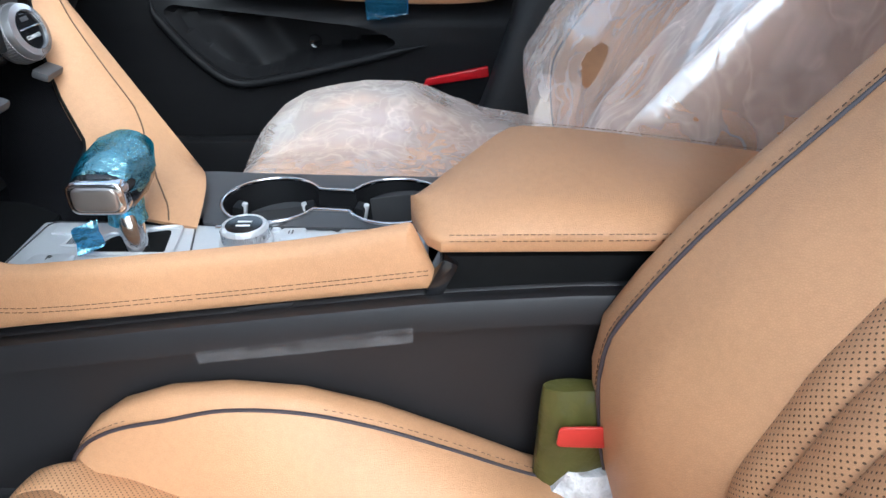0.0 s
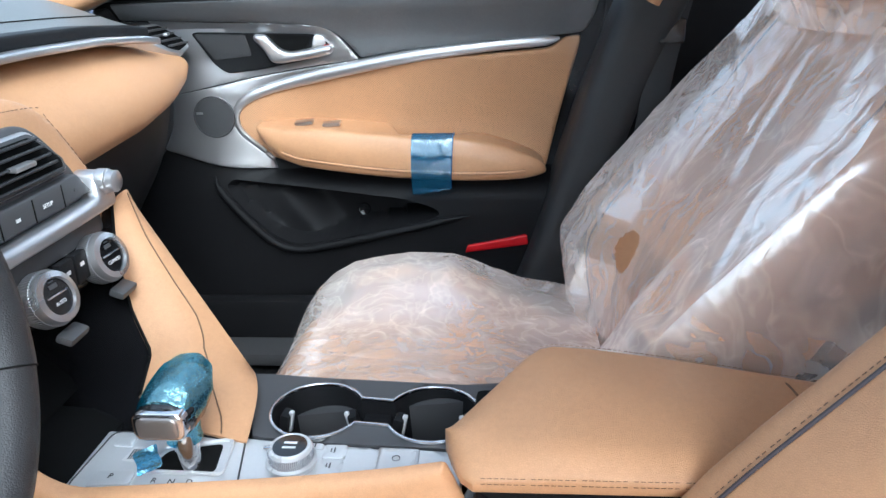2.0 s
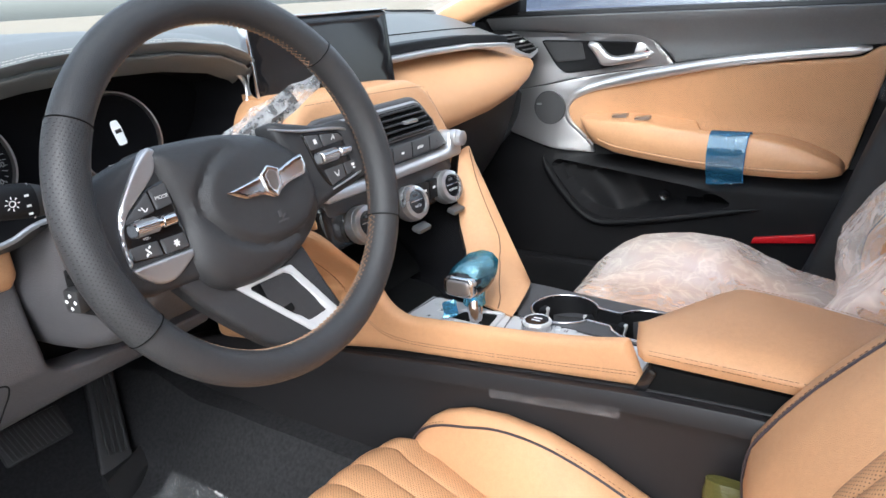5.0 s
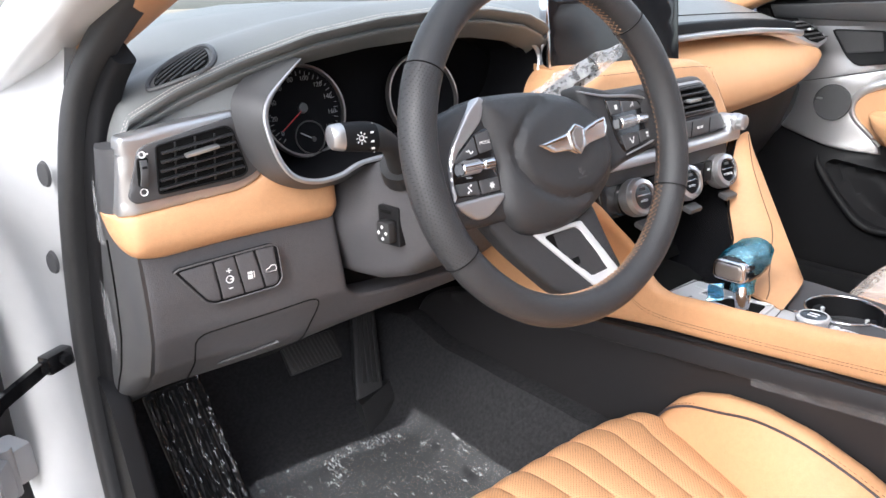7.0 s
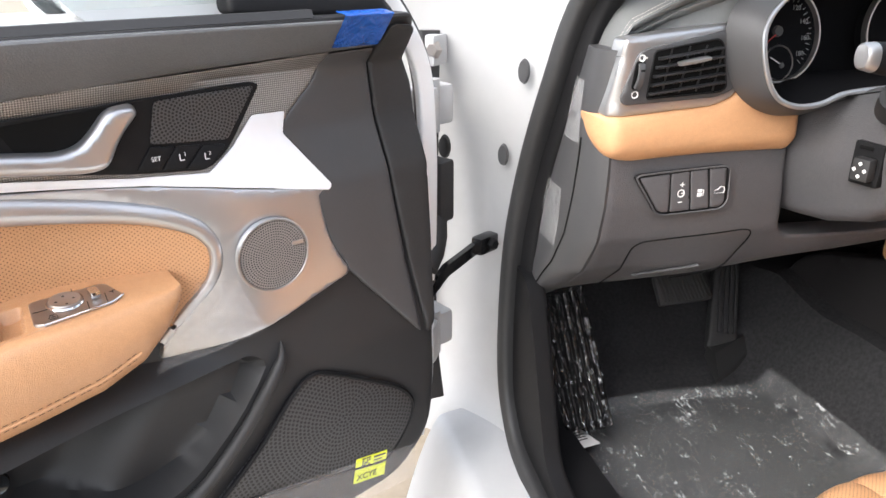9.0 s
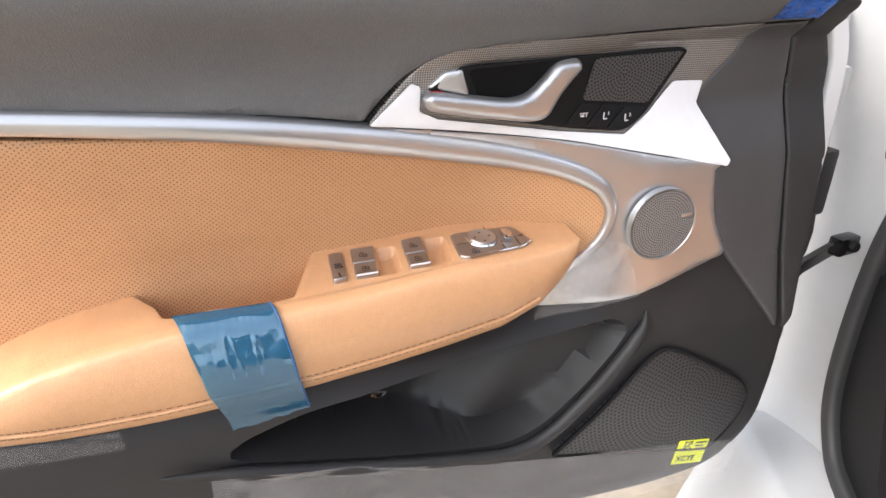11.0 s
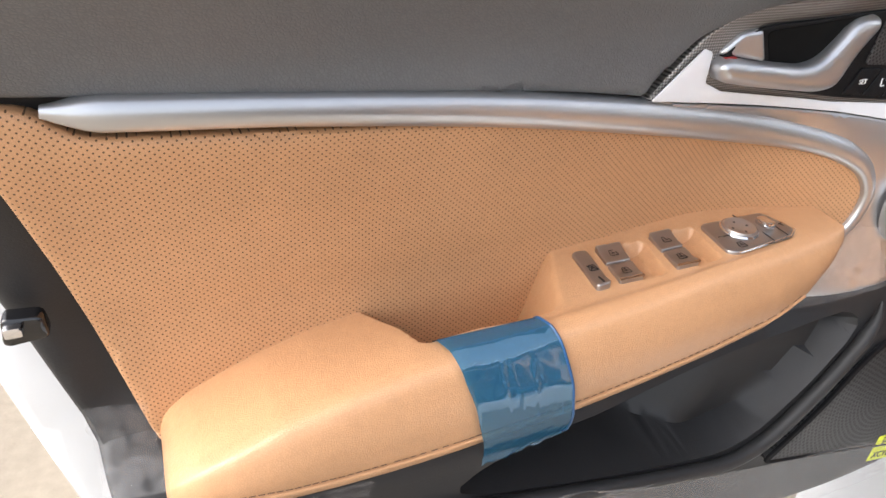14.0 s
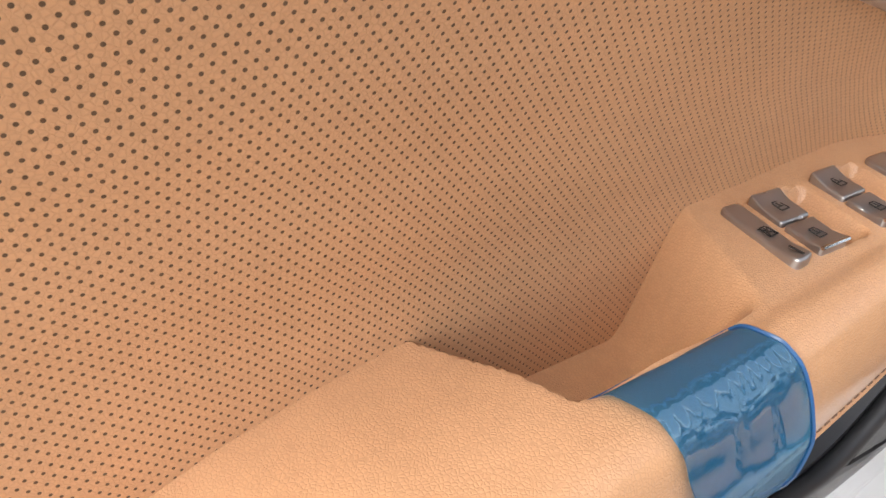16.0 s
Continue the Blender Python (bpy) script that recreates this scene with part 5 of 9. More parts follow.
place("pad_face", *shell(lambda a, b: (-0.715 + 0.17 * a, (dash_edge(-0.715 + 0.17 * a)[0] + 0.030) * (1 - b) + 0.590 * b, (dash_edge(-0.715 + 0.17 * a)[1] - 0.017) * (1 - b) + (0.925 + 0.20 * max(0.0, a - 0.75)) * b), 16, 6, (0, 0.01, 0)), PAD, dash, "front of the pad above the vent")


# instrument hood and cluster
def hood_inner(a, b):
    x = -0.585 + 0.475 * a
    ye, ze = dash_edge(x)
    return x, ye + 0.02 + 0.11 * b, ze - 0.018 - 0.012 * b - 0.012 * (1 - math.sin(math.pi * a)) * b


hood = place("hood_lining", *shell(hood_inner, 40, 8, (0, 0, 0.006)), DIAL, dash, "black hood lining over the gauges")
cluster = thing("instrument_cluster", (-0.35, 0.64, 0.85), "black instrument cluster with two round gauges", "instrument cluster")
def bezel_y(z):
    return 0.541 + 0.17 * (z - 0.874)


ring = [(x, bezel_y(z), z) for x, z in ((-0.511, 1.005), (-0.541, 0.982), (-0.558, 0.966), (-0.566, 0.948), (-0.565, 0.924), (-0.558, 0.899), (-0.547, 0.882), (-0.531, 0.873), (-0.510, 0.8695), (-0.484, 0.872), (-0.452, 0.881), (-0.38, 0.884), (-0.30, 0.884), (-0.20, 0.900), (-0.154, 0.930), (-0.142, 0.952), (-0.135, 0.976), (-0.143, 0.994), (-0.170, 1.011), (-0.200, 1.021))]
rp = smooth_loop(ring, 6, False)
place("bezel", *sweep(rp, circle(0.0024, 10, 0.0034), scale=lambda t: 0.25 + 0.75 * min(1, 9 * t, 9 * (1 - t))), SATIN, cluster, "satin silver cluster bezel")
outer = [(-0.535, 0.588, 1.012), (-0.566, 0.588, 0.992), (-0.585, 0.588, 0.972), (-0.590, 0.588, 0.948), (-0.586, 0.588, 0.918), (-0.574, 0.588, 0.892), (-0.556, 0.587, 0.872), (-0.533, 0.587, 0.858), (-0.508, 0.587, 0.850), (-0.480, 0.588, 0.848), (-0.452, 0.59, 0.850)]
outer += [(x + 0.010 * smoothstep(x, -0.2, -0.14), y + 0.035, z - 0.012) for x, y, z in ring[11:]]
out_loop = [tuple(p) for p in smooth_loop(outer, 6, False)]
mid_loop = [tuple((np.array(a) * 0.55 + np.array(b) * 0.45) + np.array((0, -0.004, 0))) for a, b in zip(rp, out_loop)]
n = len(rp)
place("cluster_surround", [tuple(p) for p in rp] + mid_loop + out_loop, [(k * n + i, k * n + i + 1, (k + 1) * n + i + 1, (k + 1) * n + i) for k in range(2) for i in range(n - 1)], GREYD, cluster, "charcoal surround of the cluster")
# side walls from the bezel back to the dial plate
back = [(x + 0.012 * smoothstep(-x, 0.48, 0.56) - 0.012 * smoothstep(x, -0.20, -0.14), 0.648, z + 0.006 * smoothstep(0.90 - z, 0.0, 0.03)) for x, _, z in ring]
bk = smooth_loop(back, 6, False)
n = len(rp)
place("tunnel", [tuple(p) for p in rp] + [tuple(p) for p in bk], [(i, i + 1, n + i + 1, n + i) for i in range(n - 1)], DIAL, cluster)
place("dial_plate", *shell(lambda a, b: (-0.575 + 0.46 * a, 0.662 + 0.012 * b, 0.85 + (0.18 - 0.04 * smoothstep(0.3 - a, 0.0, 0.3)) * b), 8, 6, (0, 0.01, 0)), DIAL, cluster)


def dial_pose(x, z, y=0.648):
    return pose(x, y, z, 90 - 12, 0, 0)


def gauge(x, z, rad, ticks):
    m = dial_pose(x, z)
    g = place("gauge", *moved(lathe([(0.0, 0.002), (rad * 0.9, 0.002), (rad, 0.006), (rad, -0.01), (0, -0.01)], 56), m), DIAL, cluster, "round black gauge")
    place("gauge_ring", *moved(lathe([(rad * 0.955, 0.004), (rad * 0.98, 0.010), (rad * 1.02, 0.010), (rad * 1.05, 0.003), (rad, 0.0)], 56), m), NICKEL, g)
    marks = []
    for i in range(ticks):
        t = radians(225 - 270 * i / (ticks - 1))
        k = rad * (0.86 if i % 2 else 0.83)
        marks.append(moved(block((math.cos(t) * k, math.sin(t) * k, 0.0026), (rad * (0.06 if i % 2 else 0.11), 0.0008, 0.0004), 0, (0, 0, math.degrees(t))), m))
    place("scale_marks", *joined(*marks), GAUGE_INK, g)
    return g, m


g1, m1 = gauge(-0.472, 0.934, 0.0565, 37)
for i, txt in enumerate(("0", "20", "40", "60", "80", "100", "120", "140", "160", "180")):
    t = radians(215 - 250 * i / 9)
    letters(txt, 0.0085, m1 @ Matrix.Translation((0.041 * math.cos(t), 0.041 * math.sin(t), 0.0028)), GAUGE_INK, g1, "gauge_number", 0.0002)
place("hub", *moved(lathe([(0.0, 0.006), (0.006, 0.006), (0.007, 0.002), (0, 0.002)], 20), m1 @ Matrix.Translation((0, 0.004, 0))), GREYD, g1)
place("needle", *moved(block((-0.018, -0.010, 0.005), (0.040, 0.0012, 0.001), 0.0003, (0, 0, 35)), m1), REDP, g1, "red needle")
sub = m1 @ Matrix.Translation((0.003, -0.0335, 0.003))
place("sub_dial", *moved(lathe([(0.0195, 0.0), (0.0205, 0.0015), (0.0215, 0.0), (0.0205, -0.0005)], 36), sub), NICKEL, g1)
place("sub_needle", *moved(block((-0.006, 0.003, 0.001), (0.016, 0.001, 0.001), 0, (0, 0, -30)), sub), INK, g1)
place("sub_hub", *moved(lathe([(0.0, 0.002), (0.003, 0.002), (0.0035, 0.0)], 14), sub @ Matrix.Translation((0.004, -0.003, 0))), GREYD, g1)
g2, m2 = gauge(-0.283, 0.929, 0.059, 2)
SCREEN_INK = surface("lit_white_symbol", (0.8, 0.8, 0.8), 0.5, grain=50, relief=0, vary=0.02)
SCREEN_INK.node_tree.nodes["Principled BSDF"].inputs["Emission Color"].default_value = (0.9, 0.95, 1, 1)
SCREEN_INK.node_tree.nodes["Principled BSDF"].inputs["Emission Strength"].default_value = 0.15
place("car_symbol", *moved(pillow(fillet([(-0.006, -0.016), (0.006, -0.016), (0.007, 0.006), (0.005, 0.016), (-0.005, 0.016), (-0.007, 0.006)], 0.003, 3), lambda a, b, h: (a, b, h + 0.0035), 0.004, 0.0008, 0.0005), m2 @ Matrix.Translation((0.004, 0.008, 0)) @ pose(0, 0, 0, 0, 0, 8)), SCREEN_INK, g2, "white lit car symbol on the display")
place("car_symbol_glass", *moved(block((0, 0.002, 0.0045), (0.009, 0.005, 0.0004), 0.0005), m2 @ Matrix.Translation((0.004, 0.008, 0)) @ pose(0, 0, 0, 0, 0, 8)), INKB, g2)
letters("35", 0.0085, m2 @ Matrix.Translation((-0.020, -0.032, 0.0032)), SCREEN_INK, g2, "gauge_number", 0.0002)


# driver side: vent, tan panel, lower panel
def ip(a, b, h):
    """The dash's face on the driver's side: x, z and height to y."""
    zs = [0.55, 0.58, 0.606, 0.65, 0.70, 0.75, 0.80, 0.86, 0.94, 0.98]
    k = smoothstep(a, -0.68, -0.52)
    y = interp(b, zs, [0.765, 0.728, 0.690, 0.637, 0.605, 0.594, 0.592, 0.594, 0.592, 0.60]) * (1 - k)
    y += interp(b, zs, [0.705, 0.675, 0.653, 0.612, 0.590, 0.586, 0.588, 0.594, 0.592, 0.60]) * k
    y += 0.10 * smoothstep(-a, 0.70, 0.76) ** 2
    return a, y - h, b


def vent_at(a, b, h):
    return ip(a, b, h + 0.004)


frame_o = fillet([(-0.711, 0.943), (-0.581, 0.956), (-0.574, 0.947), (-0.554, 0.891), (-0.566, 0.874), (-0.590, 0.865), (-0.724, 0.859)], [0.005, 0.003, 0.01, 0.004, 0.02, 0.03, 0.005], 4)
face_o = fillet([(-0.694, 0.931), (-0.588, 0.949), (-0.581, 0.944), (-0.559, 0.895), (-0.569, 0.883), (-0.590, 0.8755), (-0.706, 0.8725), (-0.712, 0.880)], [0.010, 0.004, 0.008, 0.006, 0.015, 0.02, 0.006, 0.008], 4)
cavity_o = fillet([(-0.677, 0.930), (-0.600, 0.9405), (-0.593, 0.936), (-0.580, 0.887), (-0.587, 0.882), (-0.681, 0.879)], [0.004, 0.004, 0.006, 0.004, 0.004, 0.004], 3)
side_vent = place("side_vent", *pillow(frame_o, lambda a, b, h: vent_at(a, b, h), 0.010, 0.004, 0.02), SATIN, dash, "satin silver side vent frame")
place("vent_face", *pillow(face_o, lambda a, b, h: vent_at(a, b, h + 0.0022), 0.01, 0.0014, 0.004), GREYD, side_vent)
# no hollow here: a black sheet paints the dark behind the louvres
place("vent_cavity", *pillow(cavity_o, lambda a, b, h: vent_at(a, b, h + 0.0030), 0.01, 0.0006, 0.001), HOLE, side_vent)
place("cavity_rim", *tube([vent_at(a, b, 0.0040) for a, b in resample(cavity_o, 0.006)], 0.0011, 5, True), DARK, side_vent)
for i in range(5):
    t = (i + 0.45) / 5
    p, q = vent_at(-0.680 + 0.002 * i, 0.880 + 0.047 * t, 0.006), vent_at(-0.584 - 0.011 * t, 0.889 + 0.047 * t, 0.006)
    place("louvre", *sweep([np.array(p) * (1 - k) + np.array(q) * k for k in np.linspace(0, 1, 6)], fillet([(-0.006, -0.0016), (0.003, -0.0011), (0.003, 0.0011), (-0.006, 0.0016)], 0.0008, 2)), LOUVRE, side_vent)
for i in range(4):
    x = -0.662 + 0.0215 * i
    place("guide_vane", *sweep([vent_at(x + 0.006 * k, 0.884 + 0.050 * k, 0.0036) for k in np.linspace(0, 1, 5)], fillet([(-0.0010, -0.0006), (0.0010, -0.0006), (0.0010, 0.0006), (-0.0010, 0.0006)], 0.0003, 2)), LOUVRE, side_vent)
tab_p, tab_q = Vector(vent_at(-0.650, 0.9165, 0.013)), Vector(vent_at(-0.614, 0.9215, 0.013))
place("louvre_tab", *sweep([tab_p.lerp(tab_q, k) for k in np.linspace(0, 1, 5)], fillet([(-0.007, -0.0026), (0.004, -0.0020), (0.004, 0.0020), (-0.007, 0.0026)], 0.0014, 2), scale=lambda t: 0.85 + 0.15 * math.sin(math.pi * t)), SATIN, side_vent, "silver louvre tab")
place("thumb_well", *pillow(fillet([(-0.6975, 0.9195), (-0.6860, 0.9195), (-0.6910, 0.8890), (-0.7005, 0.8905)], 0.003, 3), lambda a, b, h: vent_at(a, b, h + 0.0034), 0.006, 0.0006, 0.001), HOLE, side_vent)
wheel_axis = [vent_at(-0.6962 - 0.003 * k, 0.9175 - 0.0260 * k, 0.0030 + 0.006 * math.sin(math.pi * (0.12 + 0.76 * k))) for k in np.linspace(0, 1, 9)]
thumb = place("thumb_wheel", *sweep([(x + 0.0042, y, z) for x, y, z in wheel_axis], fillet([(-0.0036, -0.0020), (0.0036, -0.0020), (0.0036, 0.0020), (-0.0036, 0.0020)], 0.0008, 2)), GREYD, side_vent, "chrome edged thumb wheel")
for k in (0.25, 0.4, 0.55):
    c = vent_at(-0.6920 - 0.003 * k, 0.9175 - 0.0260 * k, 0.0098)
    place("thumb_grip", *block(c, (0.0052, 0.0016, 0.0026), 0.0004), DARK, thumb)
place("wheel_marks", *joined(moved(lathe([(0.0030, 0), (0.0040, 0.0006), (0.0040, 0)], 16), pose(*vent_at(-0.696, 0.8845, 0.0040), 90)), moved(lathe([(0.0022, 0), (0.0038, 0.0006), (0.0038, 0)], 16), pose(*vent_at(-0.692, 0.9235, 0.0040), 90)), block(vent_at(-0.688, 0.9235, 0.0042), (0.005, 0.0006, 0.0014), 0)), INK, side_vent)
tan_o = fillet([(-0.730, 0.859), (-0.722, 0.8605), (-0.590, 0.8665), (-0.567, 0.8745), (-0.556, 0.884), (-0.545, 0.878), (-0.522, 0.866), (-0.494, 0.858), (-0.466, 0.857), (-0.4665, 0.818), (-0.474, 0.805), (-0.580, 0.8085), (-0.691, 0.805), (-0.718, 0.812), (-0.728, 0.831)], [0.002, 0.003, 0.03, 0.02, 0.003, 0.02, 0.03, 0.02, 0.003, 0.012, 0.006, 0.05, 0.03, 0.012, 0.012], 4)
place("tan_panel", *pillow(tan_o, lambda a, b, h: ip(a, b, h - 0.003 + 0.006 * smoothstep(b, 0.806, 0.826)), 0.008, 0.007, 0.02, 0.006, 0.025), TAN, dash, "padded tan leather panel")
lower_o = fillet([(-0.720, 0.862), (-0.714, 0.807), (-0.712, 0.671), (-0.709, 0.578), (-0.700, 0.574), (-0.653, 0.587), (-0.600, 0.610), (-0.540, 0.625), (-0.440, 0.638), (-0.300, 0.641), (-0.215, 0.650), (-0.215, 0.670), (-0.310, 0.673), (-0.411, 0.680), (-0.442, 0.686), (-0.458, 0.703), (-0.4585, 0.716), (-0.465, 0.757), (-0.470, 0.845)], [0.01, 0.03, 0.03, 0.006, 0.01, 0.04, 0.04, 0.05, 0.05, 0.05, 0.008, 0.008, 0.05, 0.03, 0.02, 0.01, 0.02, 0.03, 0.01], 4)
lower = place("lower_panel", *pillow(lower_o, lambda a, b, h: ip(a, b, h - 0.0075), 0.010, 0.0075, 0.04), KNEE, dash, "grained charcoal lower dash panel")
# fuse cover: a lid let into the panel, its lower edge on the panel's
fz = fillet([(-0.6575, 0.594), (-0.6625, 0.690), (-0.654, 0.699), (-0.613, 0.702), (-0.520, 0.7075), (-0.507, 0.704), (-0.507, 0.691), (-0.526, 0.638)], [0.002, 0.010, 0.008, 0.03, 0.01, 0.006, 0.01, 0.004], 4)
place("fuse_cover_joint", *tube([ip(a, b, 0.0) for a, b in resample(fz, 0.008)[:-9]], 0.0010, 5), HOLE, lower)
place("fuse_cover_grip", *pillow(fillet([(-0.624, 0.621), (-0.619, 0.632), (-0.563, 0.6500), (-0.5575, 0.6535), (-0.554, 0.6445), (-0.573, 0.634)], 0.0035, 3), lambda a, b, h: ip(a, b, h + 0.0006 - 0.006 * smoothstep(b + 0.32 * (-0.59 - a), 0.638, 0.630)), 0.004, 0.002, 0.004), KNEE, lower, "grip of the fuse cover")
so = fillet([(-0.680, 0.7875), (-0.673, 0.7905), (-0.564, 0.7940), (-0.556, 0.790), (-0.5545, 0.749), (-0.562, 0.7395), (-0.638, 0.7365), (-0.648, 0.741)], [0.003, 0.003, 0.005, 0.004, 0.006, 0.006, 0.006, 0.006], 4)
swp = place("switch_bank", *pillow(so, lambda a, b, h: ip(a, b, h + 0.0012), 0.01, 0.0015, 0.004), DARK, dash, "black switch bank")
place("bank_rim", *tube([ip(a, b, 0.0026) for a, b in resample(so, 0.006)], 0.0011, 6, True), KNEE, swp)
place("blank_key", *pillow(fillet([(-0.6745, 0.7865), (-0.6355, 0.7885), (-0.6310, 0.7405), (-0.6375, 0.7400), (-0.6460, 0.7440)], 0.003, 3), lambda a, b, h: ip(a, b, h + 0.0024), 0.01, 0.0012, 0.003), KNEE, swp)
for sym, quad in (("dim", ((-0.6335, 0.7885), (-0.6105, 0.7900), (-0.6035, 0.7410), (-0.6285, 0.7400))), ("fuel", ((-0.6085, 0.7900), (-0.5865, 0.7910), (-0.5785, 0.7420), (-0.6015, 0.7410))), ("boot", ((-0.5835, 0.7912), (-0.5610, 0.7912), (-0.5590, 0.7480), (-0.5635, 0.7425), (-0.5760, 0.7420)))):
    k = place("key", *pillow(fillet(quad, 0.0025, 3), lambda a, b, h: ip(a, b, h + 0.0024 - (0.0007 * math.sin(math.pi * min(1, max(0, (b - 0.745) / 0.042))) if sym == "dim" else 0)), 0.005, 0.0012, 0.003), KNEE, swp)
    c = ip(float(np.mean([q[0] for q in quad])), 0.764, 0.0040 - (0.0006 if sym == "dim" else 0))
    if sym == "dim":
        place("symbol", *joined(block((c[0], c[1] - 0.001, c[2] + 0.011), (0.006, 0.0006, 0.0012), 0), block((c[0], c[1] - 0.001, c[2] + 0.011), (0.0012, 0.0006, 0.006), 0), block((c[0], c[1], c[2] - 0.011), (0.005, 0.0006, 0.0012), 0), moved(lathe([(0.0035, 0), (0.005, 0.0005), (0.005, 0)], 16), pose(*c, 90)), block((c[0] + 0.002, c[1], c[2]), (0.003, 0.0008, 0.0012), 0)), INK, k)
    elif sym == "fuel":
        place("symbol", *joined(block((c[0] - 0.001, c[1], c[2] + 0.002), (0.006, 0.0006, 0.003), 0), block((c[0] - 0.001, c[1], c[2] - 0.003), (0.006, 0.0006, 0.005), 0), block((c[0] + 0.004, c[1], c[2] - 0.001), (0.001, 0.0006, 0.008), 0)), INK, k)
    else:
        place("symbol", *tube([(c[0] + x, c[1], c[2] + z) for x, z in ((-0.007, -0.003), (-0.006, 0.001), (-0.002, 0.002), (0.001, 0.005), (0.006, 0.004), (0.007, 0.0), (0.006, -0.003))], 0.0006, 5, True), INK, k)
# end of the dash beside the door, with film tags
def end_cap(a, b):
    z = 0.565 + 0.365 * b
    e = Vector((-0.712, ip(-0.712, z, -0.006)[1], z))
    f = Vector((interp(z, PILLAR_Z, SEAL_X) + 0.016, interp(z, PILLAR_Z, SEAL_Y) - 0.004, z))
    p = e.lerp(f, a)
    return p.x - 0.016 * math.sin(math.pi * min(1.0, a * 1.25)) ** 0.7 * (1 - 0.6 * a), p.y - 0.006 * math.sin(math.pi * a), z


TAG_FILM = film("creased_tag_film", (0.92, 0.92, 0.93), 0.03, 0.30, 70, 0.10, 0.6, dist=0.0015, spec=0.4)
cap = place("end_cap", *shell(end_cap, 16, 40, (0.02, 0.006, 0)), GREYD, dash, "charcoal dash end cap")
place("cap_joint", *tube([(x - 0.0006, y, z) for x, y, z in (end_cap(0.34 + 0.4 * (0.55 - b) ** 2, b) for b in np.linspace(0.05, 0.72, 24))], 0.0011, 5), HOLE, cap)
for b0, b1, a0 in ((0.70, 0.90, 0.35), (0.30, 0.52, 0.42)):
    place("film_tag", *grid(lambda a, b: tuple(np.array(end_cap(a0 + 0.36 * a + 0.10 * b, b0 + (b1 - b0) * b)) - (0.003 + 0.0012 * noise.noise(Vector((a * 6, b * 8, b0))), 0.001, 0)), 14, 18), TAG_FILM, cap, "scrap of clear film")

# passenger side: silver line, tan pad, glovebox
PX = [0.02, 0.12, 0.25, 0.40, 0.52, 0.60, 0.66, 0.70, 0.725]
P_TOP_Z = [0.972, 0.974, 0.976, 0.974, 0.966, 0.956, 0.947, 0.941, 0.936]
P_LOW_Z = [0.850, 0.850, 0.853, 0.862, 0.876, 0.893, 0.910, 0.922, 0.930]
P_Y = [0.500, 0.497, 0.492, 0.492, 0.500, 0.515, 0.535, 0.560, 0.590]


def pass_pad(a, b):
    x = 0.02 + 0.705 * a
    zt, zl, y0 = interp(x, PX, P_TOP_Z), interp(x, PX, P_LOW_Z), interp(x, PX, P_Y)
    z = zl + (zt - zl) * b
    return x, y0 + 0.070 * b ** 2 - 0.028 * math.sin(math.pi * (0.12 + 0.78 * b)) + 0.05 * max(0, 0.12 - b) * 6 * 0.12, z


place("passenger_pad", *shell(pass_pad, 40, 24, (0, 0.05, 0)), TAN, dash, "padded tan leather passenger panel")
line = [(x, interp(x, PX, P_Y) + 0.042 - 0.012 * smoothstep(x, 0.45, 0.6), interp(x, PX, P_TOP_Z) + 0.010) for x in np.linspace(0.02, 0.58, 30)]
place("trim_line", *sweep(line, fillet([(-0.02, -0.006), (0.02, -0.006), (0.02, 0.004), (-0.02, 0.004)], 0.003, 3)), SATIN, dash, "silver trim line")
line2 = [(x, y + 0.018, z + 0.012) for x, y, z in line]
place("gloss_line", *sweep(line2, fillet([(-0.02, -0.009), (0.02, -0.009), (0.02, 0.008), (-0.02, 0.008)], 0.004, 3)), DARK, dash)


def corner_vent():
    o = fillet([(0.585, 0.988), (0.66, 0.984), (0.750, 0.982), (0.768, 0.958), (0.764, 0.940), (0.70, 0.932), (0.672, 0.939), (0.640, 0.964)], [0.004, 0.02, 0.01, 0.01, 0.008, 0.02, 0.02, 0.03], 4)

    def f(a, b, h):
        return a, 0.546 + 1.25 * (b - 0.934) - 0.7 * h, b + 0.6 * h
    v = place("corner_vent", *pillow(o, lambda a, b, h: f(a, b, h + 0.004), 0.01, 0.004, 0.03), SATIN, dash, "satin silver corner vent")
    o2 = fillet([(0.652, 0.979), (0.746, 0.977), (0.761, 0.957), (0.757, 0.943), (0.702, 0.937), (0.680, 0.943)], 0.006, 3)
    # flat black sheet for the shade inside the corner vent
    place("vent_cavity", *pillow(o2, lambda a, b, h: f(a, b, h + 0.0048), 0.01, 0.0006, 0.001), HOLE, v)
    for i in range(4):
        z0 = 0.945 + 0.0085 * i
        place("louvre", *sweep([f(a, z0, 0.007) for a in np.linspace(0.684 - 0.010 * i, 0.756 - 0.003 * i, 5)], [(-0.0035, -0.0015), (0.0035, -0.0015), (0.0035, 0.0015), (-0.0035, 0.0015)]), GREYD, v)
    place("louvre_tab", *block(f(0.712, 0.960, 0.012), (0.030, 0.008, 0.005), 0.002, (0, 0, 15)), SATIN, v)


corner_vent()


def glove(a, b):
    x = 0.10 + 0.63 * a
    zl = interp(x, PX, P_LOW_Z)
    return x, interp(x, PX, P_Y) + 0.015 + 0.02 * b + 0.16 * b ** 2.2, zl + 0.004 - 0.30 * b


place("glovebox", *shell(glove, 24, 16, (0, 0.04, 0)), DARK, dash, "black glovebox lid")
place("knee_recess", *shell(lambda a, b: (-0.47 + 0.30 * a, 0.66 + 0.03 * b, 0.80 - 0.17 * b), 10, 8, (0, 0.03, 0)), DARK, dash)
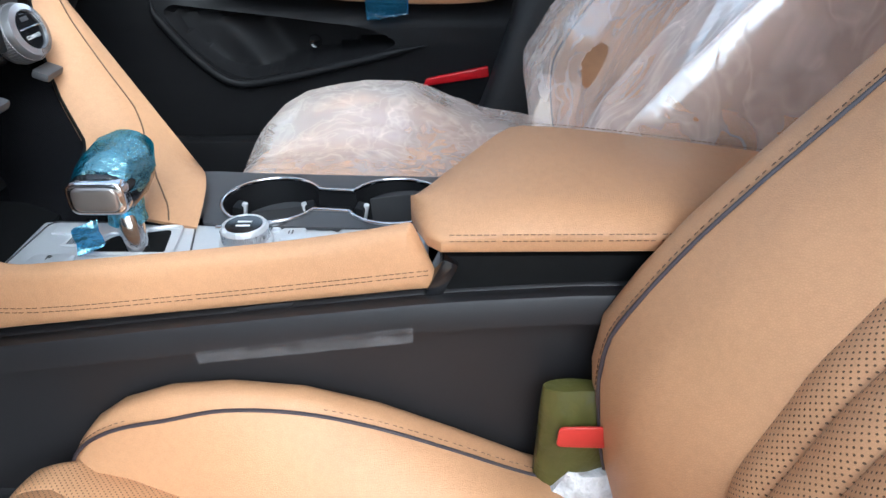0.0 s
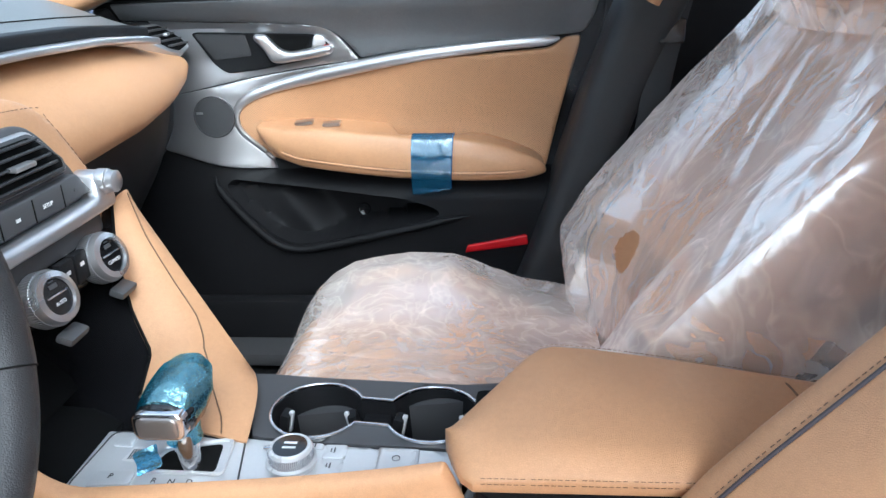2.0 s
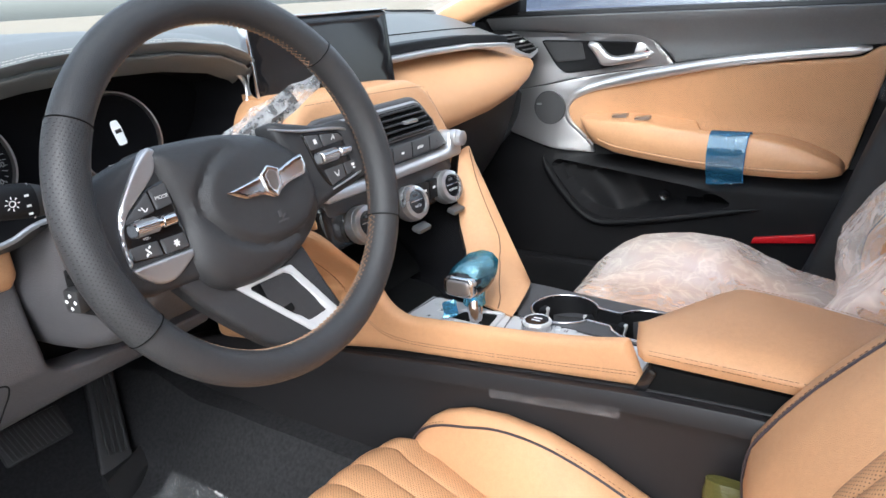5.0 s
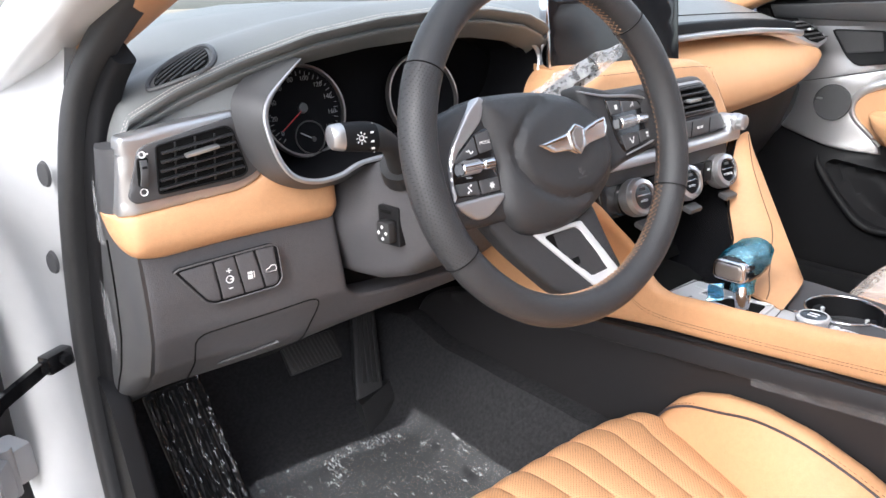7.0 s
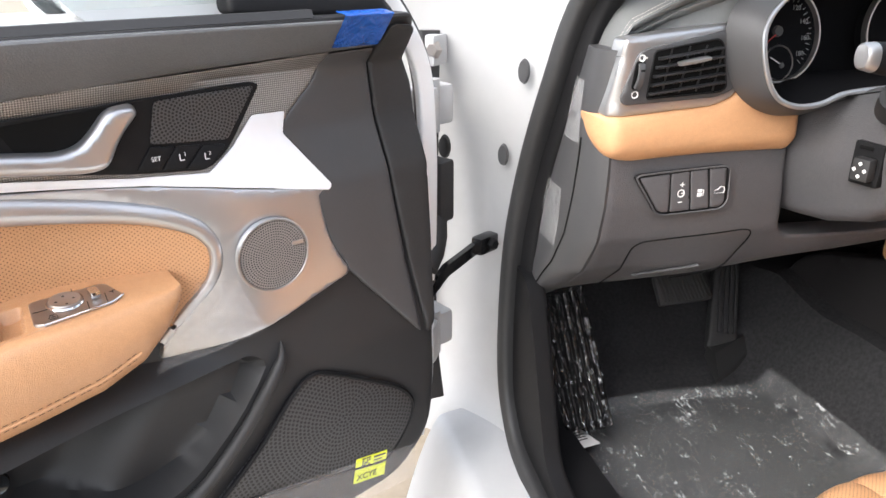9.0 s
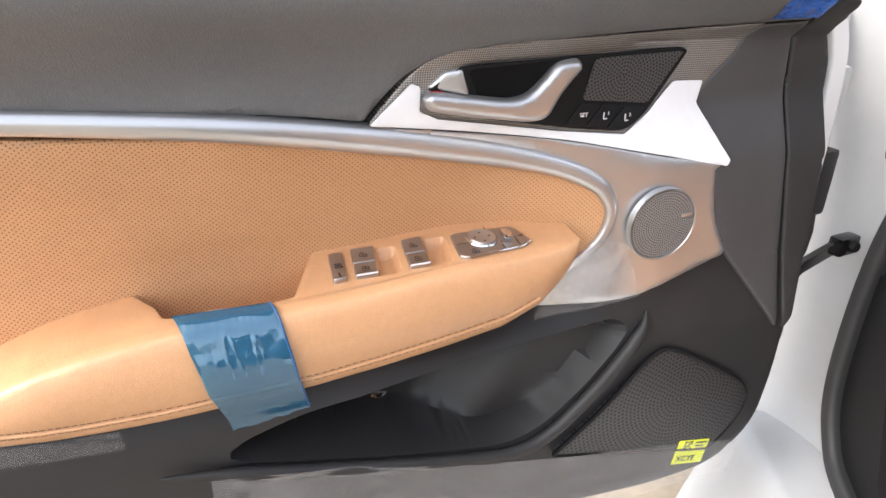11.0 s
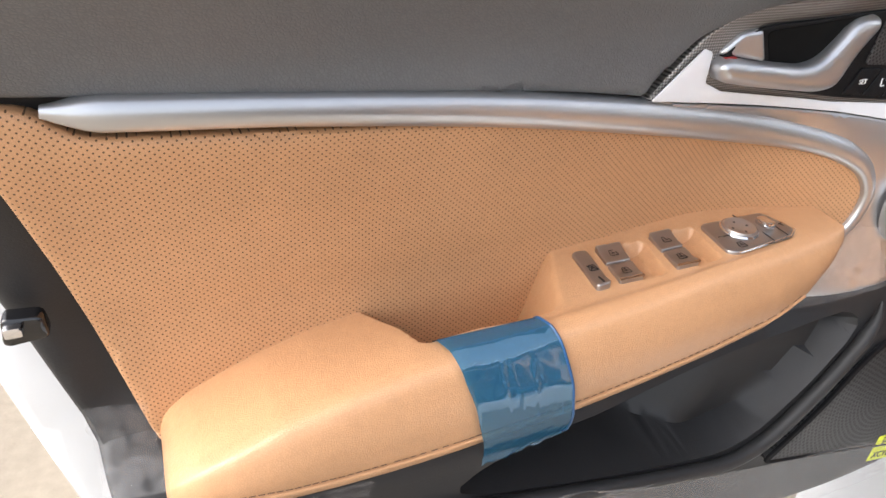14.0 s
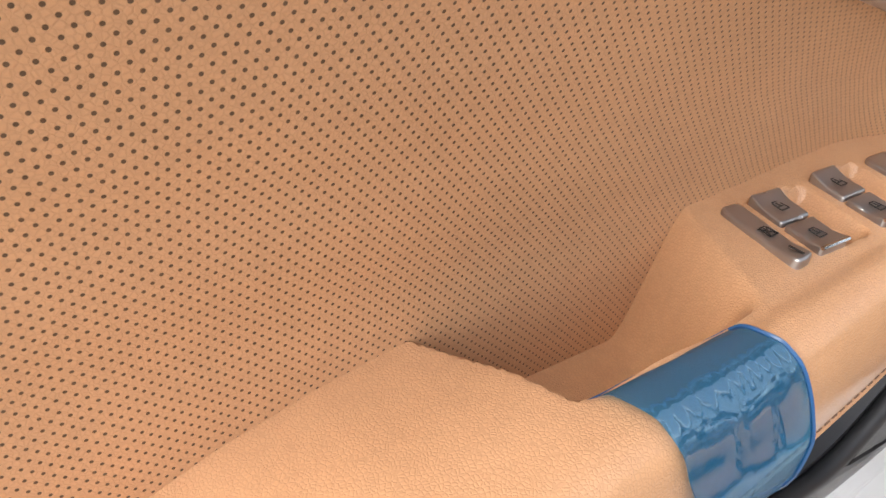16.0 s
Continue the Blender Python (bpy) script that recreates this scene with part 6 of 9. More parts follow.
place("dash_core", *block((0, 0.88, 0.77), (1.24, 0.32, 0.30), 0.03), HOLE, dash)


# ---- centre stack ----
KNOB = surface("bright_satin_knob", (0.62, 0.62, 0.63), 0.28, 0.9, 300, 0.1, vary=0.04)
stack = thing("centre_stack", (0, 0.42, 0.66), "centre stack with vents, silver bar and climate knobs", "centre stack")


def st(a, b, h):
    """Face of the stack: x, z and height, leaning back to the top."""
    return a, 0.405 + 0.22 * (b - 0.80) - h + 0.25 * abs(a) ** 2.2, b


cap_o = fillet([(-0.178, 0.800), (-0.178, 0.925), (-0.145, 0.965), (0.10, 0.960), (0.140, 0.930), (0.180, 0.845), (0.172, 0.815)], [0.01, 0.05, 0.05, 0.05, 0.04, 0.01, 0.01], 5)
place("surround", *pillow(cap_o, lambda a, b, h: st(a, b, h - 0.004), 0.012, 0.012, 0.10), TAN, stack, "tan leather stack surround")
place("surround_cap", *shell(lambda a, b: (-0.14 + 0.25 * a, 0.445 + 0.12 * b, 0.948 - 0.004 * a + 0.020 * b), 12, 6, (0, 0, -0.02)), TAN, stack)
row = [st(a, b, 0.002) for a, b in smooth_loop([(-0.15, 0.958), (0.085, 0.950), (0.120, 0.930), (0.160, 0.850)], 8, False)]
place("seam_stitching", *stitches(row, 0.004, 0.002, 0.0005), THREAD_D, stack)
face_o = fillet([(-0.165, 0.815), (-0.170, 0.905), (-0.150, 0.938), (0.075, 0.938), (0.098, 0.918), (0.140, 0.852), (0.132, 0.812)], [0.01, 0.03, 0.03, 0.03, 0.02, 0.01, 0.01], 4)
place("stack_face", *pillow(face_o, lambda a, b, h: st(a, b, h + 0.003), 0.012, 0.003, 0.02), GREYD, stack)


def stack_vent(x0, x1, mirror=False):
    e = 0.024
    o = [(x0, 0.932), (x1 - 0.012, 0.932), (x1 + e, 0.896), (x1 + e - 0.004, 0.884), (x0, 0.884)] if not mirror else [(x1, 0.932), (x0 + 0.006, 0.932), (x0 - 0.012, 0.90), (x0 - 0.008, 0.884), (x1, 0.884)]
    o = fillet(o, 0.008, 4)
    v = place("vent", *pillow(o, lambda a, b, h: st(a, b, h + 0.008), 0.01, 0.003, 0.01), SATIN, stack, "silver framed air vent")
    c = np.mean(np.array(o), 0)
    place("vent_face", *pillow([(np.array(q) - c) * (0.965, 0.92) + c for q in o], lambda a, b, h: st(a, b, h + 0.0084), 0.01, 0.0004, 0.001), GREYD, v)
    o2 = [(np.array(q) - c) * (0.90, 0.80) + c for q in o]
    # depth of the vent is painted: a black sheet under the louvres
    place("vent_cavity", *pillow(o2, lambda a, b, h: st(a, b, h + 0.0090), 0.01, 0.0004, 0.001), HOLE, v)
    lo, hi = min(q[0] for q in o2), max(q[0] for q in o2)
    for i in range(5):
        z = 0.890 + 0.0085 * i
        sh = 0.0 if mirror else 0.024 * (4 - i) / 4 * 0.8
        a0, a1 = lo + 0.003 + (0.006 * i / 4 if mirror else 0), hi - 0.031 + sh
        place("louvre", *block(st((a0 + a1) / 2, z, 0.010), (a1 - a0, 0.012, 0.0028), 0.001, (-18, 0, 0)), LOUVRE, v)
    place("louvre_tab", *block(st((lo + hi) / 2 - 0.005, 0.908, 0.017), (0.030, 0.010, 0.005), 0.002), SATIN, v, "silver louvre tab")


stack_vent(-0.035, 0.085)
stack_vent(-0.155, -0.068, True)
hz = place("hazard_key", *pillow(fillet([(-0.064, 0.930), (-0.040, 0.930), (-0.038, 0.886), (-0.064, 0.886)], 0.003, 3), lambda a, b, h: st(a, b, h + 0.008), 0.008, 0.002, 0.01), SATIN, stack, "silver hazard light key")
c = st(-0.052, 0.912, 0.0115)
place("red_triangle", *joined(*(tube([(c[0] + a[0], c[1], c[2] + a[1]), (c[0] + b[0], c[1], c[2] + b[1])], 0.0012, 5) for a, b in (((-0.009, -0.007), (0.009, -0.007)), ((0.009, -0.007), (0, 0.009)), ((0, 0.009), (-0.009, -0.007))))), REDP, hz)
# audio bar with keys and rotary ends
bar_o = fillet([(-0.172, 0.838), (-0.172, 0.852), (0.118, 0.852), (0.128, 0.876), (0.146, 0.876), (0.154, 0.850), (0.148, 0.836)], 0.006, 3)
bar = place("audio_bar", *pillow(bar_o, lambda a, b, h: st(a, b, h + 0.020), 0.01, 0.005, 0.02), SATIN, stack, "satin silver audio bar")
keys_o = fillet([(-0.165, 0.856), (-0.165, 0.880), (0.110, 0.880), (0.124, 0.858)], 0.003, 3)
keys = place("key_strip", *pillow(keys_o, lambda a, b, h: st(a, b, h + 0.012), 0.01, 0.002, 0.008), GREYD, stack)
for i in range(6):
    c = st(-0.14 + 0.047 * i, 0.868, 0.0145)
    if i not in (2, 4):
        place("key_print", *block(c, (0.006, 0.0006, 0.003), 0), INK if i == 3 else GREYD, keys)
    place("key_joint", *block(st(-0.163 + 0.047 * i, 0.868, 0.0142), (0.0008, 0.001, 0.022), 0), HOLE, keys)
letters("MEDIA", 0.0055, Matrix.Translation(st(-0.046, 0.868, 0.0150)) @ pose(0, 0, 0, 90), INK, keys, "key_lettering")
letters("SETUP", 0.0055, Matrix.Translation(st(0.045, 0.868, 0.0150)) @ pose(0, 0, 0, 90), INK, keys, "key_lettering")
for x in (0.138, -0.166):
    m = Matrix.Translation(st(x, 0.864, 0.022)) @ pose(0, 0, 0, 90)
    place("rotary_knob", *moved(lathe([(0.0, 0.014), (0.0095, 0.014), (0.0115, 0.0125), (0.0115, 0.005), (0.013, 0.004), (0.0135, 0.002), (0.0135, -0.006), (0, -0.006)], 32), m), CHROME if x < 0 else SATIN, bar, "silver rotary knob")
# climate panel and knobs
cl_o = fillet([(-0.175, 0.770), (-0.175, 0.832), (0.125, 0.832), (0.140, 0.800), (0.130, 0.775)], 0.012, 4)
climate = place("climate_panel", *pillow(cl_o, lambda a, b, h: st(a, b, h + 0.002), 0.012, 0.006, 0.03), GLOSS, stack, "gloss black climate panel")


def climate_knob(x, z):
    m = Matrix.Translation(st(x, z, 0.004)) @ pose(0, 0, 0, 72, 0, -6)
    k = place("climate_knob", *moved(lathe([(0.0245, 0.0), (0.0255, 0.006), (0.0255, 0.018), (0.0235, 0.024), (0.0180, 0.0255), (0.0172, 0.022), (0.0, 0.021), (0.0, 0.0)], 48), m), KNOB, stack, "knurled silver climate knob with black face")
    ridge = [moved(block((0.0258 * math.cos(t), 0.0258 * math.sin(t), 0.011), (0.0012, 0.0016, 0.012), 0, (0, 0, math.degrees(t))), m) for t in np.linspace(0, 2 * math.pi, 60, endpoint=False)]
    place("knurling", *joined(*ridge), SATIN, k)
    place("knob_face", *moved(lathe([(0.0, 0.0228), (0.0170, 0.0225), (0.0170, 0.020), (0, 0.020)], 40), m), GLOSS, k)
    place("knob_bar", *moved(block((0, 0.002, 0.0235), (0.026, 0.0016, 0.0016), 0.0004), m), CHROME, k)
    place("symbol", *moved(joined(block((0, 0.010, 0.0232), (0.010, 0.004, 0.0004), 0), block((0, 0.0145, 0.0232), (0.006, 0.001, 0.0004), 0)), m), GREYD, k)
    letters("CLIMATE" if x > 0.05 else "AUTO", 0.0048, m @ Matrix.Translation((0, -0.006, 0.0232)), INK, k, "knob_lettering", 0.0001)
    return k


for x in (-0.117, -0.009, 0.088):
    climate_knob(x, 0.794)
for x in (-0.063, 0.040):
    for dx in (-0.012, 0.012):
        place("climate_key", *block(st(x + dx, 0.803, 0.012), (0.021, 0.008, 0.030), 0.002), DARK, climate)
        place("symbol", *block(st(x + dx, 0.806, 0.0164), (0.007, 0.0006, 0.004), 0), INK, climate)
for i in range(3):
    place("knob_shelf", *block(st((-0.117, -0.009, 0.088)[i], 0.762, 0.022), (0.030, 0.016, 0.008), 0.003, (20, 0, 0)), GREYD, climate)
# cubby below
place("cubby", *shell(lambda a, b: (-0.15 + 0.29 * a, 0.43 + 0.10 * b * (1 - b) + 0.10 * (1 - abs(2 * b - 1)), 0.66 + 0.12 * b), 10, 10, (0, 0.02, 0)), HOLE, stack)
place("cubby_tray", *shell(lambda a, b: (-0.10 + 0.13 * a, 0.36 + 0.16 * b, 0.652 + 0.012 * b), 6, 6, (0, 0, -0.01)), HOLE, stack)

# ---- display ----
display = thing("display_screen", (-0.02, 0.56, 0.95), "dark touch display standing on the dash", "display")
ms = Matrix.Translation((-0.008, 0.522, 1.0005)) @ pose(0, 0, 0, 90 - 6, 0, -10)
so = fillet([(-0.128, -0.062), (0.128, -0.062), (0.128, 0.062), (-0.128, 0.062)], 0.006, 4)
place("housing", *moved(pillow(so, lambda a, b, h: (a, b, h), 0.02, 0.003, 0.012), ms), DARK, display)
place("panel_glass", *moved(pillow([q * (0.965, 0.94) for q in so], lambda a, b, h: (a, b, h + 0.0012), 0.02, 0.0008, 0.001), ms), GLOSS, display, "glossy black screen")
place("side_strip", *moved(block((-0.130, 0, -0.002), (0.005, 0.124, 0.016), 0.0015), ms), CHROME, display)
place("edge_strip", *moved(block((0.0, 0.0635, -0.003), (0.258, 0.003, 0.012), 0.001), ms), CHROME, display)
place("foot", *block((0.0, 0.55, 0.955), (0.16, 0.05, 0.03), 0.01), DARK, display)

# ---- steering column, wheel, stalks ----
column = thing("steering_column", (-0.365, 0.50, 0.75), "charcoal steering column shroud", "steering column")
cl = []
for y, zt, zb, w in ((0.66, 0.872, 0.712, 0.104), (0.60, 0.876, 0.716, 0.101), (0.55, 0.884, 0.722, 0.097), (0.50, 0.894, 0.738, 0.091), (0.45, 0.908, 0.775, 0.082), (0.41, 0.920, 0.815, 0.072), (0.375, 0.928, 0.848, 0.060)):
    zm = (zt + zb) / 2
    cl.append([(-0.363 + a, y, b) for a, b in fillet([(-w * 0.82, zb), (w * 0.82, zb), (w, zm - 0.01), (w, zm + 0.01), (w * 0.80, zt), (-w * 0.80, zt), (-w, zm + 0.01), (-w, zm - 0.01)], [0.02, 0.02, 0.02, 0.02, 0.03, 0.03, 0.02, 0.02], 4)])
place("shroud", *loft(cl), KNEE, column, "grained charcoal shroud")
place("shroud_joint", *tube([(-0.4542 + 0.12 * max(0.0, 0.50 - y), y, 0.872 + 0.30 * (0.56 - y)) for y in np.linspace(0.60, 0.43, 12)], 0.0009, 5), HOLE, column)
mt = pose(-0.4545, 0.494, 0.812, 0, 0, -80) @ pose(0, 0, 0, 90)
place("adjuster_plate", *moved(pillow(fillet([(-0.017, -0.024), (0.017, -0.024), (0.017, 0.024), (-0.017, 0.024)], 0.003, 3), lambda a, b, h: (a, b, h + 0.001), 0.01, 0.0012, 0.01), mt), DARK, column, "black adjuster plate")
place("plate_slot", *moved(block((-0.002, 0.018, 0.0026), (0.016, 0.004, 0.001), 0.0004), mt), HOLE, column)
adj = place("adjuster", *moved(block((0.003, -0.004, 0.008), (0.021, 0.026, 0.014), 0.004), mt), RUBBER, column, "black column adjuster stick")
place("arrows", *moved(joined(*(block((0.003 + dx, -0.004 + dy, 0.0153), (0.0036, 0.0036, 0.0004), 0, (0, 0, 45)) for dx, dy in ((0.006, 0), (-0.006, 0), (0, 0.007), (0, -0.007)))), mt), INK, adj)

WC = Vector((-0.366, 0.318, 0.919))
WM = Matrix.Translation(WC) @ pose(0, 0, 0, 90 - 16, 0, -3) @ pose(0, 0, 0, 0, 0, 5)
wheel = thing("steering_wheel", None, "black leather steering wheel with silver trim", "steering wheel", turn=WM)
RIM_R = 0.1695


def wpart(nm, mesh, mat, label="", parent=None):
    return place(nm, *mesh, mat, parent or wheel, label, local=True)


def rim_arc(t0, t1, n, mat, label, fat=1.0):
    pts = [(RIM_R * math.cos(radians(t)), RIM_R * math.sin(radians(t)), 0.012) for t in np.linspace(t0, t1, n)]
    return wpart("rim", sweep(pts, circle(0.0170 * fat, 14, 0.0180 * fat), abs(t1 - t0) > 359), mat, label)


rim_arc(-31, 36, 24, BLACK_LEATHER, "black leather wheel rim", 1.02)
rim_arc(36, 145, 44, BLACK_LEATHER, "", 0.98)
rim_arc(145, 205, 24, leather("punched_black_leather", (0.035, 0.035, 0.037), (0, 1), 0.0042, 0.13), "", 1.02)
rim_arc(205, 329, 40, BLACK_LEATHER, "", 0.98)
for t in (-31, 36, 145, 205):
    c = Vector((RIM_R * math.cos(radians(t)), RIM_R * math.sin(radians(t)), 0.012))
    ring_p = [c + Vector((math.cos(radians(t)) * 0.0172 * math.cos(q), math.sin(radians(t)) * 0.0176 * math.cos(q), 0.0185 * math.sin(q))) for q in np.linspace(0, 2 * math.pi, 20, endpoint=False)]
    wpart("rim_joint", tube(ring_p, 0.0006, 5, True), HOLE)
for turn in (0, 1):
    zig = [((RIM_R - 0.0162) * math.cos(radians(t)), (RIM_R - 0.0162) * math.sin(radians(t)), 0.010 + (0.0045 if (i + turn) % 2 else -0.0045)) for i, t in enumerate(np.linspace(-60, 300, 170))]
    wpart("rim_stitching", tube(zig, 0.0006, 4), THREAD_R, "brown cross stitching inside the rim")
# airbag cover: a broad dome with a raised oval, set back from the rim
pad_o = smooth_loop([(-0.084, 0.061), (-0.05, 0.0615), (0.004, 0.0535), (0.050, 0.037), (0.077, 0.004), (0.0815, -0.028), (0.0690, -0.055), (0.038, -0.075), (-0.0014, -0.0855), (-0.041, -0.0845), (-0.070, -0.075), (-0.0860, -0.052), (-0.0860, -0.028), (-0.0805, 0.002), (-0.0850, 0.034)], 5)
OVAL = smooth_loop([(-0.0587, 0.0066), (-0.0287, 0.0362), (0.0226, 0.0440), (0.0675, 0.0180), (0.0765, -0.0240), (0.0470, -0.0560), (-0.0064, -0.0560), (-0.0485, -0.0300)], 8)
OVAL_A = np.array(OVAL)


def cover_at(a, b, h):
    q = np.array([(a, b)])
    d = edge_distance(OVAL_A, q)[0]
    step = smoothstep(d, 0.0, 0.006) if inside(OVAL_A, q)[0] else 0.0
    return a, b, 0.0045 + h + 0.0016 * step - 0.0042 * math.exp(-(d / 0.0048) ** 2)


hub = wpart("airbag_cover", pillow(pad_o, cover_at, 0.0045, 0.014, 0.035, 0.010, 0.045), BLACK_LEATHER, "grained black airbag cover")
bd = fillet([(-0.0385, 0.0020), (-0.008, 0.0040), (0.002, 0.0050), (0.026, 0.0040), (0.046, 0.0085), (0.0600, 0.0100), (0.0615, -0.0015), (0.0560, -0.0105), (0.0300, -0.0120), (0.012, -0.0200), (0.000, -0.0125), (-0.0200, -0.0105)], [0.001, 0.004, 0.002, 0.002, 0.004, 0.001, 0.002, 0.003, 0.004, 0.003, 0.004, 0.004], 3)
badge = wpart("wing_badge", pillow(bd, lambda a, b, h: (a, b + 0.002, 0.0205 + h), 0.003, 0.0022, 0.006), CHROME, "chrome wing shaped badge", hub)
wpart("badge_shield", pillow(fillet([(0.0135, 0.0125), (0.0255, 0.0055), (0.0220, -0.0130), (0.0125, -0.0200), (0.0030, -0.0110), (0.0020, 0.0060)], 0.002, 3), lambda a, b, h: (a, b + 0.002, 0.0230 + h), 0.003, 0.0018, 0.004), CHROME, parent=hub)
wpart("shield_field", pillow(fillet([(0.0135, 0.0080), (0.0200, 0.0035), (0.0180, -0.0090), (0.0125, -0.0135), (0.0075, -0.0080), (0.0065, 0.0040)], 0.002, 3), lambda a, b, h: (a, b + 0.002, 0.0236 + h), 0.003, 0.0004, 0.001), NICKEL, parent=hub)
wpart("airbag_mark", moved(joined(block((0, 0, 0), (0.012, 0.0016, 0.0008), 0), block((-0.002, 0.007, 0), (0.0035, 0.0060, 0.0008), 0), block((0.002, 0.004, 0), (0.0050, 0.0016, 0.0008), 0, (0, 0, 35))), Matrix.Translation((0.010, -0.040, 0.0196)) @ pose(0, 0, 0, 0, 0, -4)), GREYD, parent=hub)


def wheel_key(poly, parent, h=0.0034):
    return wpart("wheel_key", pillow(fillet(poly, 0.0018, 3), lambda a, b, c: (a, b, h + c), 0.005, 0.0010, 0.004), GREYD, parent=parent)


def key_marks(c, pieces, parent, h=0.0046):
    return wpart("key_print", joined(*(block((c[0] + dx, c[1] + dy, h), (w, l, 0.0003), 0, (0, 0, ro)) for dx, dy, w, l, ro in pieces)), INK, parent=parent)


def roller_on(p, q, parent):
    mid = (Vector((*p, 0.0055)) + Vector((*q, 0.0055))) / 2
    m = Matrix.Translation(mid) @ pose(0, 0, 0, 0, 90, math.degrees(math.atan2(q[1] - p[1], q[0] - p[0])))
    n = math.dist(p, q) / 2
    wpart("roller", moved(lathe([(0.0, -n), (0.0052, -n), (0.0062, -n + 0.001), (0.0062, 0.002), (0.0044, 0.003), (0.0044, 0.006), (0.0056, 0.007), (0.0056, n - 0.001), (0.0, n)], 24), m), CHROME, "knurled chrome roller", parent)
    wpart("knurling", joined(*(moved(block((0.0062 * math.cos(t), 0.0062 * math.sin(t), (0.002 - n) / 2), (0.0008, 0.0009, n), 0, (0, 0, math.degrees(t))), m) for t in np.linspace(0, 2 * math.pi, 22, endpoint=False))), SATIN, parent=parent)


# left arm with its silver framed button pod
wpart("spoke", pillow(fillet([(-0.070, 0.062), (-0.105, 0.060), (-0.154, 0.046), (-0.160, -0.030), (-0.140, -0.052), (-0.070, -0.060)], [0.01, 0.02, 0.02, 0.02, 0.015, 0.01], 4), lambda a, b, h: (a, b, 0.0005 + h + 0.006 * smoothstep(-a, 0.130, 0.155)), 0.008, 0.010, 0.020), BLACK_LEATHER)
field_o = fillet([(-0.1340, 0.0020), (-0.1245, 0.0168), (-0.0960, 0.0328), (-0.0775, 0.0345), (-0.0800, -0.0280), (-0.1345, -0.0205)], [0.02, 0.01, 0.006, 0.003, 0.004, 0.003], 4)
pod = wpart("button_pod", pillow(field_o, lambda a, b, h: (a, b, 0.0022 + h), 0.006, 0.0012, 0.010), GLOSS, "gloss black button pod")
band_o = fillet([(-0.0820, 0.0640), (-0.0965, 0.0550), (-0.1100, 0.0420), (-0.1300, 0.0215), (-0.1385, -0.0040), (-0.1390, -0.0240), (-0.1350, -0.0195), (-0.1345, 0.0010), (-0.1250, 0.0168), (-0.0965, 0.0345), (-0.0850, 0.0420), (-0.0765, 0.0600)], [0.002, 0.01, 0.02, 0.03, 0.03, 0.002, 0.002, 0.02, 0.02, 0.012, 0.012, 0.002], 4)
wpart("pod_band", pillow(band_o, lambda a, b, h: (a, b, 0.0050 + h), 0.004, 0.0018, 0.010), SATIN, "satin silver band", pod)
wpart("pod_foot", pillow(fillet([(-0.1395, -0.0245), (-0.0805, -0.0290), (-0.0815, -0.0350), (-0.1050, -0.0470), (-0.1200, -0.0465), (-0.1345, -0.0340)], [0.003, 0.002, 0.008, 0.01, 0.01, 0.01], 4), lambda a, b, h: (a, b, 0.0050 + h), 0.004, 0.0022, 0.012), SATIN, "satin silver pod foot", pod)
k = wheel_key([(-0.1255, 0.0140), (-0.0985, 0.0300), (-0.0985, 0.0125), (-0.1275, 0.0100)], pod)
key_marks((-0.1085, 0.0170), ((0, 0, 0.0012, 0.0050, 25), (0.003, -0.001, 0.0030, 0.0010, 40), (-0.003, 0.001, 0.0026, 0.0010, -30)), pod)
k = wheel_key([(-0.0965, 0.0308), (-0.0795, 0.0320), (-0.0805, 0.0130), (-0.0965, 0.0125)], pod)
letters("MODE", 0.0045, WM @ Matrix.Translation((-0.0885, 0.0215, 0.0046)) @ pose(0, 0, 0, 0, 0, -4), INK, pod, "key_lettering", 0.0001)
k = wheel_key([(-0.1330, -0.0080), (-0.1075, -0.0108), (-0.1075, -0.0240), (-0.1325, -0.0190)], pod)
key_marks((-0.1195, -0.0158), ((0, 0, 0.0014, 0.0062, 30), (0.0022, 0.0030, 0.0028, 0.0016, 30), (-0.0020, -0.0026, 0.0028, 0.0016, 30)), pod)
k = wheel_key([(-0.1055, -0.0112), (-0.0818, -0.0132), (-0.0825, -0.0262), (-0.1055, -0.0244)], pod)
key_marks((-0.0930, -0.0190), ((0, 0, 0.0062, 0.0014, 0), (0, 0, 0.0062, 0.0014, 60), (0, 0, 0.0062, 0.0014, 120)), pod)
letters("VOL+", 0.0032, WM @ Matrix.Translation((-0.1150, 0.0098, 0.0026)) @ pose(0, 0, 0, 0, 0, -4), INK, pod, "key_lettering", 0.0001)
letters("VOL-", 0.0032, WM @ Matrix.Translation((-0.1150, -0.0058, 0.0026)) @ pose(0, 0, 0, 0, 0, -4), INK, pod, "key_lettering", 0.0001)
roller_on((-0.1243, 0.0040), (-0.0857, 0.0012), pod)
# right arm and pod
wpart("spoke", pillow(fillet([(0.055, 0.052), (0.120, 0.030), (0.157, 0.030), (0.161, -0.036), (0.140, -0.042), (0.095, -0.046), (0.060, -0.055)], [0.01, 0.02, 0.02, 0.015, 0.015, 0.02, 0.01], 4), lambda a, b, h: (a, b, 0.0005 + h + 0.006 * smoothstep(a, 0.130, 0.155)), 0.008, 0.010, 0.020), BLACK_LEATHER)
pod_r = wpart("button_pod", pillow(fillet([(0.0850, 0.0290), (0.1320, 0.0190), (0.1490, 0.0090), (0.1535, -0.0175), (0.1480, -0.0280), (0.0990, -0.0340), (0.0900, -0.0180)], [0.004, 0.01, 0.010, 0.010, 0.006, 0.004, 0.02], 4), lambda a, b, h: (a, b, 0.0022 + h), 0.006, 0.0012, 0.010), GLOSS, "gloss black button pod")
